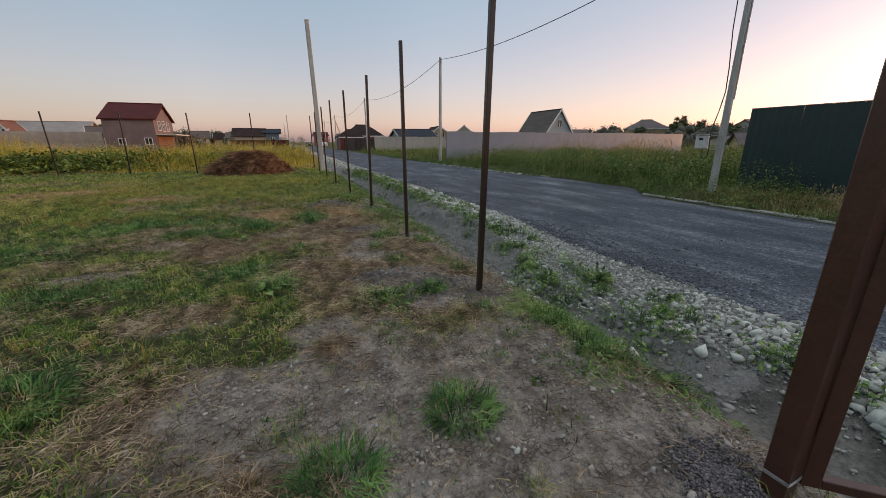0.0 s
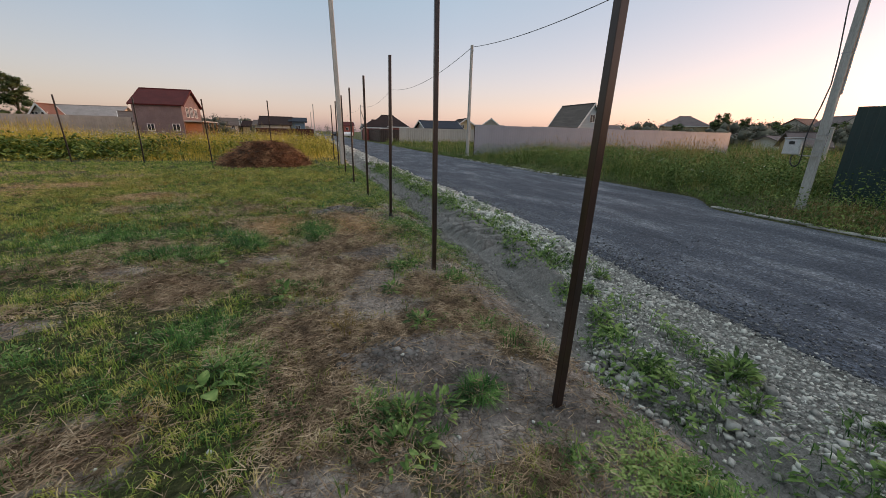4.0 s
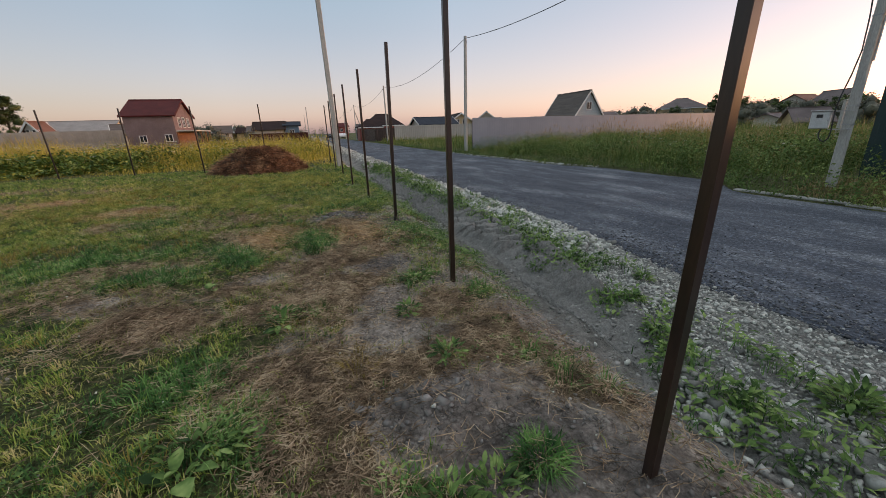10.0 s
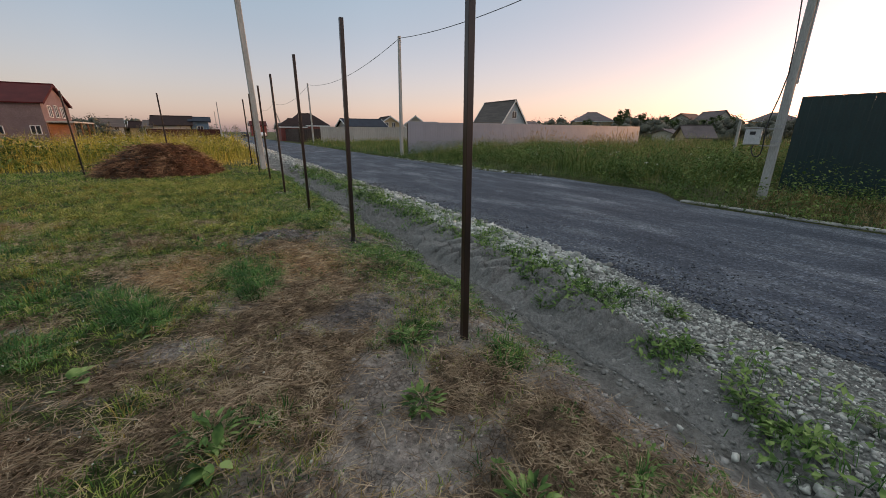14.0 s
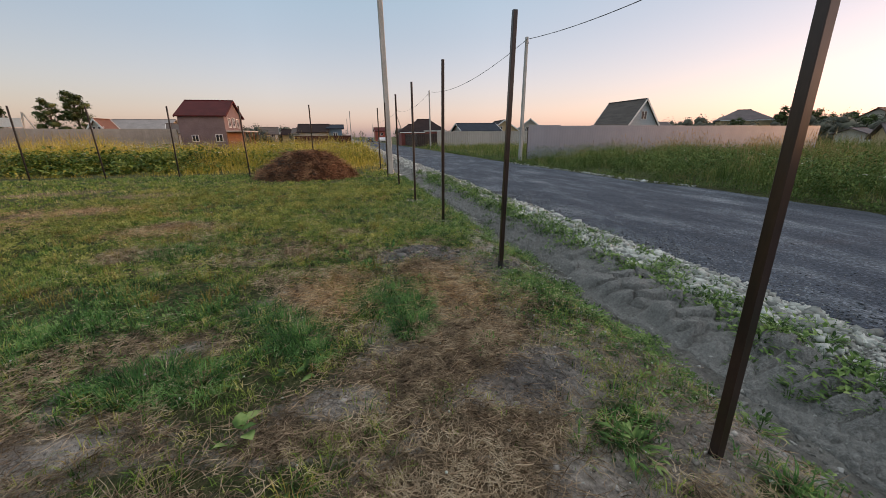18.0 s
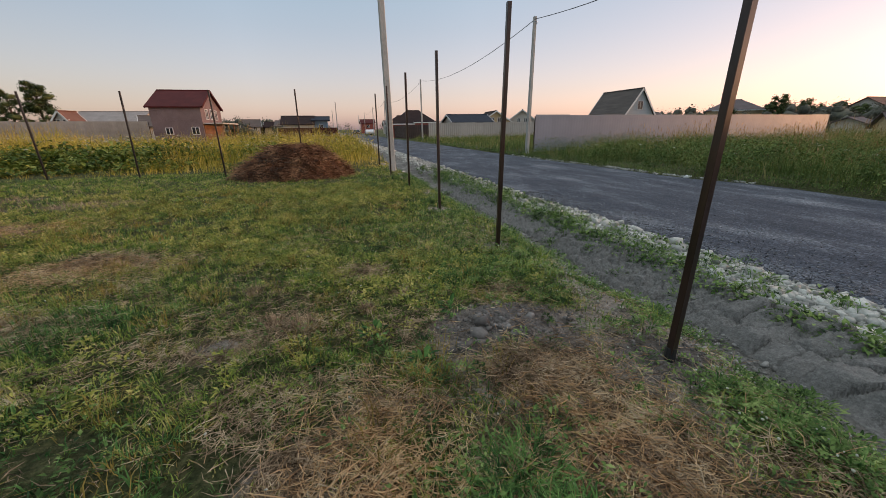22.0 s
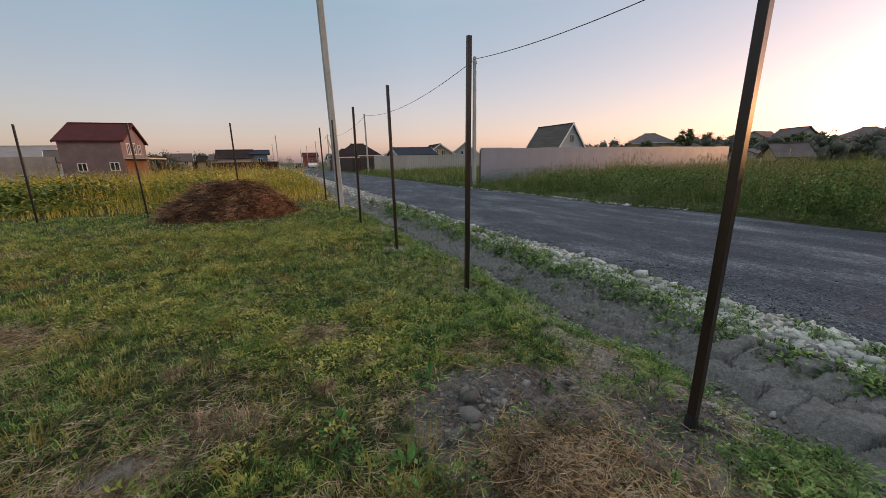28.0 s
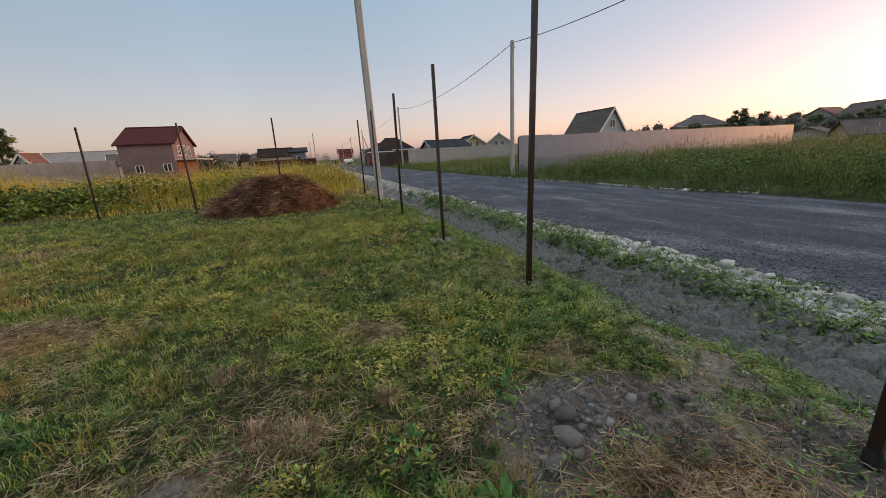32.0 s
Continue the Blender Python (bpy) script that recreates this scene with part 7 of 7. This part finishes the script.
def wood(n, az0, az1, d0, d1, h0, h1):
    for _ in range(n):
        az, dist, h = radians(rng.uniform(az0, az1)), rng.uniform(d0, d1), rng.uniform(h0, h1)
        x, y = -1.5 + dist * math.sin(az), 2 + dist * math.cos(az)
        for k in range(3):
            blobs.append((x + rng.uniform(-1.5, 1.5), y + rng.uniform(-1.5, 1.5), h * (0.25 + 0.25 * k) - 0.2, h * (0.42 - 0.1 * k), h * 0.3))


wood(40, -5, 18, 220, 260, 4, 6)
wood(40, 110, 330, 90, 160, 4, 8)
stuff("far_woods", crown_arrays(blobs, 36, 0.6), M_HAZETREE, "dark distant woods behind the village", "woods")

blobs = []
wood(70, -16, -3, 125, 160, 3.8, 6.0)
wood(34, 12, 40, 130, 170, 3.0, 4.6)
wood(34, -28, -15, 130, 160, 3.4, 5.0)
wood(44, 39, 52, 120, 150, 4.6, 6.2)
wood(90, 46, 68, 120, 150, 4.6, 6.8)
stuff("tree_line", dense_crown(blobs, 30, 0.5), M_HAZETREE, "dark far line of trees and hedges along the horizon", "woods")
blobs = []
wood(60, 44, 60, 96, 112, 3.0, 4.3)
wood(120, 56, 86, 78, 100, 3.0, 4.8)
stuff("hedge", dense_crown(blobs, 60, 0.32), M_HAZETREE, "dark uneven hedge line beyond the weeds", "hedge")

# ---- the slanted concrete posts and board by the trees ----
frame_ob = thing("concrete_frame", -46.5, 69.5, -0.2, "pale slanted concrete pole supports with a board", "pole support")
for a_, b_ in (((0, 0, 0), (0.8, 0, 5.4)), ((3.2, 0, 0), (0.9, 0, 5.2)), ((-2.2, 0, 0), (-1.4, 0, 4.9))):
    bm = bmesh.new()
    add_rod(bm, a_, b_, 0.16, 0.12, 6)
    part("strut", bm, M_CONCRETE, frame_ob)
part("board", box_bm(-2.6, 0.6, -0.2, -0.12, 3.4, 4.6), M_TRIM, frame_ob, "pale board")

# ---- litter ----
for x, y, s in ((8.72, 12.7, 0.24), (8.3, 21.0, 0.16), (0.35, 16.0, 0.2)):
    v, t = stone_arrays(np.array([[0, 0, 0.02]]), np.array([s]), 0.35, 0.35)
    o = tri_mesh("plastic_scrap", v, t, M_PLASTIC)
    o.location = (x, y, max(hz(x, y), -0.21))
    tagged(o, "crumpled scrap of white plastic on the roadside", "litter")
